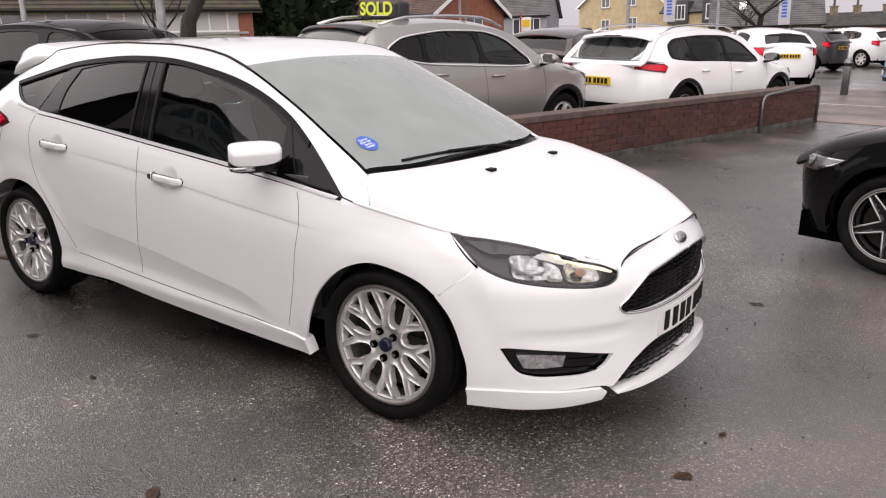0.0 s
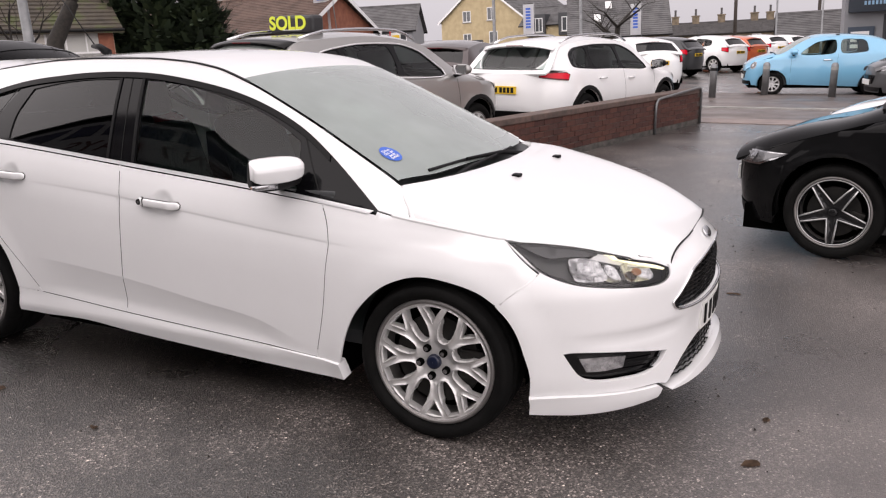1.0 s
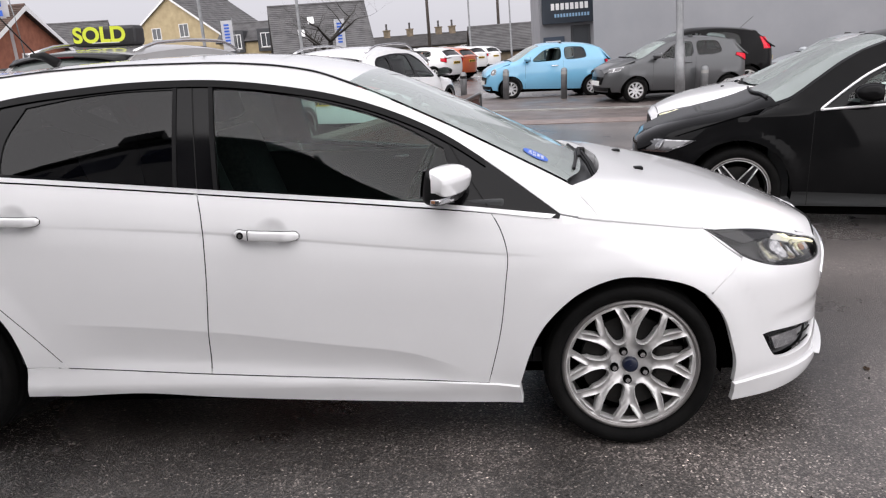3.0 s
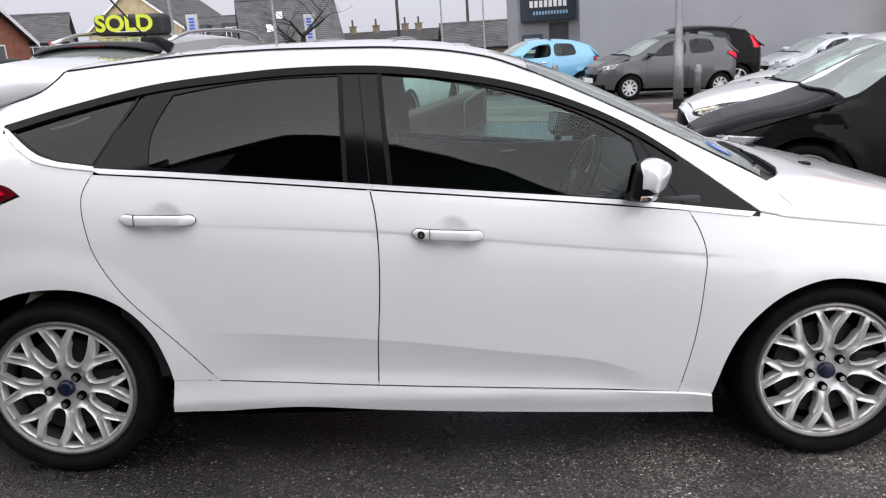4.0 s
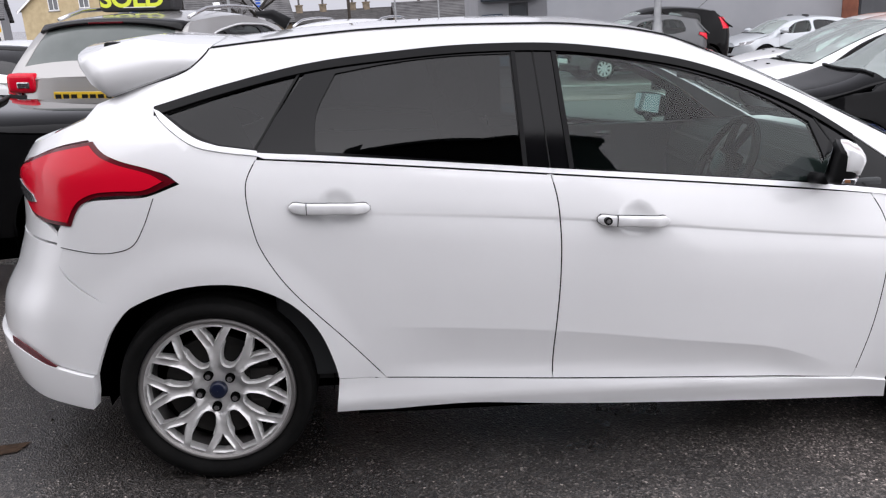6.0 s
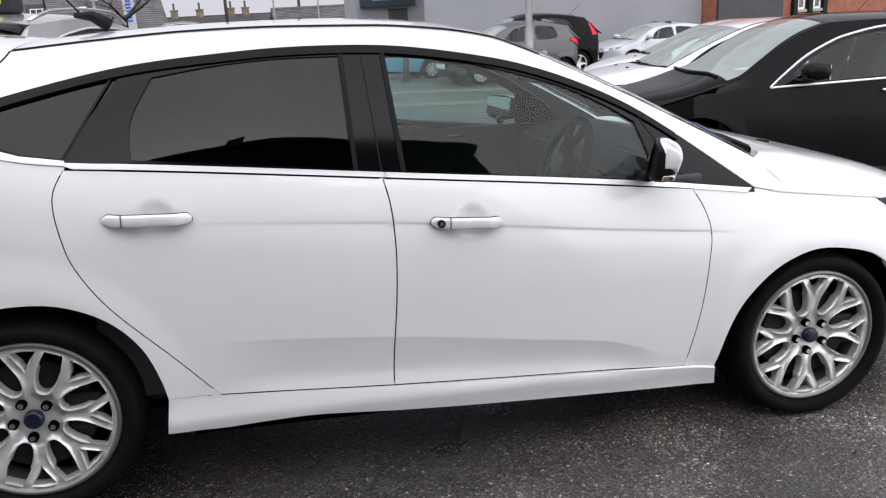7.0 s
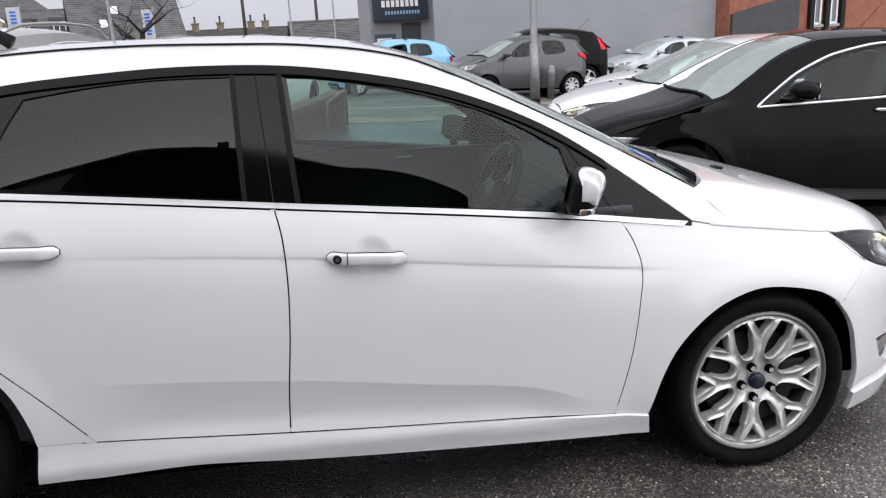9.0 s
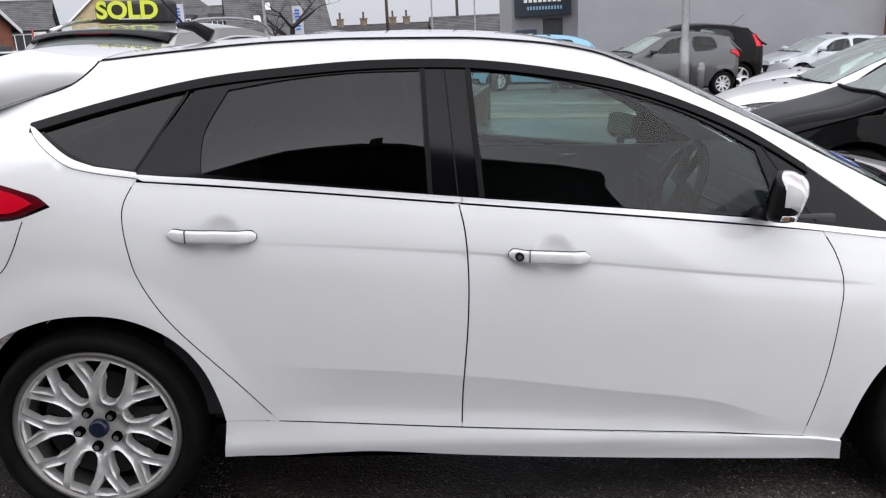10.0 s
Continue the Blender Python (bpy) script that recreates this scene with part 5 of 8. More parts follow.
def build_asphalt(m):
    """Dark wet tarmac: stone chips, damp patches, a few shallow wet films."""
    n, l, b = nodes_of(m)
    tc = n.new("ShaderNodeTexCoord")
    vor = n.new("ShaderNodeTexVoronoi")
    vor.inputs["Scale"].default_value = 150
    fine = n.new("ShaderNodeTexNoise")
    fine.inputs["Scale"].default_value, fine.inputs["Detail"].default_value = 70, 5
    big = n.new("ShaderNodeTexNoise")
    big.inputs["Scale"].default_value, big.inputs["Detail"].default_value, big.inputs["Roughness"].default_value = 0.55, 5, 0.6
    for t in (vor, fine, big):
        l.new(tc.outputs["Object"], t.inputs["Vector"])
    chips = ramp(m, vor.outputs["Color"], [(0.0, (0.009, 0.0083, 0.008)), (0.50, (0.036, 0.033, 0.031)), (0.78, (0.10, 0.091, 0.086)), (0.91, (0.24, 0.22, 0.205)), (0.985, (0.60, 0.555, 0.51))])
    patches = ramp(m, big.outputs["Fac"], [(0.38, (0.48, 0.46, 0.45)), (0.50, (0.92, 0.885, 0.86)), (0.62, (2.3, 2.2, 2.14))])
    mul = n.new("ShaderNodeMix")
    mul.data_type, mul.blend_type = "RGBA", "MULTIPLY"
    mul.inputs["Factor"].default_value = 1.0
    l.new(chips, mul.inputs["A"])
    l.new(patches, mul.inputs["B"])
    # towards +x the colour is paled for the sky's sheen on wet tarmac
    pos, sheen_side, lightened = n.new("ShaderNodeSeparateXYZ"), n.new("ShaderNodeMapRange"), n.new("ShaderNodeMix")
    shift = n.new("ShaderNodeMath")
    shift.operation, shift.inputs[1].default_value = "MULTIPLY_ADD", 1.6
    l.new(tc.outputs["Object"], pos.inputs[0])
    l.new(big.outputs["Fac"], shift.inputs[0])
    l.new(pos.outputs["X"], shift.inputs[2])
    l.new(shift.outputs[0], sheen_side.inputs["Value"])
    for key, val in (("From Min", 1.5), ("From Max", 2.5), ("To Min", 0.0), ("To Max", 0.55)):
        sheen_side.inputs[key].default_value = val
    lightened.data_type = "RGBA"
    lightened.inputs["B"].default_value = (0.235, 0.211, 0.202, 1)
    l.new(sheen_side.outputs[0], lightened.inputs["Factor"])
    l.new(mul.outputs["Result"], lightened.inputs["A"])
    l.new(lightened.outputs["Result"], b.inputs["Base Color"])
    wet = n.new("ShaderNodeMapRange")
    wet.inputs["From Min"].default_value, wet.inputs["From Max"].default_value = 0.38, 0.62
    wet.inputs["To Min"].default_value, wet.inputs["To Max"].default_value = 0.24, 0.48
    l.new(big.outputs["Fac"], wet.inputs["Value"])
    l.new(wet.outputs[0], b.inputs["Roughness"])
    film = n.new("ShaderNodeMapRange")
    film.inputs["From Min"].default_value, film.inputs["From Max"].default_value = 0.40, 0.66
    film.inputs["To Min"].default_value, film.inputs["To Max"].default_value = 1.0, 0.6
    l.new(big.outputs["Fac"], film.inputs["Value"])
    l.new(film.outputs[0], b.inputs["Coat Weight"])
    b.inputs["Coat Roughness"].default_value, b.inputs["Coat IOR"].default_value = 0.17, 1.5
    add = n.new("ShaderNodeMath")
    add.operation = "ADD"
    l.new(vor.outputs["Distance"], add.inputs[0])
    l.new(fine.outputs["Fac"], add.inputs[1])
    bp = n.new("ShaderNodeBump")
    bp.inputs["Strength"].default_value, bp.inputs["Distance"].default_value = 0.85, 0.006
    l.new(add.outputs[0], bp.inputs["Height"])
    l.new(bp.outputs[0], b.inputs["Normal"])
    soft_bump = n.new("ShaderNodeBump")
    soft_bump.inputs["Strength"].default_value, soft_bump.inputs["Distance"].default_value = 0.30, 0.005
    l.new(add.outputs[0], soft_bump.inputs["Height"])
    l.new(soft_bump.outputs[0], b.inputs["Coat Normal"])


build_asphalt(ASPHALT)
bm = bmesh.new()
xs = [-900, -300, -120, -60, -30, -15, -8, -4, 0, 4, 8, 15, 30, 60, 120, 300, 900]
grid = [[bm.verts.new((x, y, 0)) for x in xs] for y in xs]
for a, b in zip(grid, grid[1:]):
    for k in range(len(a) - 1):
        bm.faces.new((a[k], a[k + 1], b[k + 1], b[k]))
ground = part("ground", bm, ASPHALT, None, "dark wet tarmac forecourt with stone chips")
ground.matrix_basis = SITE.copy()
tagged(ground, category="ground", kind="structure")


# ---- boundary wall, rail, road ----
BRICK = material("red_brick", (0.20, 0.065, 0.04), 0.75)


def build_brick(m):
    n, l, b = nodes_of(m)
    oi = n.new("ShaderNodeObjectInfo")
    c = ramp(m, oi.outputs["Random"], [(0.0, (0.058, 0.020, 0.016)), (0.45, (0.082, 0.028, 0.020)), (0.8, (0.105, 0.038, 0.026)), (1.0, (0.066, 0.030, 0.026))])
    t = noise_tex(m, 22, 5)
    mx = n.new("ShaderNodeMix")
    mx.data_type, mx.blend_type = "RGBA", "MULTIPLY"
    mx.inputs["Factor"].default_value = 0.8
    l.new(c, mx.inputs["A"])
    l.new(ramp(m, t.outputs["Fac"], [(0.3, (0.55, 0.52, 0.5)), (0.7, (1.15, 1.1, 1.05))]), mx.inputs["B"])
    l.new(mx.outputs["Result"], b.inputs["Base Color"])
    t2 = noise_tex(m, 90, 4)
    bp = n.new("ShaderNodeBump")
    bp.inputs["Strength"].default_value, bp.inputs["Distance"].default_value = 0.5, 0.004
    l.new(t2.outputs["Fac"], bp.inputs["Height"])
    l.new(bp.outputs[0], b.inputs["Normal"])


build_brick(BRICK)
MORTAR = vary(material("weathered_mortar", (0.20, 0.18, 0.16), 0.9), 9, [(0.35, (0.045, 0.036, 0.032)), (0.66, (0.16, 0.14, 0.125))], 0.4, 120)
COPING = vary(material("weathered_coping", (0.12, 0.075, 0.06), 0.7), 9, [(0.3, (0.055, 0.042, 0.036)), (0.7, (0.14, 0.09, 0.075))], 0.5, 70)
CONCRETE = vary(material("grey_concrete", (0.3, 0.3, 0.29), 0.7), 6, [(0.3, (0.22, 0.22, 0.21)), (0.7, (0.34, 0.335, 0.32))], 0.3, 60)
PLINTH = vary(material("stained_plinth", (0.06, 0.055, 0.05), 0.8), 7, [(0.35, (0.03, 0.027, 0.025)), (0.66, (0.11, 0.10, 0.09))], 0.5, 60)
STEEL = vary(material("galvanised_steel", (0.33, 0.34, 0.35), 0.45, 0.7), 5, [(0.3, (0.15, 0.155, 0.16)), (0.7, (0.25, 0.255, 0.26))])
PAVING = vary(material("damp_paving", (0.21, 0.165, 0.15), 0.5), 3, [(0.3, (0.15, 0.118, 0.108)), (0.7, (0.27, 0.21, 0.19))], 0.4, 90, (0.35, 0.6))
ROAD = vary(material("road_tarmac", (0.12, 0.10, 0.093), 0.5), 2.0, [(0.3, (0.085, 0.07, 0.066)), (0.7, (0.155, 0.128, 0.118))], 0.4, 110, (0.3, 0.6))

W0, W1 = Vector((-2.62, 2.4)), Vector((-0.58, 11.19))
wall_len = (W1 - W0).length
wall_yaw = math.degrees(math.atan2(W1.y - W0.y, W1.x - W0.x))
wall = tagged(part("wall_boundary", boxed(0, -0.004, -0.05, wall_len, 0.205, 0.525, 0.0), MORTAR, None, "low red brick boundary wall with brick coping"), category="wall", kind="structure")
wall.matrix_basis = on_site(W0.x, W0.y, wall_yaw)
part("coping", boxed(-0.01, -0.03, 0.525, wall_len + 0.01, 0.225, 0.60, 0.012), COPING, wall)
part("plinth", boxed(0, -0.022, -0.03, wall_len, 0.0, 0.075, 0.006), PLINTH, wall)

# kerb, pavement and road beyond the forecourt
for name, x0, y0, x1, y1, h, mt, lab in (("pavement", -60, 11.2, 80, 12.0, 0.012, PAVING, "damp pinkish pavement crossing"), ("road", -60, 11.9, 80, 14.2, 0.006, ROAD, "damp grey road"), ("kerb", -60, 14.2, 80, 14.33, 0.036, CONCRETE, "worn concrete kerb"), ("pavement", -60, 14.33, 80, 18.6, 0.03, ROAD, "dark far pavement with bollards")):
    o = tagged(part(name, boxed(x0, y0, -0.2, x1, y1, h, 0.0), mt, None, lab), category=name, kind="structure")
    o.matrix_basis = SITE.copy()

# hoop rail at the wall's end
bm = bmesh.new()
tube(bm, [(0, 0, 0), (0, 0, 0.40), (0.02, 0, 0.48), (0.08, 0, 0.53), (0.20, 0, 0.545), (1.75, 0, 0.62), (1.88, 0, 0.60), (1.93, 0, 0.52), (1.93, 0, 0.0)], 0.021, 10)
rail = tagged(part("guard_rail", bm, STEEL, None, "bent grey steel guard rail beside the brick wall", True), category="rail")
rail.matrix_basis = on_site(-0.985, 9.25, 76.9)

# bollards
def bollard(x, y, h=0.80, band=False):
    b = empty("bollard", "grey steel bollard on the far pavement", "bollard", on_site(x, y, 0, 0.03), "bollards along the pavement")
    bm = lathe(bmesh.new(), [(0.001, 0), (0.078, 0)], 20)
    bm.free()
    part("post", tube(bmesh.new(), [(0, 0, 0), (0, 0, h - 0.07), (0, 0, h - 0.03), (0, 0, h)], [0.082, 0.082, 0.07, 0.03], 18), STEEL, b, smooth_faces=True)
    part("collar", tube(bmesh.new(), [(0, 0, h - 0.17), (0, 0, h - 0.10)], 0.084, 18), INK if band else CONCRETE, b)
    return b


for x, y, bd in ((-1.0, 16.9, True), (0.12, 18.0, False), (1.63, 17.57, False), (4.65, 15.3, False)):
    bollard(x, y, band=bd)


def lamp_post(x, y, h, r, label, lamp=False, kind="lamp_post"):
    p = empty(kind, label, "post", upright(x, y), "posts along the street")
    part("pole", tube(bmesh.new(), [(0, 0, -0.1), (0, 0, 1.35), (0, 0, 1.36), (0, 0, h)], [r * 1.35, r * 1.35, r, r * 0.8], 14), STEEL, p, smooth_faces=True)
    part("base_band", tube(bmesh.new(), [(0, 0, -0.05), (0, 0, 0.22)], r * 1.42, 14), INK, p)
    if lamp:
        part("arm", tube(bmesh.new(), [(0, 0, h - 0.05), (0.5, 0, h + 0.15)], r * 0.5, 8), STEEL, p)
        part("lantern", boxed(0.4, -0.14, h + 0.10, 1.1, 0.14, h + 0.24, 0.04), CONCRETE, p)
    return p


WOODPOLE = vary(material("dark_timber_pole", (0.05, 0.04, 0.035), 0.8), 12, [(0.3, (0.03, 0.025, 0.022)), (0.7, (0.075, 0.06, 0.05))], 0.4, 60)
lamp_post(3.55, 13.0, 8.5, 0.075, "tall grey street lamp post on the pavement", True)
lamp_post(-8.9, 34.0, 9.0, 0.07, "tall grey street lamp post by the far lot", True)
lamp_post(-15.6, 40.0, 9.0, 0.09, "tall grey street lamp post by the beige house", True)
lamp_post(1.4, 47.0, 6.2, 0.05, "slim grey post with a small sign box", False)
lamp_post(-1.2, 52.0, 7.5, 0.06, "slim grey lamp post behind the far lot", True)
lamp_post(-12.0, 7.0, 7.5, 0.09, "thick grey street post by the white house", False)
lamp_post(-13.8, 5.2, 7.5, 0.05, "slim grey street post by the white house", False)
for x, y in ((-4.9, 66.0), (1.2, 70.0)):
    o = tagged(part("telegraph_pole", tube(bmesh.new(), [(0, 0, -0.2), (0, 0, 9)], [0.15, 0.11], 12), WOODPOLE, None, "dark timber telegraph pole", True), category="pole", group="telegraph poles")
    o.matrix_basis = upright(x, y)


# ---- buildings ----
def roof_tiles(name, color, moss=None):
    m = material(name, color, 0.8)
    n, l, b = nodes_of(m)
    tc = n.new("ShaderNodeTexCoord")
    t = noise_tex(m, 1.4, 6)
    lo, hi = [c * 0.75 for c in color], [c * 1.25 for c in color]
    stops = [(0.35, lo), (0.6, hi)] if not moss else [(0.38, lo), (0.5, hi), (0.62, moss)]
    l.new(ramp(m, t.outputs["Fac"], stops), b.inputs["Base Color"])
    return m


STONE_BEIGE = vary(material("beige_stone_wall", (0.40, 0.32, 0.19), 0.85), 1.6, [(0.3, (0.34, 0.27, 0.155)), (0.7, (0.46, 0.37, 0.225))], 0.3, 30)
STONE_DARK = vary(material("soot_dark_stone", (0.16, 0.125, 0.085), 0.9), 2.5, [(0.3, (0.10, 0.08, 0.055)), (0.7, (0.21, 0.165, 0.115))], 0.5, 14)
BRICK_FAR = vary(material("orange_red_brickwork", (0.24, 0.085, 0.05), 0.85), 3.0, [(0.3, (0.19, 0.065, 0.04)), (0.7, (0.29, 0.11, 0.065))], 0.4, 16)
RENDER_GREY = vary(material("grey_painted_render", (0.235, 0.24, 0.255), 0.8), 0.8, [(0.3, (0.225, 0.23, 0.245)), (0.7, (0.255, 0.26, 0.275))], 0.15, 40)
RENDER_WHITE = vary(material("cream_render", (0.55, 0.52, 0.47), 0.85), 1.2, [(0.3, (0.50, 0.47, 0.42)), (0.7, (0.60, 0.57, 0.52))], 0.2, 40)
CHARCOAL = vary(material("charcoal_cladding", (0.035, 0.037, 0.042), 0.6), 2, [(0.3, (0.028, 0.03, 0.034)), (0.7, (0.045, 0.047, 0.052))])
SLATE = roof_tiles("grey_slate", (0.085, 0.083, 0.085))
SLATE_DARK = roof_tiles("dark_slate", (0.055, 0.052, 0.052))
TILE_MOSS = roof_tiles("mossy_roof_tiles", (0.045, 0.036, 0.026), (0.05, 0.06, 0.018))
TILE_BROWN = roof_tiles("brown_roof_tiles", (0.095, 0.062, 0.05))
UPVC = material("white_window_frame", (0.72, 0.72, 0.72), 0.4)
PANE = material("house_window_glass", (0.05, 0.055, 0.06), 0.08, 0.0, 0.0, 0.8)
CURTAIN = material("net_curtain", (0.45, 0.45, 0.43), 0.9)


def add_window(house, x, y, z, w, h, yaw=0.0, sill=True, bars=2, curtain=False):
    """A framed window centred on x, with its foot at z, on a wall whose outer face is at y and which faces -y before the turn."""
    m = pose(x, y, z, 0, 0, yaw)
    f = bmesh.new()
    t = 0.07
    for a in ((-w / 2, 0, -w / 2 + t, h), (w / 2 - t, 0, w / 2, h), (-w / 2 + t, 0, w / 2 - t, t), (-w / 2 + t, h - t, w / 2 - t, h)):
        block(f, a[0], -0.03, a[1], a[2], 0.05, a[3], 0, 2, m)
    for k in range(1, bars):
        xx = -w / 2 + w * k / bars
        block(f, xx - t * 0.4, -0.025, t, xx + t * 0.4, 0.045, h - t, 0, 2, m)
    win = part("window", f, UPVC, house, "white framed window")
    part("pane", boxed(-w / 2 + t, 0.0, t, w / 2 - t, 0.02, h - t, 0, 2, m), CURTAIN if curtain else PANE, win)
    if sill:
        part("sill", boxed(-w / 2 - 0.08, -0.09, -0.10, w / 2 + 0.08, 0.02, 0.0, 0.01, 2, m), CONCRETE, win)
    return win


def gable_house(name, label, m, w, d, eave, ridge, wall_mat, roof_mat, over=0.25, ridge_along="x", courses=16):
    """A house w wide (x) and d deep (y) with a pitched roof; the front faces -y."""
    h = empty(name, label, "house", m)
    bm = bmesh.new()
    if ridge_along == "x":
        prof = [(0, -0.8), (d, -0.8), (d, eave), (d / 2, ridge - 0.08), (0, eave)]
        a, b = [[bm.verts.new((x, y, z)) for y, z in prof] for x in (-w / 2, w / 2)]
    else:
        prof = [(-w / 2, -0.8), (w / 2, -0.8), (w / 2, eave), (0, ridge - 0.08), (-w / 2, eave)]
        a, b = [[bm.verts.new((x, y, z)) for x, z in prof] for y in (0, d)]
    for k in range(5):
        bm.faces.new((a[k], a[(k + 1) % 5], b[(k + 1) % 5], b[k]))
    bm.faces.new(a[::-1])
    bm.faces.new(b)
    bmesh.ops.recalc_face_normals(bm, faces=bm.faces)
    part("wall", bm, wall_mat, h)
    half_run = (d if ridge_along == "x" else w) / 2
    length = (w if ridge_along == "x" else d) + 2 * over
    for s in (1, -1):
        bm = bmesh.new()
        rise = ridge - eave
        n = courses
        for k in range(n):
            t0, t1 = k / n, (k + 1) / n
            def pt(t, up, e):
                run = (half_run + over) * (1 - t)
                z = ridge - rise * run / half_run + up
                if ridge_along == "x":
                    return (e * length / 2, d / 2 - s * run, z)
                return (s * run, d / 2 + e * length / 2, z)
            if k == 0:
                under = [bm.verts.new(pt(0, 0.03, -1)), bm.verts.new(pt(0, 0.03, 1))]
            lip_ = [bm.verts.new(pt(t0, 0.10, -1)), bm.verts.new(pt(t0, 0.10, 1))]
            back_ = [bm.verts.new(pt(t1, 0.05, -1)), bm.verts.new(pt(t1, 0.05, 1))]
            bm.faces.new((under[0], under[1], lip_[1], lip_[0]))
            bm.faces.new((lip_[0], lip_[1], back_[1], back_[0]))
            under = back_
        bmesh.ops.recalc_face_normals(bm, faces=bm.faces)
        rf = part("roof", bm, roof_mat, h)
        g = bmesh.new()
        if ridge_along == "x":
            y = d / 2 - s * (half_run + over)
            tube(g, [(-length / 2, y, eave - 0.14), (length / 2, y, eave - 0.14)], 0.06, 8)
            part("gutter", g, INK, h)
        else:
            tube(g, [(s * (half_run + over), -over, eave - 0.14), (s * (half_run + over), d + over, eave - 0.14)], 0.06, 8)
            part("gutter", g, INK, h)
            b2 = bmesh.new()
            zz = eave - rise * over / half_run
            vs = [b2.verts.new(p) for p in ((s * (half_run + over), -over - 0.02, zz + 0.08), (0, -over - 0.02, ridge + 0.08), (0, -over - 0.02, ridge - 0.16), (s * (half_run + over), -over - 0.02, zz - 0.16))]
            b2.faces.new(vs)
            part("barge_board", b2, UPVC, h)
    tb = bmesh.new()
    if ridge_along == "x":
        tube(tb, [(-length / 2, d / 2, ridge + 0.07), (length / 2, d / 2, ridge + 0.07)], 0.10, 8)
    else:
        tube(tb, [(0, -over, ridge + 0.07), (0, d + over, ridge + 0.07)], 0.10, 8)
    part("ridge", tb, roof_mat, h)
    return h


def add_chimney(house, x, y, z0, z1, w, d, mat, pots=2):
    c = part("chimney", boxed(x - w / 2, y - d / 2, z0, x + w / 2, y + d / 2, z1, 0.02), mat, house)
    part("chimney_cap", boxed(x - w / 2 - 0.08, y - d / 2 - 0.08, z1, x + w / 2 + 0.08, y + d / 2 + 0.08, z1 + 0.14, 0.02), mat, c)
    for k in range(pots):
        px_ = x + (k - (pots - 1) / 2) * w / pots
        part("chimney_pot", tube(bmesh.new(), [(px_, y, z1 + 0.12), (px_, y, z1 + 0.5), (px_, y, z1 + 0.9)], [0.15, 0.12, 0.14], 10), SLATE_DARK, c)
    return c


def stand(x, y, yaw, z):
    return Matrix.Translation(SITE @ Vector((x, y, 0)) + Vector((0, 0, z))) @ pose(0, 0, 0, 0, 0, yaw)


# beige stone house with a gable towards the street and a charcoal bay
H1 = gable_house("beige_house", "beige stone house with grey tiled roof and white windows", stand(-32.8, 80.2, -12, 0.4), 11.0, 12, 3.2, 7.2, STONE_BEIGE, SLATE, 0.3, "y")
for x, z, h in ((-1.9, 2.95, 1.2), (1.4, 3.0, 1.35), (-1.9, 0.5, 1.2), (1.6, 0.5, 1.3)):
    add_window(H1, x, -0.01, z, 1.1, h)
H1b = gable_house("beige_house", "beige stone wing with charcoal clad dormers and grey tiled roof", stand(-23.2, 77.5, 4, 0.4), 7.6, 8, 2.5, 4.3, STONE_BEIGE, SLATE, 0.3, "x")
for x, w in ((-2.2, 2.0), (1.6, 2.8)):
    part("dormer", boxed(x - w / 2, -0.5, 1.3, x + w / 2, 3.0, 3.5, 0.03), CHARCOAL, H1b)
    add_window(H1b, x, -0.52, 1.7, w * 0.75, 1.4, bars=4)
# soot-dark chapel
H2 = gable_house("stone_chapel", "dark stone chapel with a steep slate roof", stand(-12.6, 58.6, 16, 0.0), 7.4, 8, 1.6, 5.2, STONE_DARK, SLATE, 0.25, "x", 24)
for x, t in ((-1.6, 0.35), (-0.7, 0.62)):
    part("roof_light", boxed(-0.25, -0.04, -0.4, 0.25, 0.06, 0.4, 0.02, 2, Matrix.Translation((x, 4.0 * t - 0.10, 1.6 + 3.6 * t + 0.12)) @ pose(0, 0, 0, -48, 0, 0)), UPVC, H2)
# stone terrace with tall chimneys
H3 = gable_house("stone_terrace", "dark stone terrace with slate roof and tall chimneys", stand(-6.5, 97.5, 14, -0.3), 17.6, 8, 2.1, 3.4, STONE_DARK, SLATE_DARK, 0.2, "x")
for x in (-7.6, -5.2, -2.2, 1.6, 3.4):
    add_chimney(H3, x, 4.0, 2.9, 4.2, 0.8, 0.6, STONE_DARK, 1)
for x in (-7.6, -5, -2, 1.2, 4, 7):
    add_window(H3, x, -0.01, 0.6, 1.0, 1.2)
H3b = gable_house("stone_terrace", "dark stone gabled end house of the terrace", stand(4.6, 100.5, 14, -0.3), 4.8, 9, 2.4, 4.2, STONE_DARK, SLATE_DARK, 0.2, "y")
add_window(H3b, 0, -0.01, 0.8, 1.1, 1.3)
# red brick bungalow with a white barge-boarded gable
H4 = gable_house("brick_bungalow", "red brick bungalow with brown tiled roof and white barge boards", stand(-22.2, 34.0, 90, 0.0), 7.2, 14, 2.1, 4.0, BRICK_FAR, TILE_BROWN, 0.35, "y", 22)
add_chimney(H4, -1.0, 9, 3.2, 4.6, 0.8, 0.6, BRICK_FAR, 1)
for y in (3, 7, 11):
    add_window(H4, -3.61, y, 0.8, 1.5, 1.1, -90)
add_window(H4, 0.4, -0.01, 0.8, 1.7, 1.1)
H4c = gable_house("grey_house", "grey rendered house with slate roof and white bay", stand(-30.6, 53.0, 20, 0.2), 5.6, 8, 2.0, 4.0, RENDER_GREY, SLATE, 0.3, "x")
add_window(H4c, 1.2, -0.01, 0.5, 2.2, 1.2, bars=4)
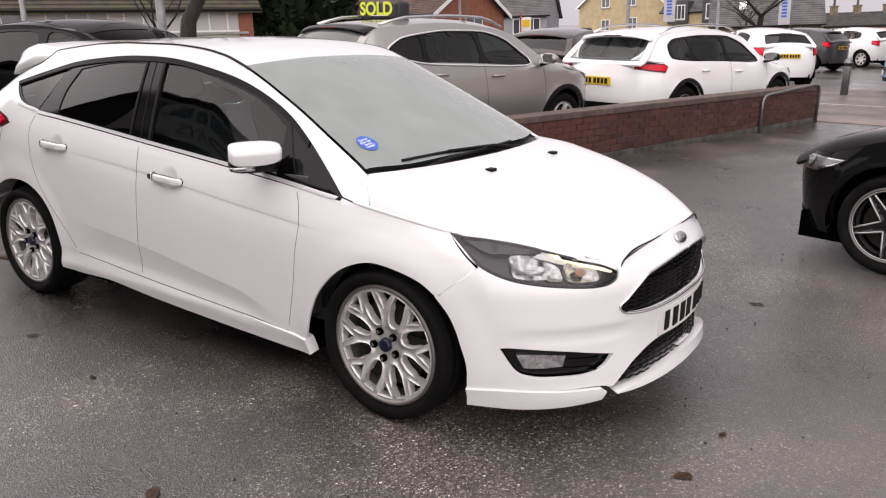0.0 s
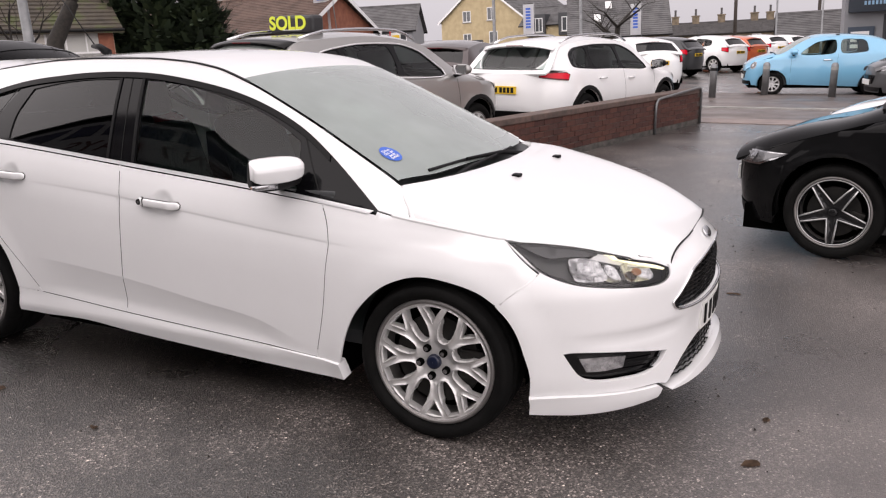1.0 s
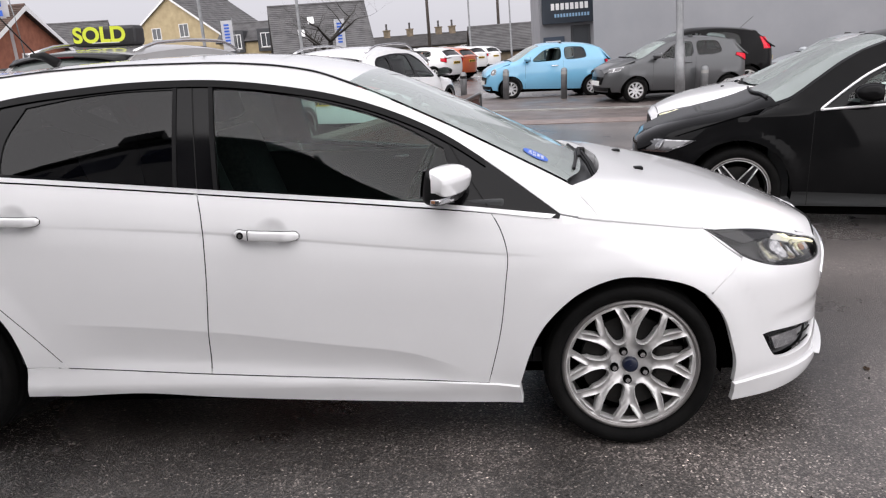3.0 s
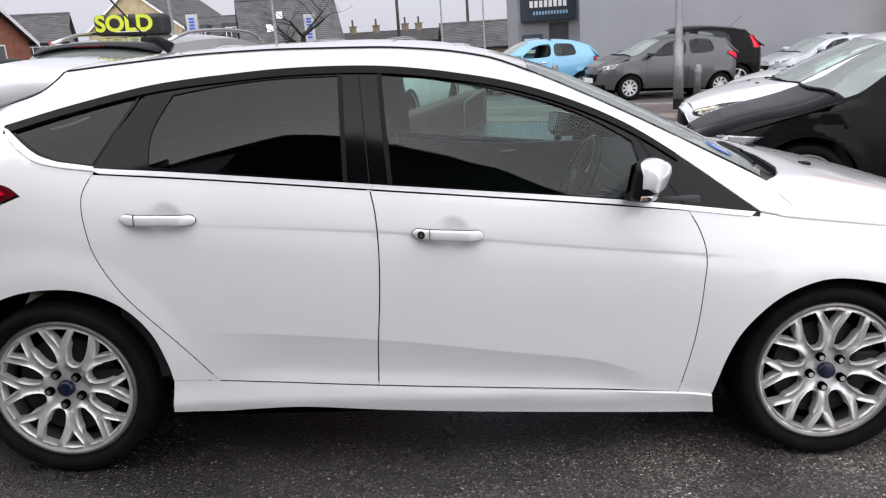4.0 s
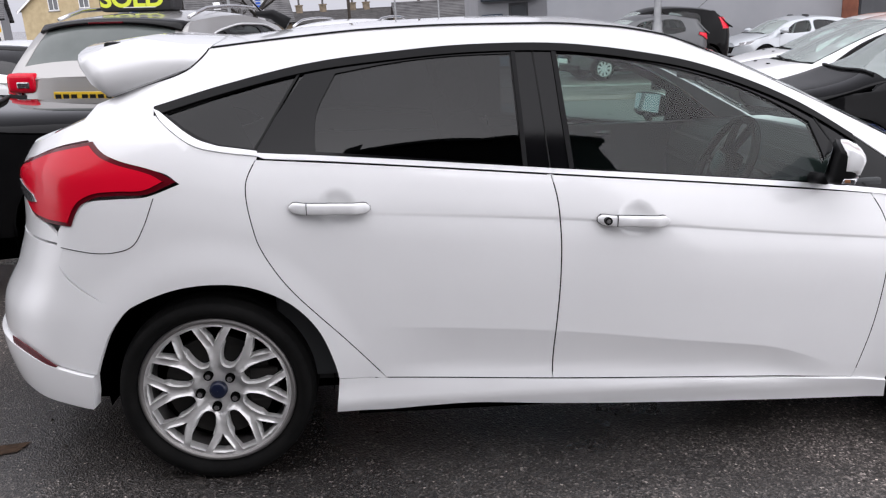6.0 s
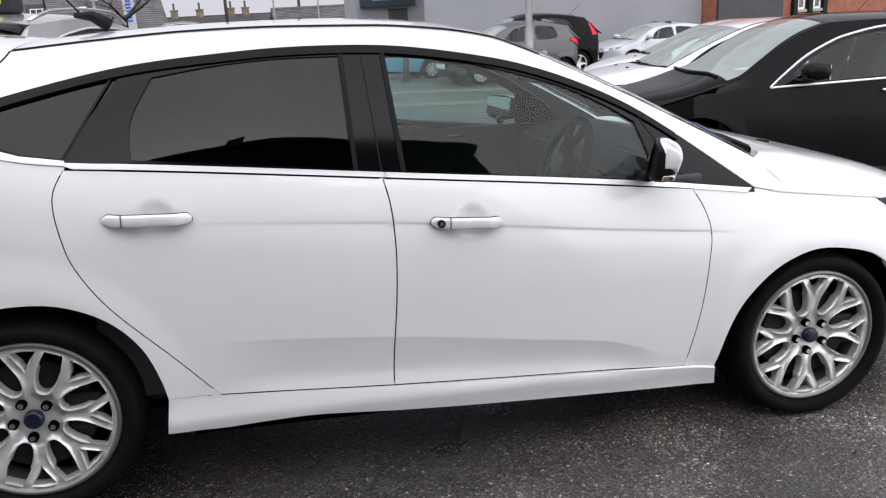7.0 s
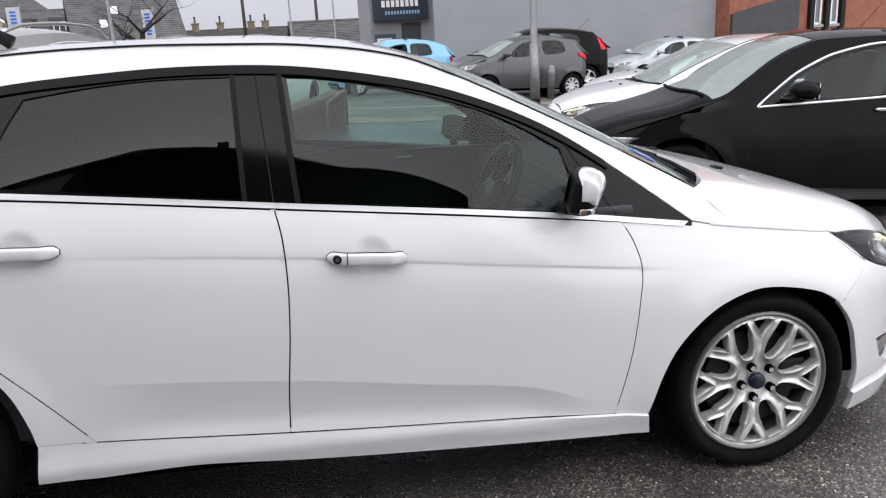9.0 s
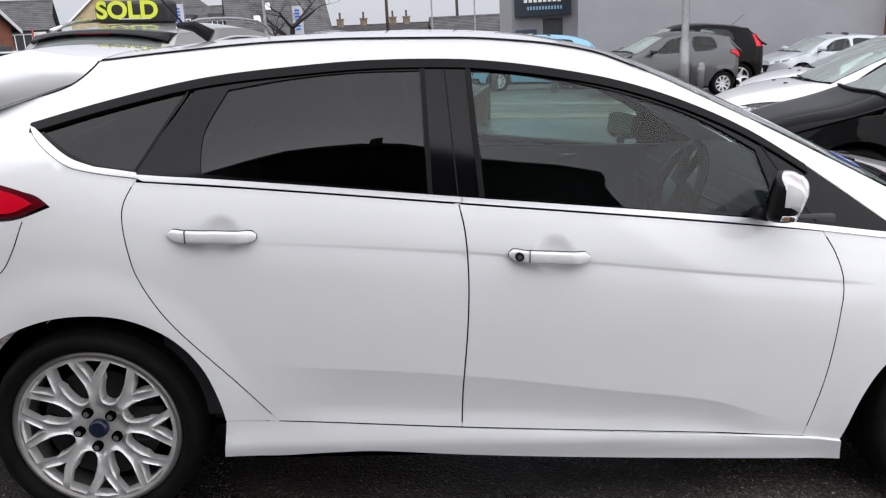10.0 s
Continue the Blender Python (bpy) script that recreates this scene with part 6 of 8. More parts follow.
# cream rendered house with a mossy roof
H5 = gable_house("cream_house", "cream rendered house with white window bands and mossy tiled roof", stand(-26.9, 13.9, 62.6, 0.0), 13.6, 7, 2.05, 4.9, RENDER_WHITE, TILE_MOSS, 0.35, "x", 20)
for x in (-5.4, -2.7, 0.2, 2.9, 5.4):
    add_window(H5, x, -0.01, 1.06, 2.2, 0.9, bars=3, curtain=x > -1)
for x in (-6.5, 6.5):
    part("brick_pier", boxed(x - 0.28, -0.06, -0.8, x + 0.28, 0.1, 2.0, 0.01), BRICK_FAR, H5)
# grey showroom wall, its charcoal front and the sign
B1 = empty("showroom_building", "grey rendered showroom with a navy sign over its door", "building", stand(4.75, 32.6, 0, 0.4) @ Matrix.Diagonal((0.72, 0.72, 0.72, 1)))
part("wall", boxed(-3.6, 0, -2.0, 6.0, 8, 6.4, 0.02), RENDER_GREY, B1)
part("door", boxed(-1.55, -0.05, -0.3, -0.65, 0.1, 2.4, 0.02), PANE, B1)
part("door_frame", boxed(-1.7, -0.03, -0.3, -0.5, 0.05, 2.55, 0.02), CHARCOAL, B1)
sgn = part("sign_board", boxed(-3.45, -0.5, 2.7, -0.05, -0.06, 5.1, 0.03), material("navy_sign_board", (0.02, 0.028, 0.04), 0.4), B1, "dark navy showroom sign with pale lettering bars")
PALE_BLUE = material("pale_blue_print", (0.25, 0.42, 0.60), 0.5)
for k in range(8):
    part("letter_bar", boxed(-2.9 + 0.29 * k, -0.53, 3.50, -2.70 + 0.29 * k, -0.50, 3.88), WHITE_INK, sgn)
for k in range(12):
    part("letter_bar", boxed(-2.7 + 0.18 * k, -0.53, 3.07, -2.59 + 0.18 * k, -0.50, 3.27), PALE_BLUE, sgn)
arc_bm = bmesh.new()
tube(arc_bm, [(-2.45 + 0.135 * k, -0.51, 4.10 + 0.30 * math.sin(math.pi * k / 10)) for k in range(11)], 0.035, 6)
part("logo_curve", arc_bm, WHITE_INK, sgn)
part("notice_board", boxed(-3.4, -0.10, 0.6, -2.1, -0.03, 1.95, 0.01), material("notice_board_blue", (0.05, 0.07, 0.10), 0.4), B1)
for k in range(3):
    part("letter_bar", boxed(-3.25, -0.11, 1.5 - 0.34 * k, -2.35, -0.10, 1.70 - 0.34 * k), WHITE_INK, B1)
B1b = gable_house("stone_outbuilding", "low stone outbuilding with a slate roof", stand(1.7, 52.0, 4, -0.1), 5.4, 6, 1.3, 2.9, STONE_DARK, SLATE, 0.2, "x")
# plain grey building beside it, its long wall behind the parked cars
B4 = empty("grey_building", "tall plain grey painted building behind the parked cars", "building", stand(3.0, 21.5, 5.7, 0.0))


def leaning_block(plan, z0, z1):
    """A prism over a four-cornered plan."""
    bm = bmesh.new()
    a, b = [[bm.verts.new((x, y, z)) for x, y in plan] for z in (z0, z1)]
    for k in range(4):
        bm.faces.new((a[k], a[(k + 1) % 4], b[(k + 1) % 4], b[k]))
    bm.faces.new(a[::-1])
    bm.faces.new(b)
    bmesh.ops.recalc_face_normals(bm, faces=bm.faces)
    return bm


part("wall", leaning_block([(0, 0), (10.0, 0), (10.0, 6), (3.0, 6)], -0.8, 9.5), RENDER_GREY, B4)
part("parapet", leaning_block([(-0.08, -0.06), (10.0, -0.06), (10.0, 6.05), (2.95, 6.05)], 9.5, 9.65), CONCRETE, B4)
# red brick building beyond the row
B2 = empty("brick_building", "red brick building with white windows and dark pilasters", "building", stand(12.2, 21.7, 13, 0.0))
part("wall", boxed(0.95, 0, -0.8, 32, 0.9, 8.0, 0.02), BRICK_FAR, B2)
bm = bmesh.new()
a_, b_ = [[bm.verts.new((x, y, z)) for x, z in ((1.0, -0.5), (4.0, -0.5), (4.0, 2.7), (1.0, 2.1))] for y in (-0.12, -0.01)]
for k in range(4):
    bm.faces.new((a_[k], a_[(k + 1) % 4], b_[(k + 1) % 4], b_[k]))
bm.faces.new(a_[::-1])
bmesh.ops.recalc_face_normals(bm, faces=bm.faces)
part("dark_hoarding", bm, CHARCOAL, B2)
for x in (4.6, 5.35, 6.1):
    part("pilaster", boxed(x - 0.10, -0.15, -0.5, x + 0.10, 0.02, 7.6, 0.01), INK, B2)
for x, w in ((4.95, 0.36), (5.75, 0.36), (10.8, 2.3), (19.0, 1.25)):
    add_window(B2, x, -0.02, 1.5 if w > 1 else 1.6, w, 1.5, bars=2 if w > 1 else 1, curtain=w > 1)
part("pale_panel", boxed(14.2, -0.05, -0.5, 16.6, 0.02, 6.0, 0.01), RENDER_WHITE, B2)

# shop building behind the camera, seen in the windows
B3 = empty("retail_building", "long dark retail building with a white sign board", "building", stand(-2.0, -9.0, 0, -0.2))
CLADDING = vary(material("dark_metal_cladding", (0.02, 0.021, 0.024), 0.7, 0.0, 0.0, 0.2), 1.0, [(0.3, (0.012, 0.013, 0.015)), (0.7, (0.020, 0.021, 0.024))])
gable = [(-34, -0.8), (4.45, -0.8), (4.3, 7.2), (2.2, 7.2), (0.8, 7.9), (-0.5, 8.4), (-1.4, 8.8), (-34, 9.0)]
for nm, out, y0, y1, mt in (("wall", gable, -9.0, 0.0, CLADDING), ("roof_edge", [(4.5, 7.1), (4.5, 7.3), (2.24, 7.3), (0.83, 8.02), (-0.48, 8.52), (-1.38, 8.93), (-34.2, 9.13), (-34.2, 9.0), (-1.4, 8.8), (-0.5, 8.4), (0.8, 7.9), (2.2, 7.2), (4.4, 7.2)], -9.1, 0.12, CHARCOAL)):
    bm = bmesh.new()
    a_, b_ = [[bm.verts.new((x, y, z)) for x, z in out] for y in (y0, y1)]
    for k in range(len(out)):
        k2 = (k + 1) % len(out)
        bm.faces.new((a_[k], a_[k2], b_[k2], b_[k]))
    bm.faces.new(a_[::-1])
    bm.faces.new(b_)
    bmesh.ops.recalc_face_normals(bm, faces=bm.faces)
    part(nm, bm, mt, B3)
part("vent_stack", boxed(0.1, -0.6, 8.2, 0.35, -0.3, 8.9, 0.02), CHARCOAL, B3)
sb = part("sign_board", boxed(-12.5, 0.0, 6.1, -2.1, 0.12, 8.5, 0.02), material("white_sign_board", (0.42, 0.42, 0.43), 0.6), B3, "white retail sign with blue and red lettering")
SIGN_BLUE = material("sign_blue", (0.004, 0.012, 0.06), 0.5)
for k in range(8):
    part("letter_bar", boxed(-11.9 + 1.2 * k, 0.12, 7.5, -11.05 + 1.2 * k, 0.14, 8.25), SIGN_BLUE, sb)
writing("sign_letters", "OPEN 7 DAYS", 0.95, material("sign_red", (0.08, 0.010, 0.010), 0.5), pose(-7.2, 0.13, 6.75, 90, 0, 180), sb, 0.01)
for x in (-18, -24, -0.9, 1.5, 2.9):
    add_window(B3, x, 0.02, 4.6, 0.9, 0.7, 180)
part("floodlight", boxed(-4.3, -0.2, 8.9, -3.3, 0.3, 9.3, 0.03), CHARCOAL, B3)

# feather flags
def feather_flag(x, y, z0, h, lean=0.0, wide=0.62):
    f = empty("feather_flag", "white feather flag with blue lettering bars", "flag", stand(x, y, 8, 0), "feather flags")
    part("pole", tube(bmesh.new(), [(0, 0, -0.2), (lean * 0.5, 0, z0 + h * 0.6), (lean, 0, z0 + h + 0.2)], 0.03, 8), STEEL, f, smooth_faces=True)
    bm = bmesh.new()
    vs = []
    for i in range(9):
        z = z0 + h * i / 8
        vs.append([bm.verts.new((lean * 0.8 - 0.05 - wdt, 0.03 * math.sin(i * 1.3 + wdt * 4), z)) for wdt in (0.0, wide * 0.5, wide)])
    for a, b in zip(vs, vs[1:]):
        for k in range(2):
            bm.faces.new((a[k], a[k + 1], b[k + 1], b[k]))
    bmesh.ops.solidify(bm, geom=bm.faces[:], thickness=0.01)
    cl = part("cloth", bm, material("white_flag_cloth", (0.68, 0.68, 0.70), 0.8) if "white_flag_cloth" not in bpy.data.materials else bpy.data.materials["white_flag_cloth"], f)
    for i in range(7):
        part("letter_bar", boxed(lean * 0.8 - 0.05 - wide * 0.75, -0.06, z0 + h * (0.22 + 0.1 * i), lean * 0.8 - 0.05 - wide * 0.3, -0.045, z0 + h * (0.28 + 0.1 * i)), BLUE_INK, f)


feather_flag(-21.6, 33.0, 1.0, 4.2, -0.5, 0.9)
feather_flag(-22.6, 68.5, 1.8, 2.7, -0.1, 1.0)
feather_flag(-10.6, 57.0, 1.6, 2.2, 0.0, 0.75)
# red bus stop sign post
bs_ = empty("street_sign", "red post with a small yellow and white sign", "sign", stand(-21.8, 38.9, 5, -0.6))
part("post", tube(bmesh.new(), [(0, 0, -0.5), (0, 0, 2.7)], 0.05, 8), RED_PAINT, bs_)
part("sign_panel", boxed(0.05, -0.03, 1.45, 0.65, 0.03, 2.5, 0.01), PLATE_W, bs_)
part("sign_panel", boxed(0.10, -0.04, 1.95, 0.60, -0.03, 2.35, 0.0), PLATE_Y, bs_)


# ---- trees ----
BARK = vary(material("dark_wet_bark", (0.035, 0.028, 0.022), 0.85), 14, [(0.3, (0.010, 0.008, 0.007)), (0.7, (0.028, 0.023, 0.018))], 0.6, 60)


def bare_tree(x, y, h, seed, label, trunk_r=0.22, z=0.0, forks=4, spread=0.8, depth=5):
    rnd = random.Random(seed)
    t = empty("tree", label, "tree", stand(x, y, rnd.uniform(0, 360), z), "bare trees")
    trunk, twigs = bmesh.new(), bmesh.new()

    def grow(p, d, length, r, level):
        pts, rs = [p], [r]
        for i in range(3):
            d = (d + Vector((rnd.gauss(0, 0.16), rnd.gauss(0, 0.16), rnd.gauss(0.03, 0.10)))).normalized()
            p = p + d * length / 3
            pts.append(p)
            rs.append(r * (1 - 0.16 * (i + 1)))
        tube(trunk if level < 2 else twigs, pts, rs, 8 if level < 2 else 4, caps=False)
        if level < depth:
            n = forks if level == 0 else rnd.choice((2, 3, 3))
            for k in range(n):
                a = rnd.uniform(0, 2 * math.pi) if level else 2 * math.pi * k / n + rnd.uniform(-0.4, 0.4)
                side_ = Vector((math.cos(a), math.sin(a), rnd.uniform(-0.1, 0.5)))
                nd = (d * rnd.uniform(0.5, 1.0) + side_ * spread * rnd.uniform(0.6, 1.1)).normalized()
                grow(pts[rnd.choice((2, 3, 3))], nd, length * rnd.uniform(0.62, 0.82), rs[-1] * 0.66, level + 1)

    grow(Vector((0, 0, -0.3)), Vector((0, 0, 1)), h * 0.36, trunk_r, 0)
    part("trunk", trunk, BARK, t, smooth_faces=True)
    tagged(part("branch_mass", twigs, BARK, t), kind="stuff")
    return t


bare_tree(-9.2, 43.0, 6.6, 3, "bare spreading winter tree in front of the chapel", 0.26, 0.0, 6, 1.5, 6)
bare_tree(-11.0, 46.0, 4.0, 12, "low bare tree behind the parked cars", 0.12, 0.6, 5, 1.0, 5)
bare_tree(-34.0, 42.0, 8.0, 8, "bare tree behind the bungalow", 0.22, 0.5, 4, 0.7, 5)
bare_tree(-39.0, 45.0, 8.5, 9, "bare tree behind the bungalow", 0.22, 0.5, 4, 0.7, 5)
bare_tree(-44.0, 44.0, 8.0, 21, "bare tree behind the bungalow", 0.22, 0.5, 4, 0.7, 5)
bare_tree(-13.5, 8.6, 8.0, 5, "dark leafless street tree by the cream house", 0.26, 0.0, 4, 0.6, 4)
bare_tree(-16.4, 9.6, 4.5, 15, "small bare tree by the cream house", 0.10, 0.0, 5, 0.9, 4)
bare_tree(-24.5, 26.0, 5.5, 31, "bare shrub beside the conifer", 0.12, 0.3, 5, 0.8, 5)

LEAF = material("conifer_needles", (0.022, 0.035, 0.016), 0.8)


def build_leaf(m):
    n, l, b = nodes_of(m)
    ge = n.new("ShaderNodeNewGeometry")
    l.new(ramp(m, ge.outputs["Random Per Island"], [(0.0, (0.010, 0.018, 0.008)), (0.6, (0.025, 0.042, 0.017)), (1.0, (0.05, 0.07, 0.028))]), b.inputs["Base Color"])


build_leaf(LEAF)


def conifer(x, y, h, r, seed, z):
    rnd = random.Random(seed)
    t = empty("conifer_tree", "dense dark green conifer", "tree", stand(x, y, 0, z), "conifers")
    part("trunk", tube(bmesh.new(), [(0, 0, -0.5), (0, 0, h * 0.9)], [0.2, 0.05], 8), BARK, t)
    bm = bmesh.new()
    for i in range(2600):
        u = rnd.random() ** 0.7
        zz = h * (1 - u) + 0.05
        rr = r * (0.25 + 0.75 * min(1, u * 1.5)) * (0.55 + 0.45 * rnd.random()) * (1 + 0.18 * math.sin(u * 31 + seed))
        a = rnd.uniform(0, 2 * math.pi)
        c = Vector((rr * math.cos(a), rr * math.sin(a), zz))
        o = Vector((math.cos(a), math.sin(a), rnd.uniform(-0.3, 0.6))).normalized()
        s1 = o.cross(Vector((0, 0, 1))).normalized() * rnd.uniform(0.10, 0.2)
        ln = rnd.uniform(0.25, 0.5)
        up = Vector((rnd.uniform(-.2, .2), rnd.uniform(-.2, .2), rnd.uniform(-0.1, 0.3)))
        v = [bm.verts.new(c - s1), bm.verts.new(c + s1), bm.verts.new(c + o * ln + up + s1 * 0.3), bm.verts.new(c + o * ln + up - s1 * 0.3)]
        bm.faces.new(v)
    part("crown", bm, LEAF, t)


conifer(-23.6, 22.2, 4.6, 1.5, 1, 0.0)
conifer(-22.0, 23.0, 4.0, 1.3, 2, 0.0)
conifer(-25.0, 21.4, 4.0, 1.2, 4, 0.0)


# ---- the other cars: one builder, with each model's own outline ----
def make_car(name, label, body_paint, m, s, group=""):
    """A parked car. s: wb wheelbase, fo and ro overhangs, hw half width, top centre line from nose to tail, belt line, windows,
    cowl, head and back window stations, lamps round nose and tail in degrees and height."""
    car = empty(name, label, "car", m, group)
    wb, fo, ro, hw = s["wb"], s["fo"], s["ro"], s["hw"]
    R, sill = s.get("tyre", 0.315), s.get("sill", 0.20)
    ctop = curve_fn(*sorted(s["top"]))
    cbelt = curve_fn(*sorted(s["belt"]))
    cowl_x, head_x, rtop, rbot = s["cowl"], s["head"], s["rtop"], s["rbot"]
    roofw = s.get("roofw", 0.70) * hw
    slope = [(head_x + (cowl_x - 0.22 - head_x) * k, ctop(head_x + (cowl_x - 0.22 - head_x) * k + 0.15 * k) - 0.055 + 0.015 * k) for k in (0.25, 0.5, 0.75, 1.0)]
    ez = curve_fn((rbot - 0.2, ctop(rbot - 0.2) - 0.05), (rbot, cbelt(rbot) + 0.02), (rtop, ctop(rtop) - 0.05), ((rtop + head_x) / 2, ctop((rtop + head_x) / 2) - 0.055), (head_x - 0.02, ctop(head_x) - 0.055), *slope, (cowl_x, ctop(cowl_x) - 0.075), (fo * 0.5, ctop(fo * 0.5) - 0.10), (fo, ctop(fo) - 0.06))
    ey = curve_fn((-wb - ro, 0.70 * hw), (rbot, 0.80 * hw), (rtop, roofw), (head_x, roofw), (cowl_x - 0.15, 0.85 * hw), (cowl_x + 0.1, 0.87 * hw), (fo * 0.6, 0.80 * hw), (fo, 0.6 * hw))
    H = max(z for _, z in s["top"])
    z_mid = 0.62 * cbelt(-wb / 2)
    tail_n = s.get("tail_n", 3.6)
    nose = curve_fn((sill, fo * 0.95), (0.45, fo), (0.62, fo), (ctop(fo * 0.94) - 0.02, fo * 0.95), (ctop(fo * 0.6), fo * 0.72))
    tail = curve_fn((sill, ro * 0.92), (0.50, ro), (0.72, ro), (cbelt(-wb - ro * 0.5), ro * 0.95), (H - 0.1, ro * s.get("tailtop", 0.62)))

    def open_w(x, z):
        zb = cbelt(x)
        if z <= zb:
            d = (z - z_mid)
            y = hw * (1 - (0.10 if d > 0 else 0.16) * (d / 0.5) ** 2)
            for cx in (0, -wb):
                r = math.hypot(x - cx, z - R)
                y += 0.012 * smooth((R + 0.16 - r) / 0.08)
            return y
        zt = max(ez(x), zb + 0.02)
        d = zb - z_mid
        y0 = hw * (1 - 0.10 * (d / 0.5) ** 2)
        return y0 + (ey(x) - y0) * min(1.1, (z - zb) / (zt - zb))

    def sd(x, z):
        y = open_w(x, z)
        if x > 0:
            k = x / nose(z)
            y *= max(1e-6, 1 - k**3.0) ** (1 / 2.2) if k < 1 else 0
        if x < -wb:
            k = (-wb - x) / tail(z)
            y *= max(1e-6, 1 - k**tail_n) ** (1 / 2.4) if k < 1 else 0
        return Vector((x, -y, z))

    def fr(a, z):
        c, q = math.cos(a / 0.8), math.sin(a / 0.8)
        x = nose(z) * abs(c) ** (2 / 3.0)
        return Vector((x, -math.copysign(open_w(x, z) * abs(q) ** (2 / 2.2), q), z))

    def bk(a, z):
        c, q = math.cos(a / 0.8), math.sin(a / 0.8)
        x = -wb - tail(z) * abs(c) ** (2 / tail_n)
        return Vector((x, -math.copysign(open_w(x, z) * abs(q) ** (2 / 2.4), q), z))

    def tp(x, y):
        t = min(1.1, abs(y) / ey(x))
        p = 2.4 + 3.6 * smooth((x - cowl_x + 0.25) / 0.3)
        return Vector((x, y, ez(x) + (ctop(x) - ez(x)) * (1 - t**p)))

    core = (-wb / 2, 0.5)
    A = 0.8 * math.pi / 2
    gap = R + 0.055
    xf, xr = max(fo * 0.42, gap + 0.05), -wb - max(ro * 0.42, gap + 0.05)
    af, ar = 0.8 * math.acos(min(1, (xf / nose(0.5))) ** 1.5), 0.8 * math.acos(min(1, ((-wb - xr) / tail(0.5))) ** (tail_n / 2))
    cell = s.get("cell", 0.10)
    archp = lambda cx: [(cx + gap * math.cos(radians(t)), R + gap * math.sin(radians(t))) for t in range(-10, 191, 12)]  # noqa: E731
    clad = s.get("clad", False)
    fa, ra = archp(0), archp(-wb)
    top_f = [(x, min(cbelt(x), ez(x)) if x > cowl_x - 0.1 else cbelt(x)) for x in np.linspace(xf, xr, 26)]
    low = outline([(xr, sill + 0.05)], ra[::-1], fa[::-1], [(xf, sill + 0.05)], top_f)
    low = [(x, max(z, sill)) for x, z in low]
    kw = dict(core=core, cell=cell, lip=0.03)
    sheet("body_side", low, sd, body_paint, car, mirror=True, label="", **kw)
    # nose and tail
    zn = ctop(fo * 0.93) - 0.01
    nl = outline([(-af, sill + 0.05), (af, sill + 0.05)], [(af, min(cbelt(xf), ez(xf)))], [(af * k, zn + (min(cbelt(xf), ez(xf)) - zn) * k**2) for k in np.linspace(1, -1, 17)])
    sheet("front_bumper", nl, fr, body_paint, car, **kw)
    xe = -wb - ro * 0.93
    zt_ = ctop(xe) - 0.012
    tl = outline([(-ar, sill + 0.08), (ar, sill + 0.08)], [(ar, cbelt(xr))], [(ar * k, zt_ + (cbelt(xr) - zt_) * k**2) for k in np.linspace(1, -1, 17)])
    sheet("tailgate", tl, bk, body_paint, car, **kw)
    # upper side with its windows
    up_top = [(x, ez(x) - 0.003) for x in np.linspace(cowl_x - 0.06, rbot + 0.02, 40)]
    up = outline(up_top, [(xr, cbelt(xr))], [(x, cbelt(x)) for x in np.linspace(xr + 0.02, cowl_x, 30)])
    wins = [rounded(w_) for w_ in s["windows"]]
    hull = rounded(s["dlo"]) if s.get("dlo") else None
    sheet("window_frame", up, sd, s.get("pillar", body_paint), car, mirror=True, holes=[hull] if hull else wins, **kw)
    allx = [q[0] for w_ in wins for q in w_]
    x0, x1 = max(allx), min(allx)
    tint = s.get("tint", [CAB_GLASS] * len(wins))
    if hull:
        sheet("window_surround", shrink(hull, -0.008), sd, GLOSS_BLACK, car, mirror=True, core=core, cell=cell, holes=wins, lip=0.012, lift=-0.002)
    for w_, g in zip(wins, tint):
        sheet("window", shrink(w_, -0.008), sd, g, car, mirror=True, core=core, cell=cell, lip=0, lift=-0.010)
    if s.get("chrome"):
        for sg in (1, -1):
            bm = bmesh.new()
            lp = (hull or wins[0])
            lp = finer(lp + lp[:1], 0.08)
            tube(bm, [Vector((q.x, q.y * sg, q.z)) for q in [sd(x, z) + Vector((0, -0.006, 0)) for x, z in lp]], 0.010, 5, caps=False)
            part("window_trim", bm, BRIGHT_TRIM, car, "bright chrome window trim", True)
    # bonnet, roof, glass
    lx = lambda a_, b_, k_, sg: [(x, sg * (ey(x) - k_)) for x in np.linspace(a_, b_, 12)]  # noqa: E731
    rect = lambda a_, b_, k_=0.0, bow0=0.0, bow1=0.0: outline([(a_ + bow0 * (1 - k * k), ey(a_) * k * (1 - k_ / hw)) for k in np.linspace(-1, 1, 9)], lx(a_, b_, k_, 1), [(b_ + bow1 * (1 - k * k), ey(b_) * k * (1 - k_ / hw)) for k in np.linspace(1, -1, 9)], lx(b_, a_, k_, -1))  # noqa: E731
    sheet("bonnet", rect(fo * 0.945, cowl_x - 0.12, 0, 0.0, 0.12), tp, body_paint, car, **kw)
    screen_edge = rect(cowl_x - 0.10, head_x, 0.0, 0.10, 0.02)
    screen_hole = shrink(finer(screen_edge, 0.05), 0.045)
    sheet("windscreen_frame", screen_edge, tp, body_paint, car, holes=[screen_hole], **kw)
    sheet("windscreen", shrink(screen_hole, -0.006), tp, s.get("screen", SCREEN_GLASS), car, core=core, cell=cell, lip=0, lift=-0.005)
    sheet("windscreen_border", screen_hole, tp, GLOSS_BLACK, car, core=core, cell=cell, holes=[shrink(screen_hole, 0.035)], lip=0, lift=-0.010)
    for y0, y1 in ((0.10, -0.52), (0.62, 0.04)):
        run = [tp(cowl_x - 0.03 - 0.10 * (y / hw) ** 2, y) + Vector((0, 0, 0.012)) for y in np.linspace(y0, y1, 6)]
        part("wiper", tube(bmesh.new(), run, 0.011, 5), TRIM_BLACK, car)
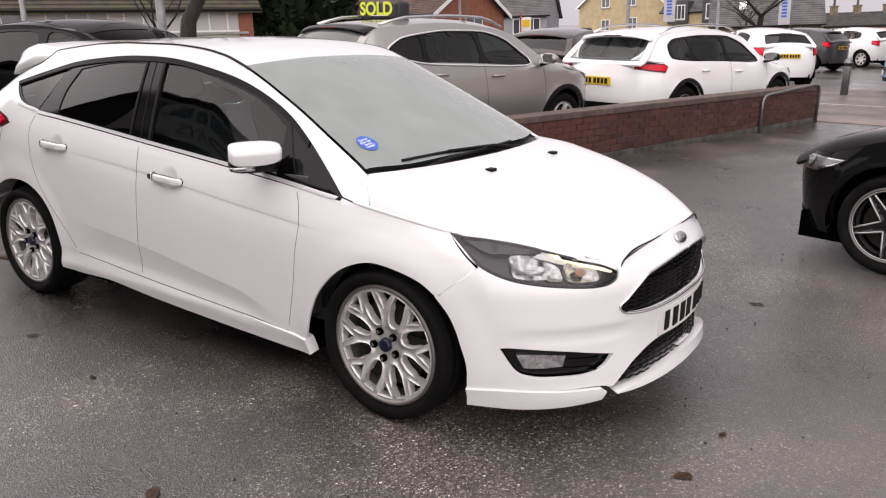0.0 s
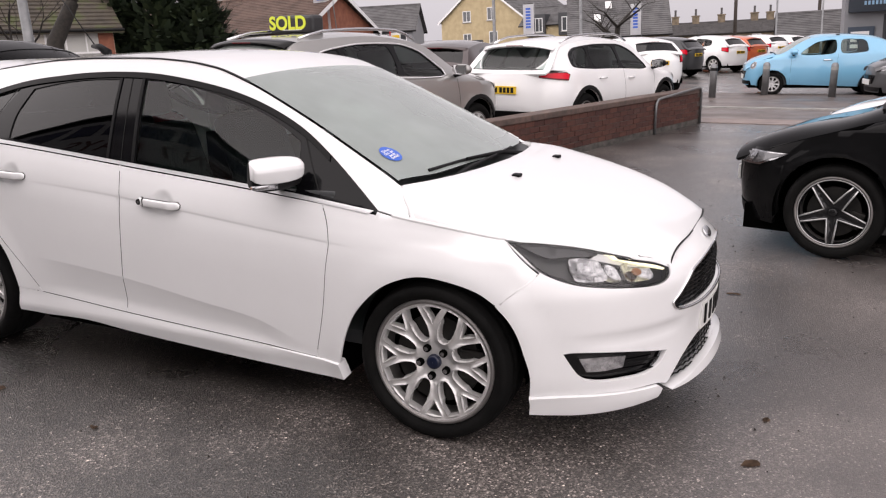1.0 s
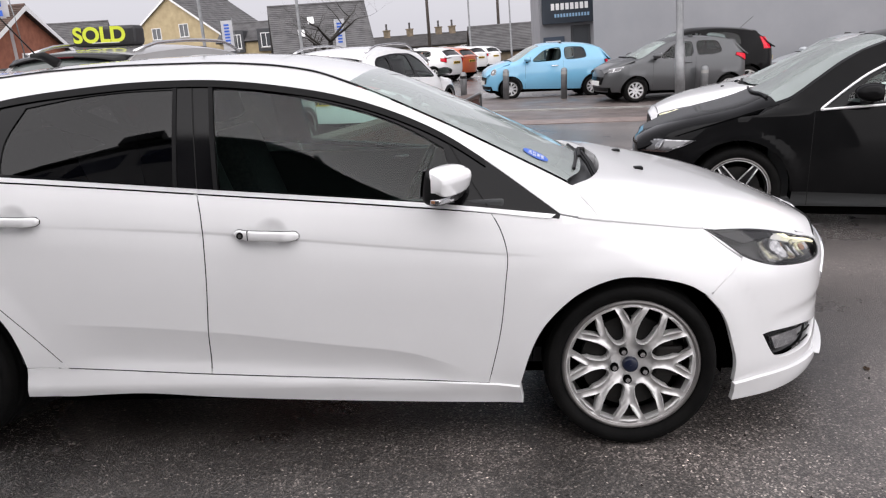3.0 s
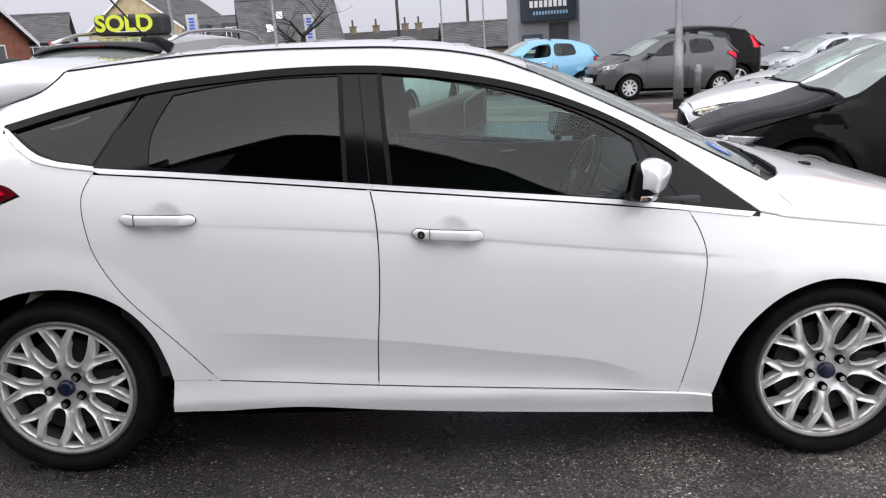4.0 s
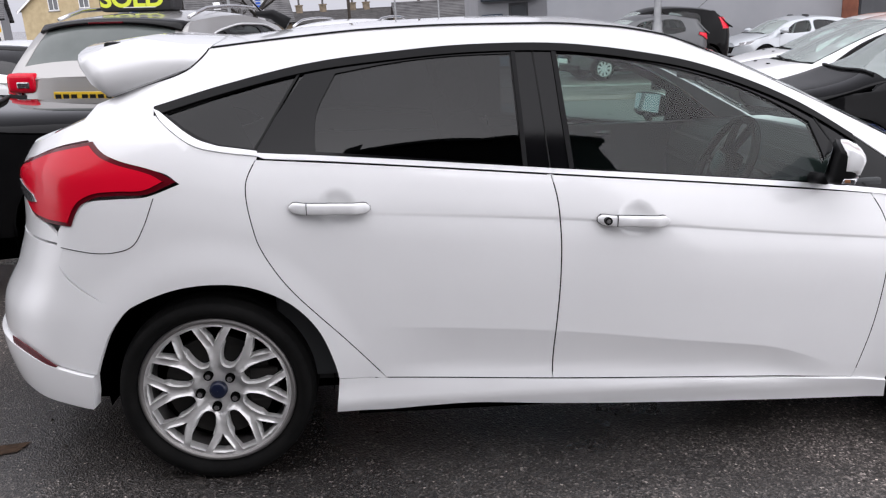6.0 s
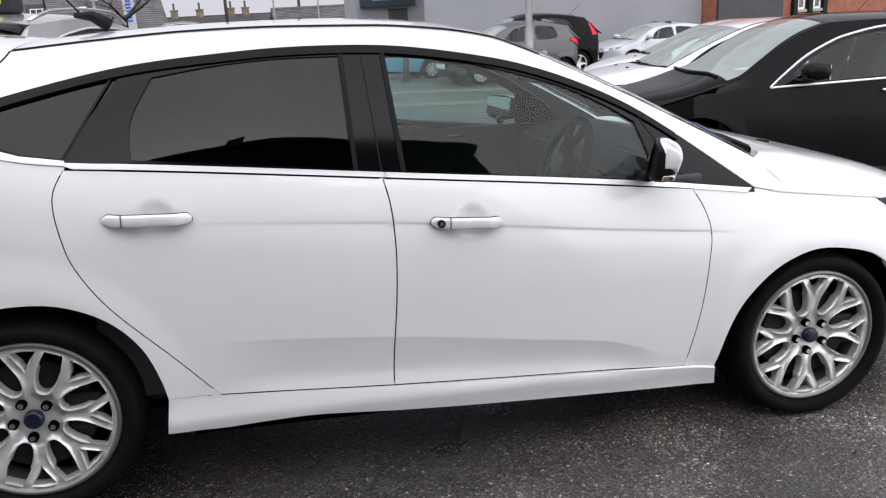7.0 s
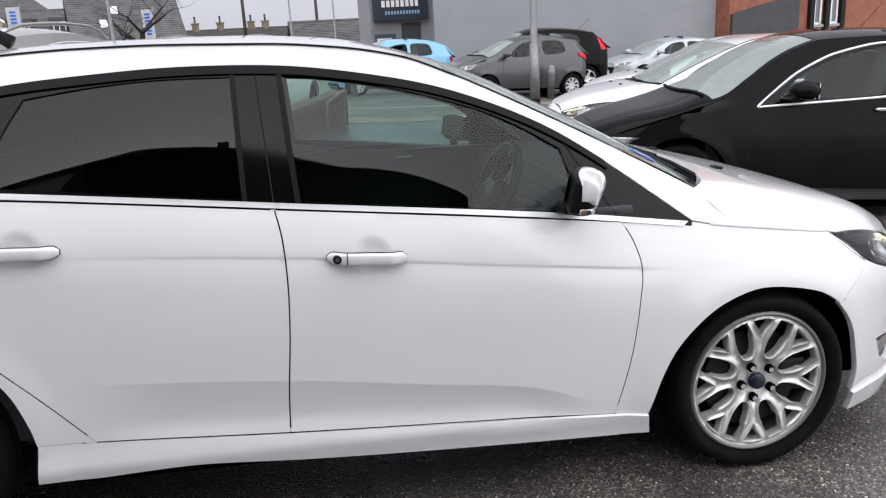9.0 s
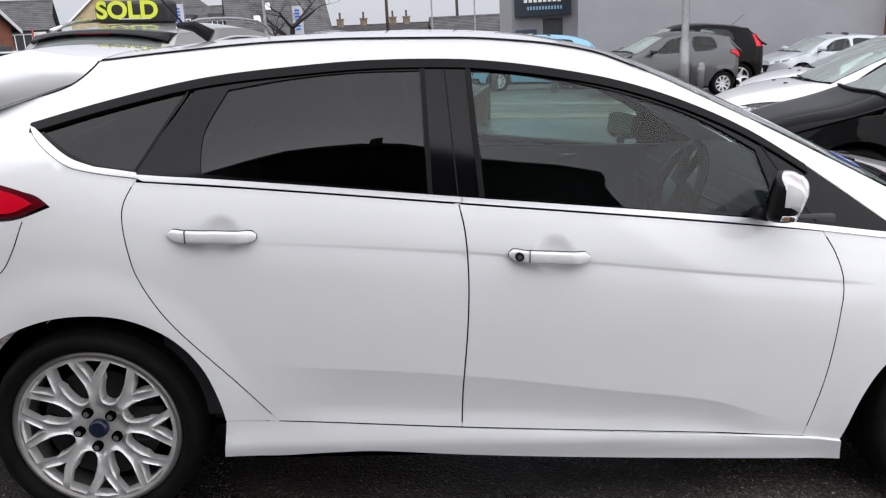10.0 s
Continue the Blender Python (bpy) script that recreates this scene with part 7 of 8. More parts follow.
    sheet("roof", rect(head_x, rtop, 0.0, 0.02, -0.0), tp, s.get("roofmat", body_paint), car, **kw)
    pane_loop = rect(rtop - 0.04, rbot, 0.10)
    sheet("rear_window", shrink(pane_loop, -0.012), tp, s.get("rearglass", PRIVACY), car, core=core, cell=cell, lip=0, lift=-0.006)
    sheet("tailgate_frame", rect(rtop, xe, 0.0), tp, body_paint, car, holes=[pane_loop], **kw)
    bm = bmesh.new()
    sp, cols_ = s.get("spoil", 0.16), []
    for k in np.linspace(-0.97, 0.97, 15):
        y, e = k * roofw, abs(k) ** 4
        z = tp(rtop, y).z
        tip_z = z - 0.035 - 0.02 * e
        cols_.append([bm.verts.new(q) for q in ((rtop + 0.05, y, z + 0.002), (rtop - sp * 0.5, y, z - 0.006), (rtop - sp * (1 - 0.25 * e), y, tip_z), (rtop - sp * (1 - 0.25 * e) - 0.004, y, tip_z - 0.018), (rtop - sp * 0.45, y, z - 0.075), (rtop + 0.02, y, z - 0.06))])
    for a_, b_ in zip(cols_, cols_[1:]):
        for k in range(5):
            bm.faces.new((a_[k], a_[k + 1], b_[k + 1], b_[k]))
    bm.faces.new(cols_[0])
    bm.faces.new(cols_[-1][::-1])
    bmesh.ops.recalc_face_normals(bm, faces=bm.faces)
    spoiler = part("roof_spoiler", bm, s.get("spoilmat", body_paint), car, smooth_faces=True)
    zb_ = tp(rtop, 0).z - 0.052
    part("brake_light", boxed(rtop - sp - 0.008, -0.15, zb_, rtop - sp + 0.01, 0.15, zb_ + 0.014, 0.003), RED_DARK, spoiler)
    # lamps
    for sg in (1, -1):
        hl = sheet("headlamp", [(sg * a * 0.8 * math.pi / 180, z) for a, z in s["hlamp"]], fr, LAMP_CLEAR, car, core=core, cell=0.06, lip=0.01, lift=0.006, label="clear headlamp")[0]
        inner = shrink([(sg * a * 0.8 * math.pi / 180, z) for a, z in s["hlamp"]], 0.014)
        o = sheet("headlamp_bezel", inner, fr, LAMP_GREY, car, core=core, cell=0.06, lip=0, lift=0.010)[0]
        o.parent = hl
        bulb = ring(sum(q[0] for q in inner) / len(inner), sum(q[1] for q in inner) / len(inner), 0.035, 10)
        o = sheet("reflector", bulb, fr, LAMP_CLEAR, car, core=core, cell=0.05, lip=0, lift=0.014)[0]
        o.parent = hl
        tl_ = sheet("tail_lamp", [(sg * a * 0.8 * math.pi / 180, z) for a, z in s["tlamp"]], bk, RED_DARK, car, core=core, cell=0.06, lip=0.03, lift=s.get("lamp_lift", 0.012), label="red tail lamp")[0]
        o = sheet("tail_lamp_lens", shrink([(sg * a * 0.8 * math.pi / 180, z) for a, z in s["tlamp"]], 0.016), bk, RED_LENS, car, core=core, cell=0.06, lip=0, lift=s.get("lamp_lift", 0.012) + 0.006)[0]
        o.parent = tl_
    if s.get("corner_lamps"):
        z0, z1 = s["corner_lamps"]
        for sg in (1, -1):
            cl = part("tail_lamp", boxed(-wb - ro + 0.03, sg * hw * 0.50, z0, -wb - ro + 0.20, sg * hw * 0.77, z1, 0.05, 4), RED_LENS, car, "red and clear corner tail lamp", True)
            part("reversing_lamp", boxed(-wb - ro + 0.024, sg * hw * 0.54, z0 + 0.04, -wb - ro + 0.06, sg * hw * 0.66, z0 + 0.09, 0.01), LAMP_CLEAR, cl)
    gz0, gz1, ga = s.get("grille", (0.42, 0.60, 30))
    k8 = 0.8 * math.pi / 180
    sheet("grille", outline([(-ga * k8, gz1), (ga * k8, gz1), (ga * 0.8 * k8, gz0), (-ga * 0.8 * k8, gz0)]), fr, GLOSS_BLACK, car, core=core, cell=0.06, lip=0, lift=0.006)
    sheet("lower_grille", outline([(-45 * k8, sill + 0.16), (45 * k8, sill + 0.16), (40 * k8, sill + 0.07), (-40 * k8, sill + 0.07)]), fr, TRIM_BLACK, car, core=core, cell=0.06, lip=0, lift=0.006)
    part("number_plate", boxed(fo - 0.01, -0.26, 0.40, fo + 0.012, 0.26, 0.51, 0.003), PLATE_W, car)
    zp = s.get("plate_z", 0.80)
    pl = part("number_plate", boxed(-wb - ro - 0.016, -0.26, zp - 0.056, -wb - ro + 0.01, 0.26, zp + 0.056, 0.003), PLATE_Y, car, "yellow rear number plate")
    for y in (-0.20, -0.133, -0.066, 0.0, 0.09, 0.156, 0.222):
        part("plate_character", boxed(-wb - ro - 0.019, y - 0.024, zp - 0.038, -wb - ro - 0.015, y + 0.024, zp + 0.038), INK, pl)
    # sills, cladding, floor, wheels
    if clad:
        for cx in (0, -wb):
            o_, i_ = [(cx + (gap + 0.055) * math.cos(radians(t)), R + (gap + 0.055) * math.sin(radians(t))) for t in range(-8, 189, 12)], [(cx + gap * math.cos(radians(t)), R + gap * math.sin(radians(t))) for t in range(188, -9, -12)]
            sheet("arch_trim", outline(o_, i_), sd, TRIM_BLACK, car, mirror=True, core=core, cell=0.08, lip=0.02, lift=0.012)
        sheet("sill_trim", outline([(-wb + gap, sill - 0.02), (-gap, sill - 0.02), (-gap, sill + 0.13), (-wb + gap, sill + 0.13)]), sd, TRIM_BLACK, car, mirror=True, core=core, cell=0.10, lip=0.02, lift=0.012)
        sheet("rear_valance", outline([(-ar, sill + 0.06), (ar, sill + 0.06), (ar, sill + 0.20), (-ar, sill + 0.20)]), bk, TRIM_BLACK, car, core=core, cell=0.08, lip=0.0, lift=0.012)
    if s.get("sill_chrome"):
        for sg in (1, -1):
            run = [Vector((q.x, q.y * sg, q.z)) for q in [sd(x, z) + Vector((0, -0.004, 0)) for x, z in ((-wb + 0.46, 0.33), (-1.6, 0.30), (-1.0, 0.30), (-0.50, 0.36))]]
            part("sill_trim", tube(bmesh.new(), run, 0.014, 6), BRIGHT_TRIM, car, "bright chrome sill trim", True)
    # black filler added inside the nose to close the view through its gaps
    part("engine_bay", boxed(0.02, -hw * 0.55, sill + 0.10, fo * 0.72, hw * 0.55, ctop(fo * 0.7) - 0.14), WELL, car)
    part("underbody", boxed(-wb - ro * 0.8, -hw * 0.72, sill - 0.02, fo * 0.8, hw * 0.72, sill + 0.16), WELL, car)
    part("cabin_floor", boxed(-wb - 0.10, -hw * 0.80, sill + 0.05, cowl_x - 0.1, hw * 0.80, cbelt(-wb / 2) - 0.10, 0.03), DARK_IN, car)
    for y in (-0.36, 0.36):
        xs_ = head_x - 0.42
        st = part("seat", boxed(-0.09, -0.23, -0.25, 0.07, 0.23, 0.42, 0.06, 2, Matrix.Translation((xs_, y, cbelt(xs_) - 0.10)) @ pose(0, 0, 0, 0, -15, 0)), CLOTH, car, smooth_faces=True)
        part("headrest", boxed(-0.05, -0.13, 0.44, 0.05, 0.13, 0.60, 0.04, 2, Matrix.Translation((xs_, y, cbelt(xs_) - 0.10)) @ pose(0, 0, 0, 0, -15, 0)), CLOTH, st, smooth_faces=True)
    kind, alloy = s.get("wheel", ("five", ALLOY))
    for cx in (0, -wb):
        for sg in (1, -1):
            add_wheel(car, cx, -(hw - 0.03) * sg, R, s.get("rim", R - 0.085), 0.20, kind, alloy, sg < 0, None, s.get("spin", 0))
            arch_liner(car, cx, R, gap + 0.01, -(hw - 0.02) * sg, -0.45 * sg)
    # joints, handles, mirrors
    for gx in s.get("gaps", ()):
        for sg in (1, -1):
            bm = bmesh.new()
            tube(bm, [Vector((q.x, q.y * sg, q.z)) for q in [sd(gx + 0.02 * math.sin(3 * z), z) + Vector((0, 0.001, 0)) for z in np.linspace(sill + 0.08, cbelt(gx), 12)]], 0.003, 4)
            part("door_joint", bm, INK, car)
    for hx in s.get("handles", ()):
        for sg in (1, -1):
            z = cbelt(hx) - s.get("handle_drop", 0.13)
            bm = bmesh.new()
            q = [Vector((c.x, c.y * sg, c.z)) for c in [sd(hx + d, z) + Vector((0, -o, 0)) for d, o in ((-0.10, 0.0), (-0.07, 0.03), (0.07, 0.03), (0.10, 0.0))]]
            tube(bm, q, 0.014, 8)
            part("door_handle", bm, s.get("handlemat", body_paint), car, smooth_faces=True)
    mx = s.get("mirror_x", cowl_x - 0.52)
    for sg in (1, -1):
        mz = cbelt(mx) + 0.10
        y = open_w(mx, cbelt(mx)) + 0.12
        bm = bmesh.new()
        bmesh.ops.create_uvsphere(bm, u_segments=16, v_segments=10, radius=1)
        bmesh.ops.transform(bm, matrix=Matrix.Translation((mx, -y * sg, mz)) @ Matrix.Diagonal((0.125, 0.13, 0.068, 1)), verts=bm.verts)
        for v in bm.verts:
            v.co.x = max(v.co.x, mx - 0.045)
        mir = part("door_mirror", bm, s.get("mirmat", body_paint), car, smooth_faces=True)
        part("mirror_arm", tube(bmesh.new(), [(mx, -(y - 0.02) * sg, mz - 0.05), (mx + 0.03, -(y - 0.14) * sg, mz - 0.08)], 0.025, 8), TRIM_BLACK, mir)
        part("mirror_glass", boxed(mx - 0.05, -(y - 0.10) * sg, mz - 0.055, mx - 0.046, -(y + 0.10) * sg, mz + 0.055, 0.0), CHROME, mir)
    if s.get("rails"):
        for sg in (1, -1):
            bm = bmesh.new()
            xs_ = np.linspace(head_x - 0.05, rtop + 0.05, 12)
            tube(bm, [Vector((x, sg * (ey(x) - 0.05), ctop(x) - 0.02 + 0.045 * smooth(min(i, 11 - i) / 2.0))) for i, x in enumerate(xs_)], 0.017, 8)
            part("roof_rail", bm, s["rails"], car, smooth_faces=True)
    if s.get("aerial"):
        part("roof_aerial", tube(bmesh.new(), [(rtop + 0.15, 0, ctop(rtop + 0.15)), (rtop - 0.15, 0, ctop(rtop) + 0.30)], 0.005, 5), TRIM_BLACK, car)
    return car


def hatch(wb=2.5, fo=0.80, ro=0.65, hw=0.86, H=1.46, belt_f=0.90, belt_r=1.0, nose_z=0.72, hood_z=0.94, **kw):
    """Outline numbers of a hatchback."""
    e = -wb - ro
    s = dict(wb=wb, fo=fo, ro=ro, hw=hw)
    s["top"] = [(fo, nose_z - 0.06), (fo * 0.93, nose_z), (fo * 0.5, nose_z + (hood_z - nose_z) * 0.62), (0.05, hood_z), (-0.10, hood_z + 0.05), (-0.85, H - 0.10), (-1.25, H - 0.01), (-1.65, H), (-wb + 0.1, H - 0.045), (-wb - 0.15, H - 0.10), (-wb - ro * 0.72, belt_r + 0.12), (e, belt_r - 0.02)]
    s["belt"] = [(fo, nose_z - 0.02), (0.2, belt_f - 0.06), (-0.3, belt_f), (-wb, belt_r), (e, belt_r)]
    s.update(cowl=0.05, head=-0.88, rtop=-wb - 0.12, rbot=-wb - ro * 0.80)
    s["windows"] = [[(-0.52, belt_f + 0.02), (-0.95, H - 0.19), (-1.42, H - 0.12), (-1.42, belt_f + 0.05)], [(-1.50, belt_f + 0.05), (-1.50, H - 0.12), (-2.0, H - 0.14), (-wb + 0.22, H - 0.20), (-wb + 0.16, belt_r + 0.03)]]
    s["hlamp"] = [(35, nose_z - 0.10), (66, nose_z - 0.04), (72, nose_z + 0.06), (40, nose_z - 0.0)]
    s["tlamp"] = [(45, 0.80), (72, 0.86), (74, 1.0), (46, 1.0)]
    s["gaps"], s["handles"] = (-0.42, -1.46), (-1.30,)
    s.update(kw)
    return s


A_CLASS = hatch(2.73, 0.80, 0.85, 0.875, 1.50, 0.905, 1.04, 0.70, 0.93, tyre=0.325, rim=0.245, sill=0.12, wheel=("star", ALLOY_DARK), chrome=True, handles=(-1.52, -2.55), handle_drop=0.10, handlemat=CHROME, cell=0.036, spin=18, cowl=-0.12, head=-1.08, mirror_x=-0.86,
    dlo=[(-0.60, 0.926), (-0.55, 0.920), (-0.56, 0.935), (-0.85, 1.16), (-1.12, 1.295), (-1.45, 1.375), (-1.90, 1.40), (-2.4, 1.37), (-2.8, 1.28), (-2.98, 1.18), (-2.80, 1.10), (-1.5, 0.985)], windows=[[(-0.66, 0.955), (-0.90, 1.15), (-1.15, 1.275), (-1.47, 1.352), (-1.76, 1.375), (-1.74, 1.015)], [(-1.86, 1.025), (-1.88, 1.378), (-2.1, 1.372), (-2.4, 1.345), (-2.55, 1.30), (-2.6, 1.085)]], tint=[CAB_GLASS, CAB_GLASS], gaps=(-0.52, -1.80), grille=(0.40, 0.62, 30), hlamp=[(30, 0.58), (58, 0.60), (68, 0.65), (74, 0.70), (45, 0.69), (30, 0.66)])
SUV_TOP = lambda wb, fo, ro, H: [(fo, 0.80), (fo * 0.94, 0.90), (fo * 0.5, 1.03), (0.05, 1.09), (-0.12, 1.15), (-0.80, H - 0.12), (-1.2, H - 0.02), (-1.8, H), (-wb + 0.1, H - 0.03), (-wb - 0.35, H - 0.09), (-wb - ro * 0.78, 1.20), (-wb - ro, 1.05)]  # noqa: E731
QASH = hatch(2.646, 0.90, 0.83, 0.90, 1.59, 1.02, 1.13, 0.90, 1.09, tyre=0.345, rim=0.235, wheel=("five", ALLOY), clad=True, rails=SATIN, sill=0.26, plate_z=0.93, top=SUV_TOP(2.646, 0.90, 0.83, 1.60), rtop=-2.85, rbot=-3.28, chrome=True, handles=(-1.25, -2.15), spoil=0.22, cell=0.06, spoilmat=GLOSS_BLACK,
    dlo=[(-0.50, 1.03), (-0.95, 1.37), (-1.30, 1.46), (-2.0, 1.47), (-2.6, 1.40), (-2.86, 1.27), (-2.70, 1.18), (-2.35, 1.11)], windows=[[(-0.56, 1.05), (-0.97, 1.35), (-1.30, 1.44), (-1.42, 1.445), (-1.40, 1.075)], [(-1.48, 1.08), (-1.50, 1.448), (-2.0, 1.45), (-2.27, 1.43), (-2.30, 1.12)], [(-2.36, 1.13), (-2.33, 1.42), (-2.58, 1.38), (-2.80, 1.27), (-2.70, 1.20)]], tint=[CAB_GLASS, CAB_GLASS, PRIVACY], corner_lamps=(0.97, 1.125), tail_n=5.5, rearglass=MISTED, lamp_lift=0.02, tlamp=[(38, 0.94), (62, 0.94), (80, 1.0), (80, 1.085), (42, 1.06)], hlamp=[(36, 0.80), (66, 0.84), (74, 0.97), (44, 0.92)], tailtop=0.80)
TIG = hatch(2.62, 0.88, 0.93, 0.92, 1.66, 1.04, 1.13, 0.92, 1.10, tyre=0.35, rim=0.235, wheel=("seven", ALLOY_DARK), clad=True, rails=SATIN, mirmat=TRIM_BLACK, sill=0.27, plate_z=0.84, top=SUV_TOP(2.62, 0.88, 0.93, 1.66), rtop=-2.98, rbot=-3.42, handles=(-1.25, -2.15), spoil=0.24, cell=0.09, rearglass=CAB_GLASS,
    dlo=[(-0.50, 1.05), (-0.92, 1.40), (-1.30, 1.52), (-2.1, 1.53), (-2.75, 1.48), (-2.92, 1.38), (-2.95, 1.17), (-2.4, 1.13)], windows=[[(-0.56, 1.07), (-0.95, 1.38), (-1.30, 1.49), (-1.46, 1.50), (-1.45, 1.09)], [(-1.53, 1.10), (-1.54, 1.50), (-2.1, 1.505), (-2.32, 1.49), (-2.38, 1.15)], [(-2.44, 1.16), (-2.40, 1.485), (-2.70, 1.45), (-2.86, 1.36), (-2.88, 1.19)]], tint=[CAB_GLASS, CAB_GLASS, CAB_GLASS], tlamp=[(36, 1.03), (56, 1.0), (72, 0.98), (75, 1.07), (70, 1.11), (36, 1.11)], hlamp=[(36, 0.82), (66, 0.84), (74, 0.95), (44, 0.92)], tailtop=0.86)
SUV_BLACK = hatch(2.67, 0.90, 0.85, 0.87, 1.57, 0.98, 1.08, 0.84, 0.99, tyre=0.35, rim=0.25, wheel=("five", ALLOY_DARK), sill=0.18, sill_chrome=True, screen=DARK_SCREEN, cowl=-0.52, head=-1.42, rtop=-2.92, rbot=-3.34, cell=0.06, tailtop=0.82, mirror_x=-0.95,
    top=[(0.90, 0.74), (0.84, 0.84), (0.45, 0.94), (0.0, 0.985), (-0.52, 1.0), (-0.66, 1.05), (-1.28, 1.44), (-1.6, 1.55), (-1.95, 1.57), (-2.6, 1.54), (-3.0, 1.46), (-3.34, 1.14), (-3.52, 1.04)],
    windows=[[(-0.92, 1.03), (-1.20, 1.25), (-1.46, 1.39), (-1.66, 1.44), (-1.80, 1.45), (-1.78, 1.07)], [(-1.88, 1.075), (-1.89, 1.455), (-2.3, 1.45), (-2.66, 1.41), (-2.80, 1.14)]], tint=[CAB_GLASS, PRIVACY], gaps=(-0.70, -1.83), handles=(-1.58, -2.5),
    dlo=[(-0.80, 1.01), (-1.17, 1.27), (-1.45, 1.415), (-1.66, 1.465), (-1.95, 1.478), (-2.4, 1.468), (-2.75, 1.42), (-3.0, 1.30), (-2.86, 1.11), (-1.8, 1.045)])
KA = hatch(2.30, 0.74, 0.58, 0.80, 1.50, 0.95, 1.05, 0.78, 1.02, tyre=0.285, rim=0.195, wheel=("cover", WHEEL_COVER), handles=(-1.25,), handlemat=GREY_PAINT, tlamp=[(40, 0.90), (62, 0.88), (86, 1.0), (84, 1.07), (44, 1.03)])
F500 = hatch(2.30, 0.66, 0.58, 0.795, 1.49, 0.95, 1.02, 0.76, 1.0, tyre=0.285, rim=0.19, wheel=("cover", WHEEL_COVER), handles=(-1.22,), handlemat=CHROME, hlamp=ring(52, 0.74, 9, 12, 0.09), tlamp=[(52, 0.86), (66, 0.86), (68, 1.0), (54, 1.0)], tailtop=0.86, rtop=-2.50, rbot=-2.78, spoil=0.05,
    top=[(0.66, 0.66), (0.62, 0.76), (0.38, 0.92), (0.05, 1.02), (-0.10, 1.07), (-0.72, 1.40), (-1.1, 1.485), (-1.55, 1.49), (-2.05, 1.465), (-2.45, 1.38), (-2.74, 1.12), (-2.88, 0.95)])
GENERIC = hatch()


def lower(s, k):
    """The same car with all its heights but the wheels scaled."""
    flat = lambda lp: [(x, z * k) for x, z in lp]  # noqa: E731
    out = dict(s, windows=[flat(w_) for w_ in s["windows"]])
    for key in ("top", "belt", "dlo", "hlamp", "tlamp"):
        out[key] = flat(s[key])
    out["plate_z"] = s["plate_z"] * k
    return out


GENERIC2 = hatch(2.55, 0.82, 0.68, 0.87, 1.48, 0.92, 1.04, 0.74, 0.96, wheel=("seven", ALLOY))

make_car("hatchback_car", "glossy black five-door hatchback with dark star-spoked wheels", BLACK_PAINT, on_site(1.587, 3.287, 168), A_CLASS)
qash = make_car("sport_utility_car", "champagne silver family car with roof rails beside the brick wall", SILVER_PAINT, on_site(-3.62, 6.45, 77.5), QASH)
make_car("sport_utility_car", "white family car with red tail lamps beside the brick wall", WHITE, on_site(-2.0, 11.0, 74.8), lower(TIG, 0.915))
make_car("sport_utility_car", "wet black family car with chrome trim", BLACK_PAINT, on_site(-3.97, 2.07, 14), SUV_BLACK)
make_car("hatchback_car", "low white hatchback with a black roof spoiler", WHITE, on_site(-6.45, 8.2, 92), hatch(2.55, 0.82, 0.68, 0.86, 1.34, 0.86, 0.95, 0.70, 0.90, spoilmat=GLOSS_BLACK, spoil=0.22, rtop=-2.38, rbot=-3.08, cell=0.07, tail_n=5.0))
make_car("hatchback_car", "grey small three-door hatchback on the far pavement", GREY_PAINT, on_site(2.95, 16.1, 190, 0.03), KA)
make_car("hatchback_car", "light blue small retro hatchback", BLUE_PAINT, on_site(0.15, 19.0, 188), F500)
make_car("hatchback_car", "black small hatchback parked beside a grey wall", BLACK_PAINT, on_site(3.55, 17.4, 178, 0.12), dict(hatch(2.51, 0.83, 0.72, 0.85, 1.60, 0.97, 1.10, 0.80, 1.02, tlamp=[(50, 1.02), (74, 1.02), (76, 1.32), (56, 1.32)]), aerial=True))
make_car("hatchback_car", "pale silver hatchback parked beside the grey wall", paint("pale_silver_paint", (0.44, 0.465, 0.49), 0.2), on_site(8.55, 19.6, 186), hatch(2.58, 0.83, 0.66, 0.85, 1.44, 0.92, 1.02, 0.72, 0.95, wheel=("five", ALLOY_DARK)))
far = "cars in the far lot"
for x, y, yaw, pt, lab, sp in ((-5.7, 28.6, 160, DARK_PAINT, "dark grey small hatchback in the far lot", GENERIC), (-4.4, 33.1, 150, WHITE, "white small hatchback in the far lot", GENERIC2), (-3.7, 35.6, 150, ORANGE_PAINT, "orange small hatchback in the far lot", GENERIC), (-3.0, 45.5, 140, WHITE, "white hatchback at the back of the far lot", GENERIC2), (-2.0, 50.5, 140, WHITE, "white hatchback at the back of the far lot", GENERIC), (-1.4, 55.0, 140, RED_PAINT, "red hatchback at the back of the far lot", GENERIC), (-4.5, 20.8, 128, WHITE, "white small hatchback beyond the wall", GENERIC2)):
    make_car("hatchback_car", lab, pt, on_site(x, y, yaw), dict(sp, cell=0.16), far)
make_car("hatchback_car", "brown hatchback behind the silver car", BROWN_PAINT, on_site(-5.3, 12.6, 95), dict(GENERIC2, cell=0.14))
make_car("hatchback_car", "dark red hatchback beside the brick building", RED_PAINT, on_site(9.6, 9.6, 186), dict(GENERIC2, cell=0.12))
# two white hatchbacks beyond the black one
for x, y, lab in ((2.253, 5.45, "white five-door hatchback beyond the black car"), (3.74, 8.35, "white five-door hatchback further along the row")):
    o = copy_thing(focus, on_site(x, y, 168))
    tagged(o, lab)

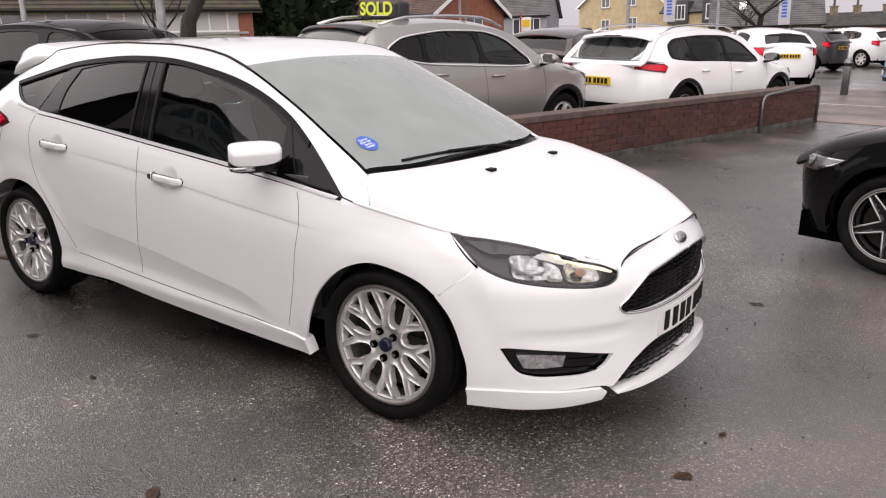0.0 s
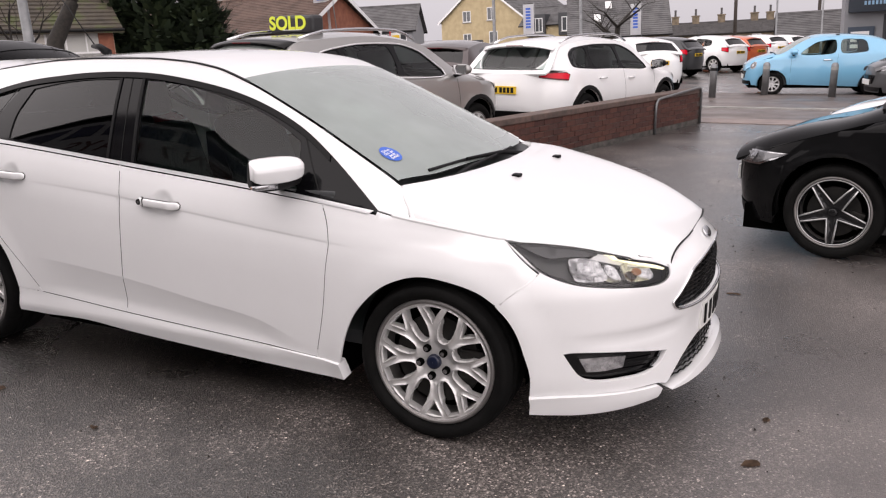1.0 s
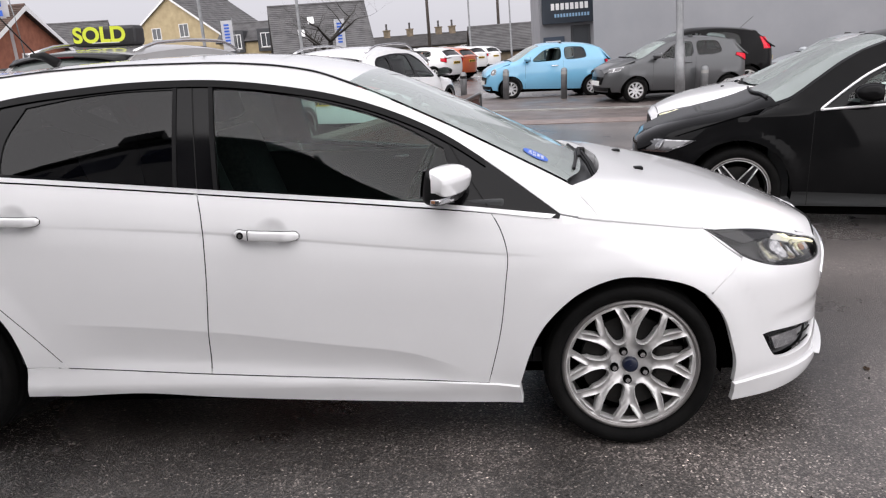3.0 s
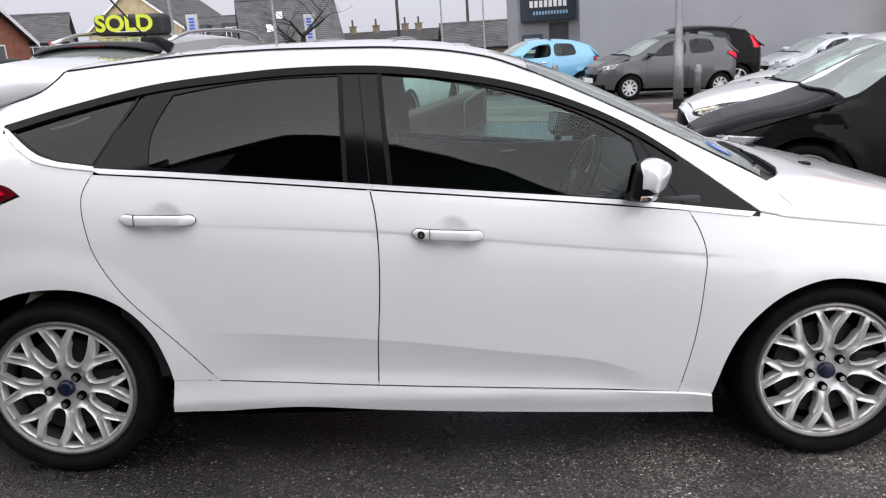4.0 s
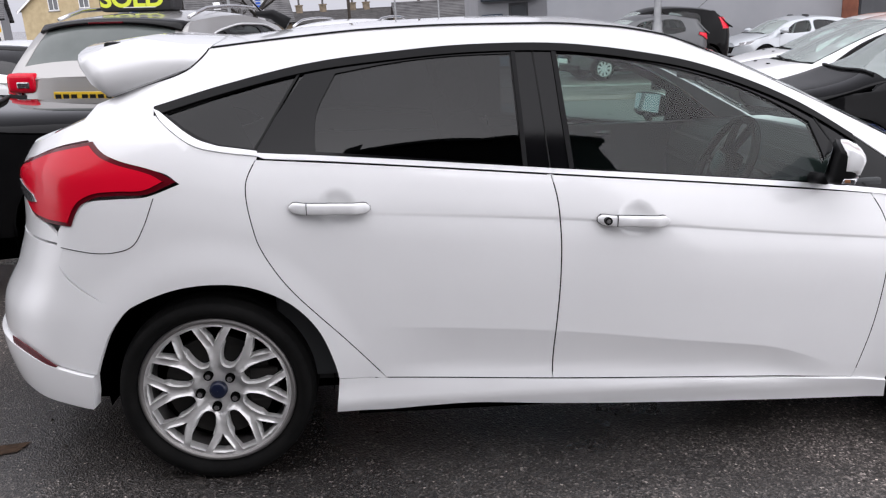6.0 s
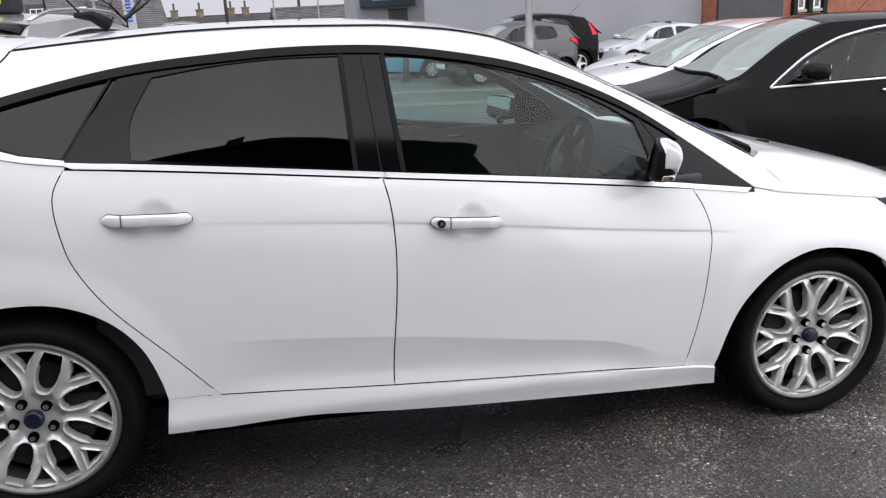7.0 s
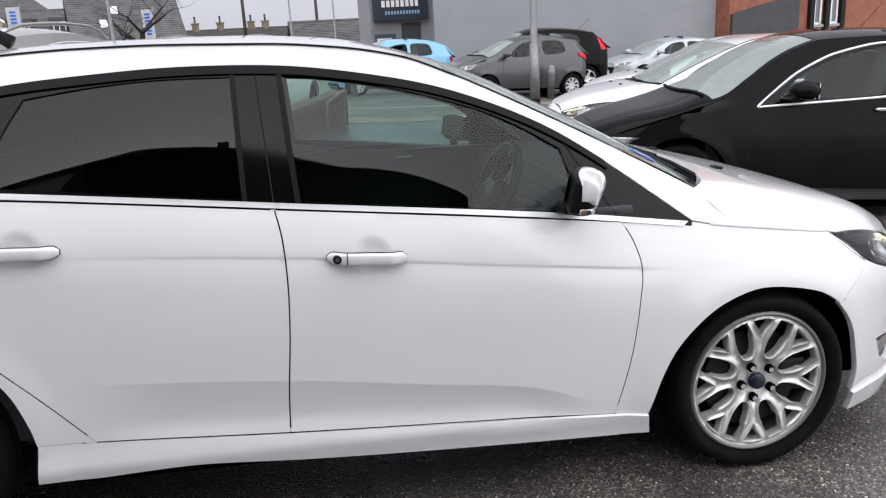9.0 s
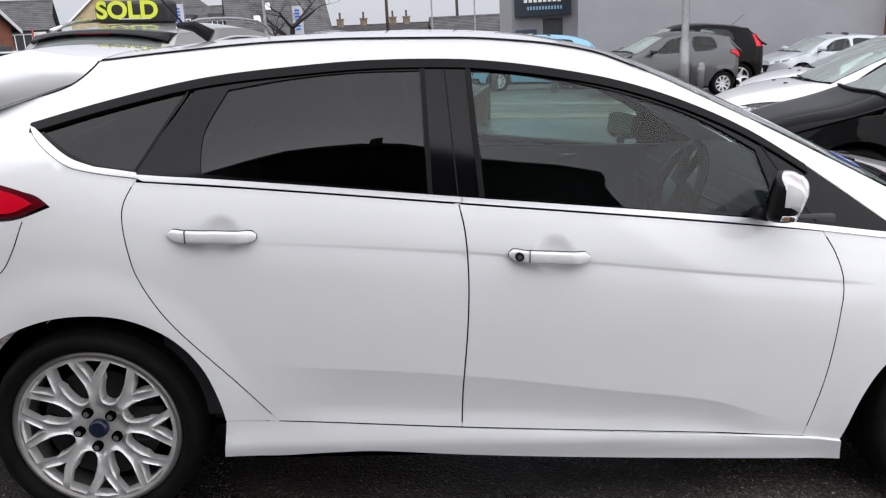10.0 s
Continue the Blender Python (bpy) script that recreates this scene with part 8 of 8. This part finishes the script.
# SOLD box on the silver car's roof
sold = part("roof_sign", boxed(-0.10, -0.37, 0.0, 0.10, 0.37, 0.20, 0.06, 4), material("black_sign_board", (0.02, 0.02, 0.022), 0.5), None, "black roof sign box with yellow SOLD lettering")
tagged(sold, category="sign")
sold_m = qash.matrix_basis @ Matrix.Translation((-2.1, 0.21, 1.59))
sold.matrix_basis = sold_m
writing("sign_letters", "SOLD", 0.205, material("fluorescent_yellow", (0.72, 0.80, 0.06), 0.5), pose(-0.1035, 0.03, 0.108, 90, 0, -90) @ Matrix.Diagonal((1.2, 1, 1, 1)), sold, 0.007)
part("sign_caption", boxed(-0.1035, -0.20, 0.034, -0.1005, 0.12, 0.042), WHITE_INK, sold)


# ---- bricks of the boundary wall, the stretch beside the forecourt ----
brick_mesh = bpy.data.meshes.new("brick")
bm = boxed(0.004, -0.016, 0.004, 0.221, 0.02, 0.071, 0.006, 1)
bm.to_mesh(brick_mesh)
bm.free()
brick_mesh.materials.append(BRICK)
count = 0
rnd = random.Random(4)
for row in range(7):
    n0 = 14
    for k in range(n0, int(wall_len / 0.225)):
        x = k * 0.225 + (0.1125 if row % 2 else 0)
        if x + 0.225 > wall_len or count >= 296:
            continue
        b = new("brick", brick_mesh)
        b.parent = wall
        b.matrix_basis = pose(x, rnd.uniform(-0.003, 0.003), 0.075 + row * 0.075, rnd.uniform(-0.5, 0.5), rnd.uniform(-0.4, 0.4), 0)
        count += 1
rest = bmesh.new()
for row in range(7):
    for k in range(0, 14):
        x = k * 0.225 + (0.1125 if row % 2 else 0)
        block(rest, x + 0.004, -0.016, 0.079 + row * 0.075, x + 0.221, 0.02, 0.146 + row * 0.075)
tagged(part("brick_course", rest, BRICK, wall), kind="stuff")

# ---- fallen leaves and grit on the tarmac ----
DEAD = vary(material("dead_brown_leaf", (0.08, 0.045, 0.025), 0.7), 40, [(0.3, (0.05, 0.028, 0.016)), (0.7, (0.13, 0.075, 0.04))])
for i, (x, y, sz) in enumerate(((1.14, -0.6, 0.05), (1.17, -0.22, 0.03), (-3.48, -0.62, 0.09), (-3.62, -0.86, 0.08), (0.55, -1.75, 0.05), (-0.3, -1.75, 0.05), (1.8, 0.3, 0.04), (1.9, 0.9, 0.04), (-3.75, -0.2, 0.07), (2.05, -0.35, 0.05), (0.9, 1.4, 0.05), (-1.3, -1.35, 0.03), (-2.0, -1.25, 0.04), (-3.9, -0.55, 0.06))):
    rl = random.Random(i)
    bm = bmesh.new()
    n = 9
    c = bm.verts.new((0, 0, 0.004))
    rim_ = [bm.verts.new((sz * (0.55 + 0.45 * rl.random()) * math.cos(2 * math.pi * k / n), sz * 0.55 * (0.6 + 0.4 * rl.random()) * math.sin(2 * math.pi * k / n), rl.uniform(0.001, 0.006))) for k in range(n)]
    for k in range(n):
        bm.faces.new((c, rim_[k], rim_[(k + 1) % n]))
    bmesh.ops.solidify(bm, geom=bm.faces[:], thickness=0.001)
    o = tagged(part("fallen_leaf", bm, DEAD, None, "wet brown fallen leaf on the tarmac"), category="leaf", group="fallen leaves")
    o.matrix_basis = on_site(x, y, rl.uniform(0, 360), 0.002)
grit = bmesh.new()
rnd = random.Random(11)
for i in range(900):
    x, y = rnd.uniform(-5, 5.5), rnd.uniform(-2.6, 6.0)
    r = rnd.uniform(0.003, 0.009)
    v = [grit.verts.new((x + r * math.cos(a) * rnd.uniform(0.6, 1.2), y + r * math.sin(a) * rnd.uniform(0.6, 1.2), 0.0)) for a in (0, 2.1, 4.2)] + [grit.verts.new((x, y, r * 1.1))]
    for a, b, c in ((0, 1, 3), (1, 2, 3), (2, 0, 3)):
        grit.faces.new((v[a], v[b], v[c]))
gr = tagged(part("grit", grit, BARK, None, "dark grit and bark crumbs on the tarmac"), category="grit", kind="stuff")
gr.matrix_basis = SITE @ Matrix.Translation((0, 0, 0.001))
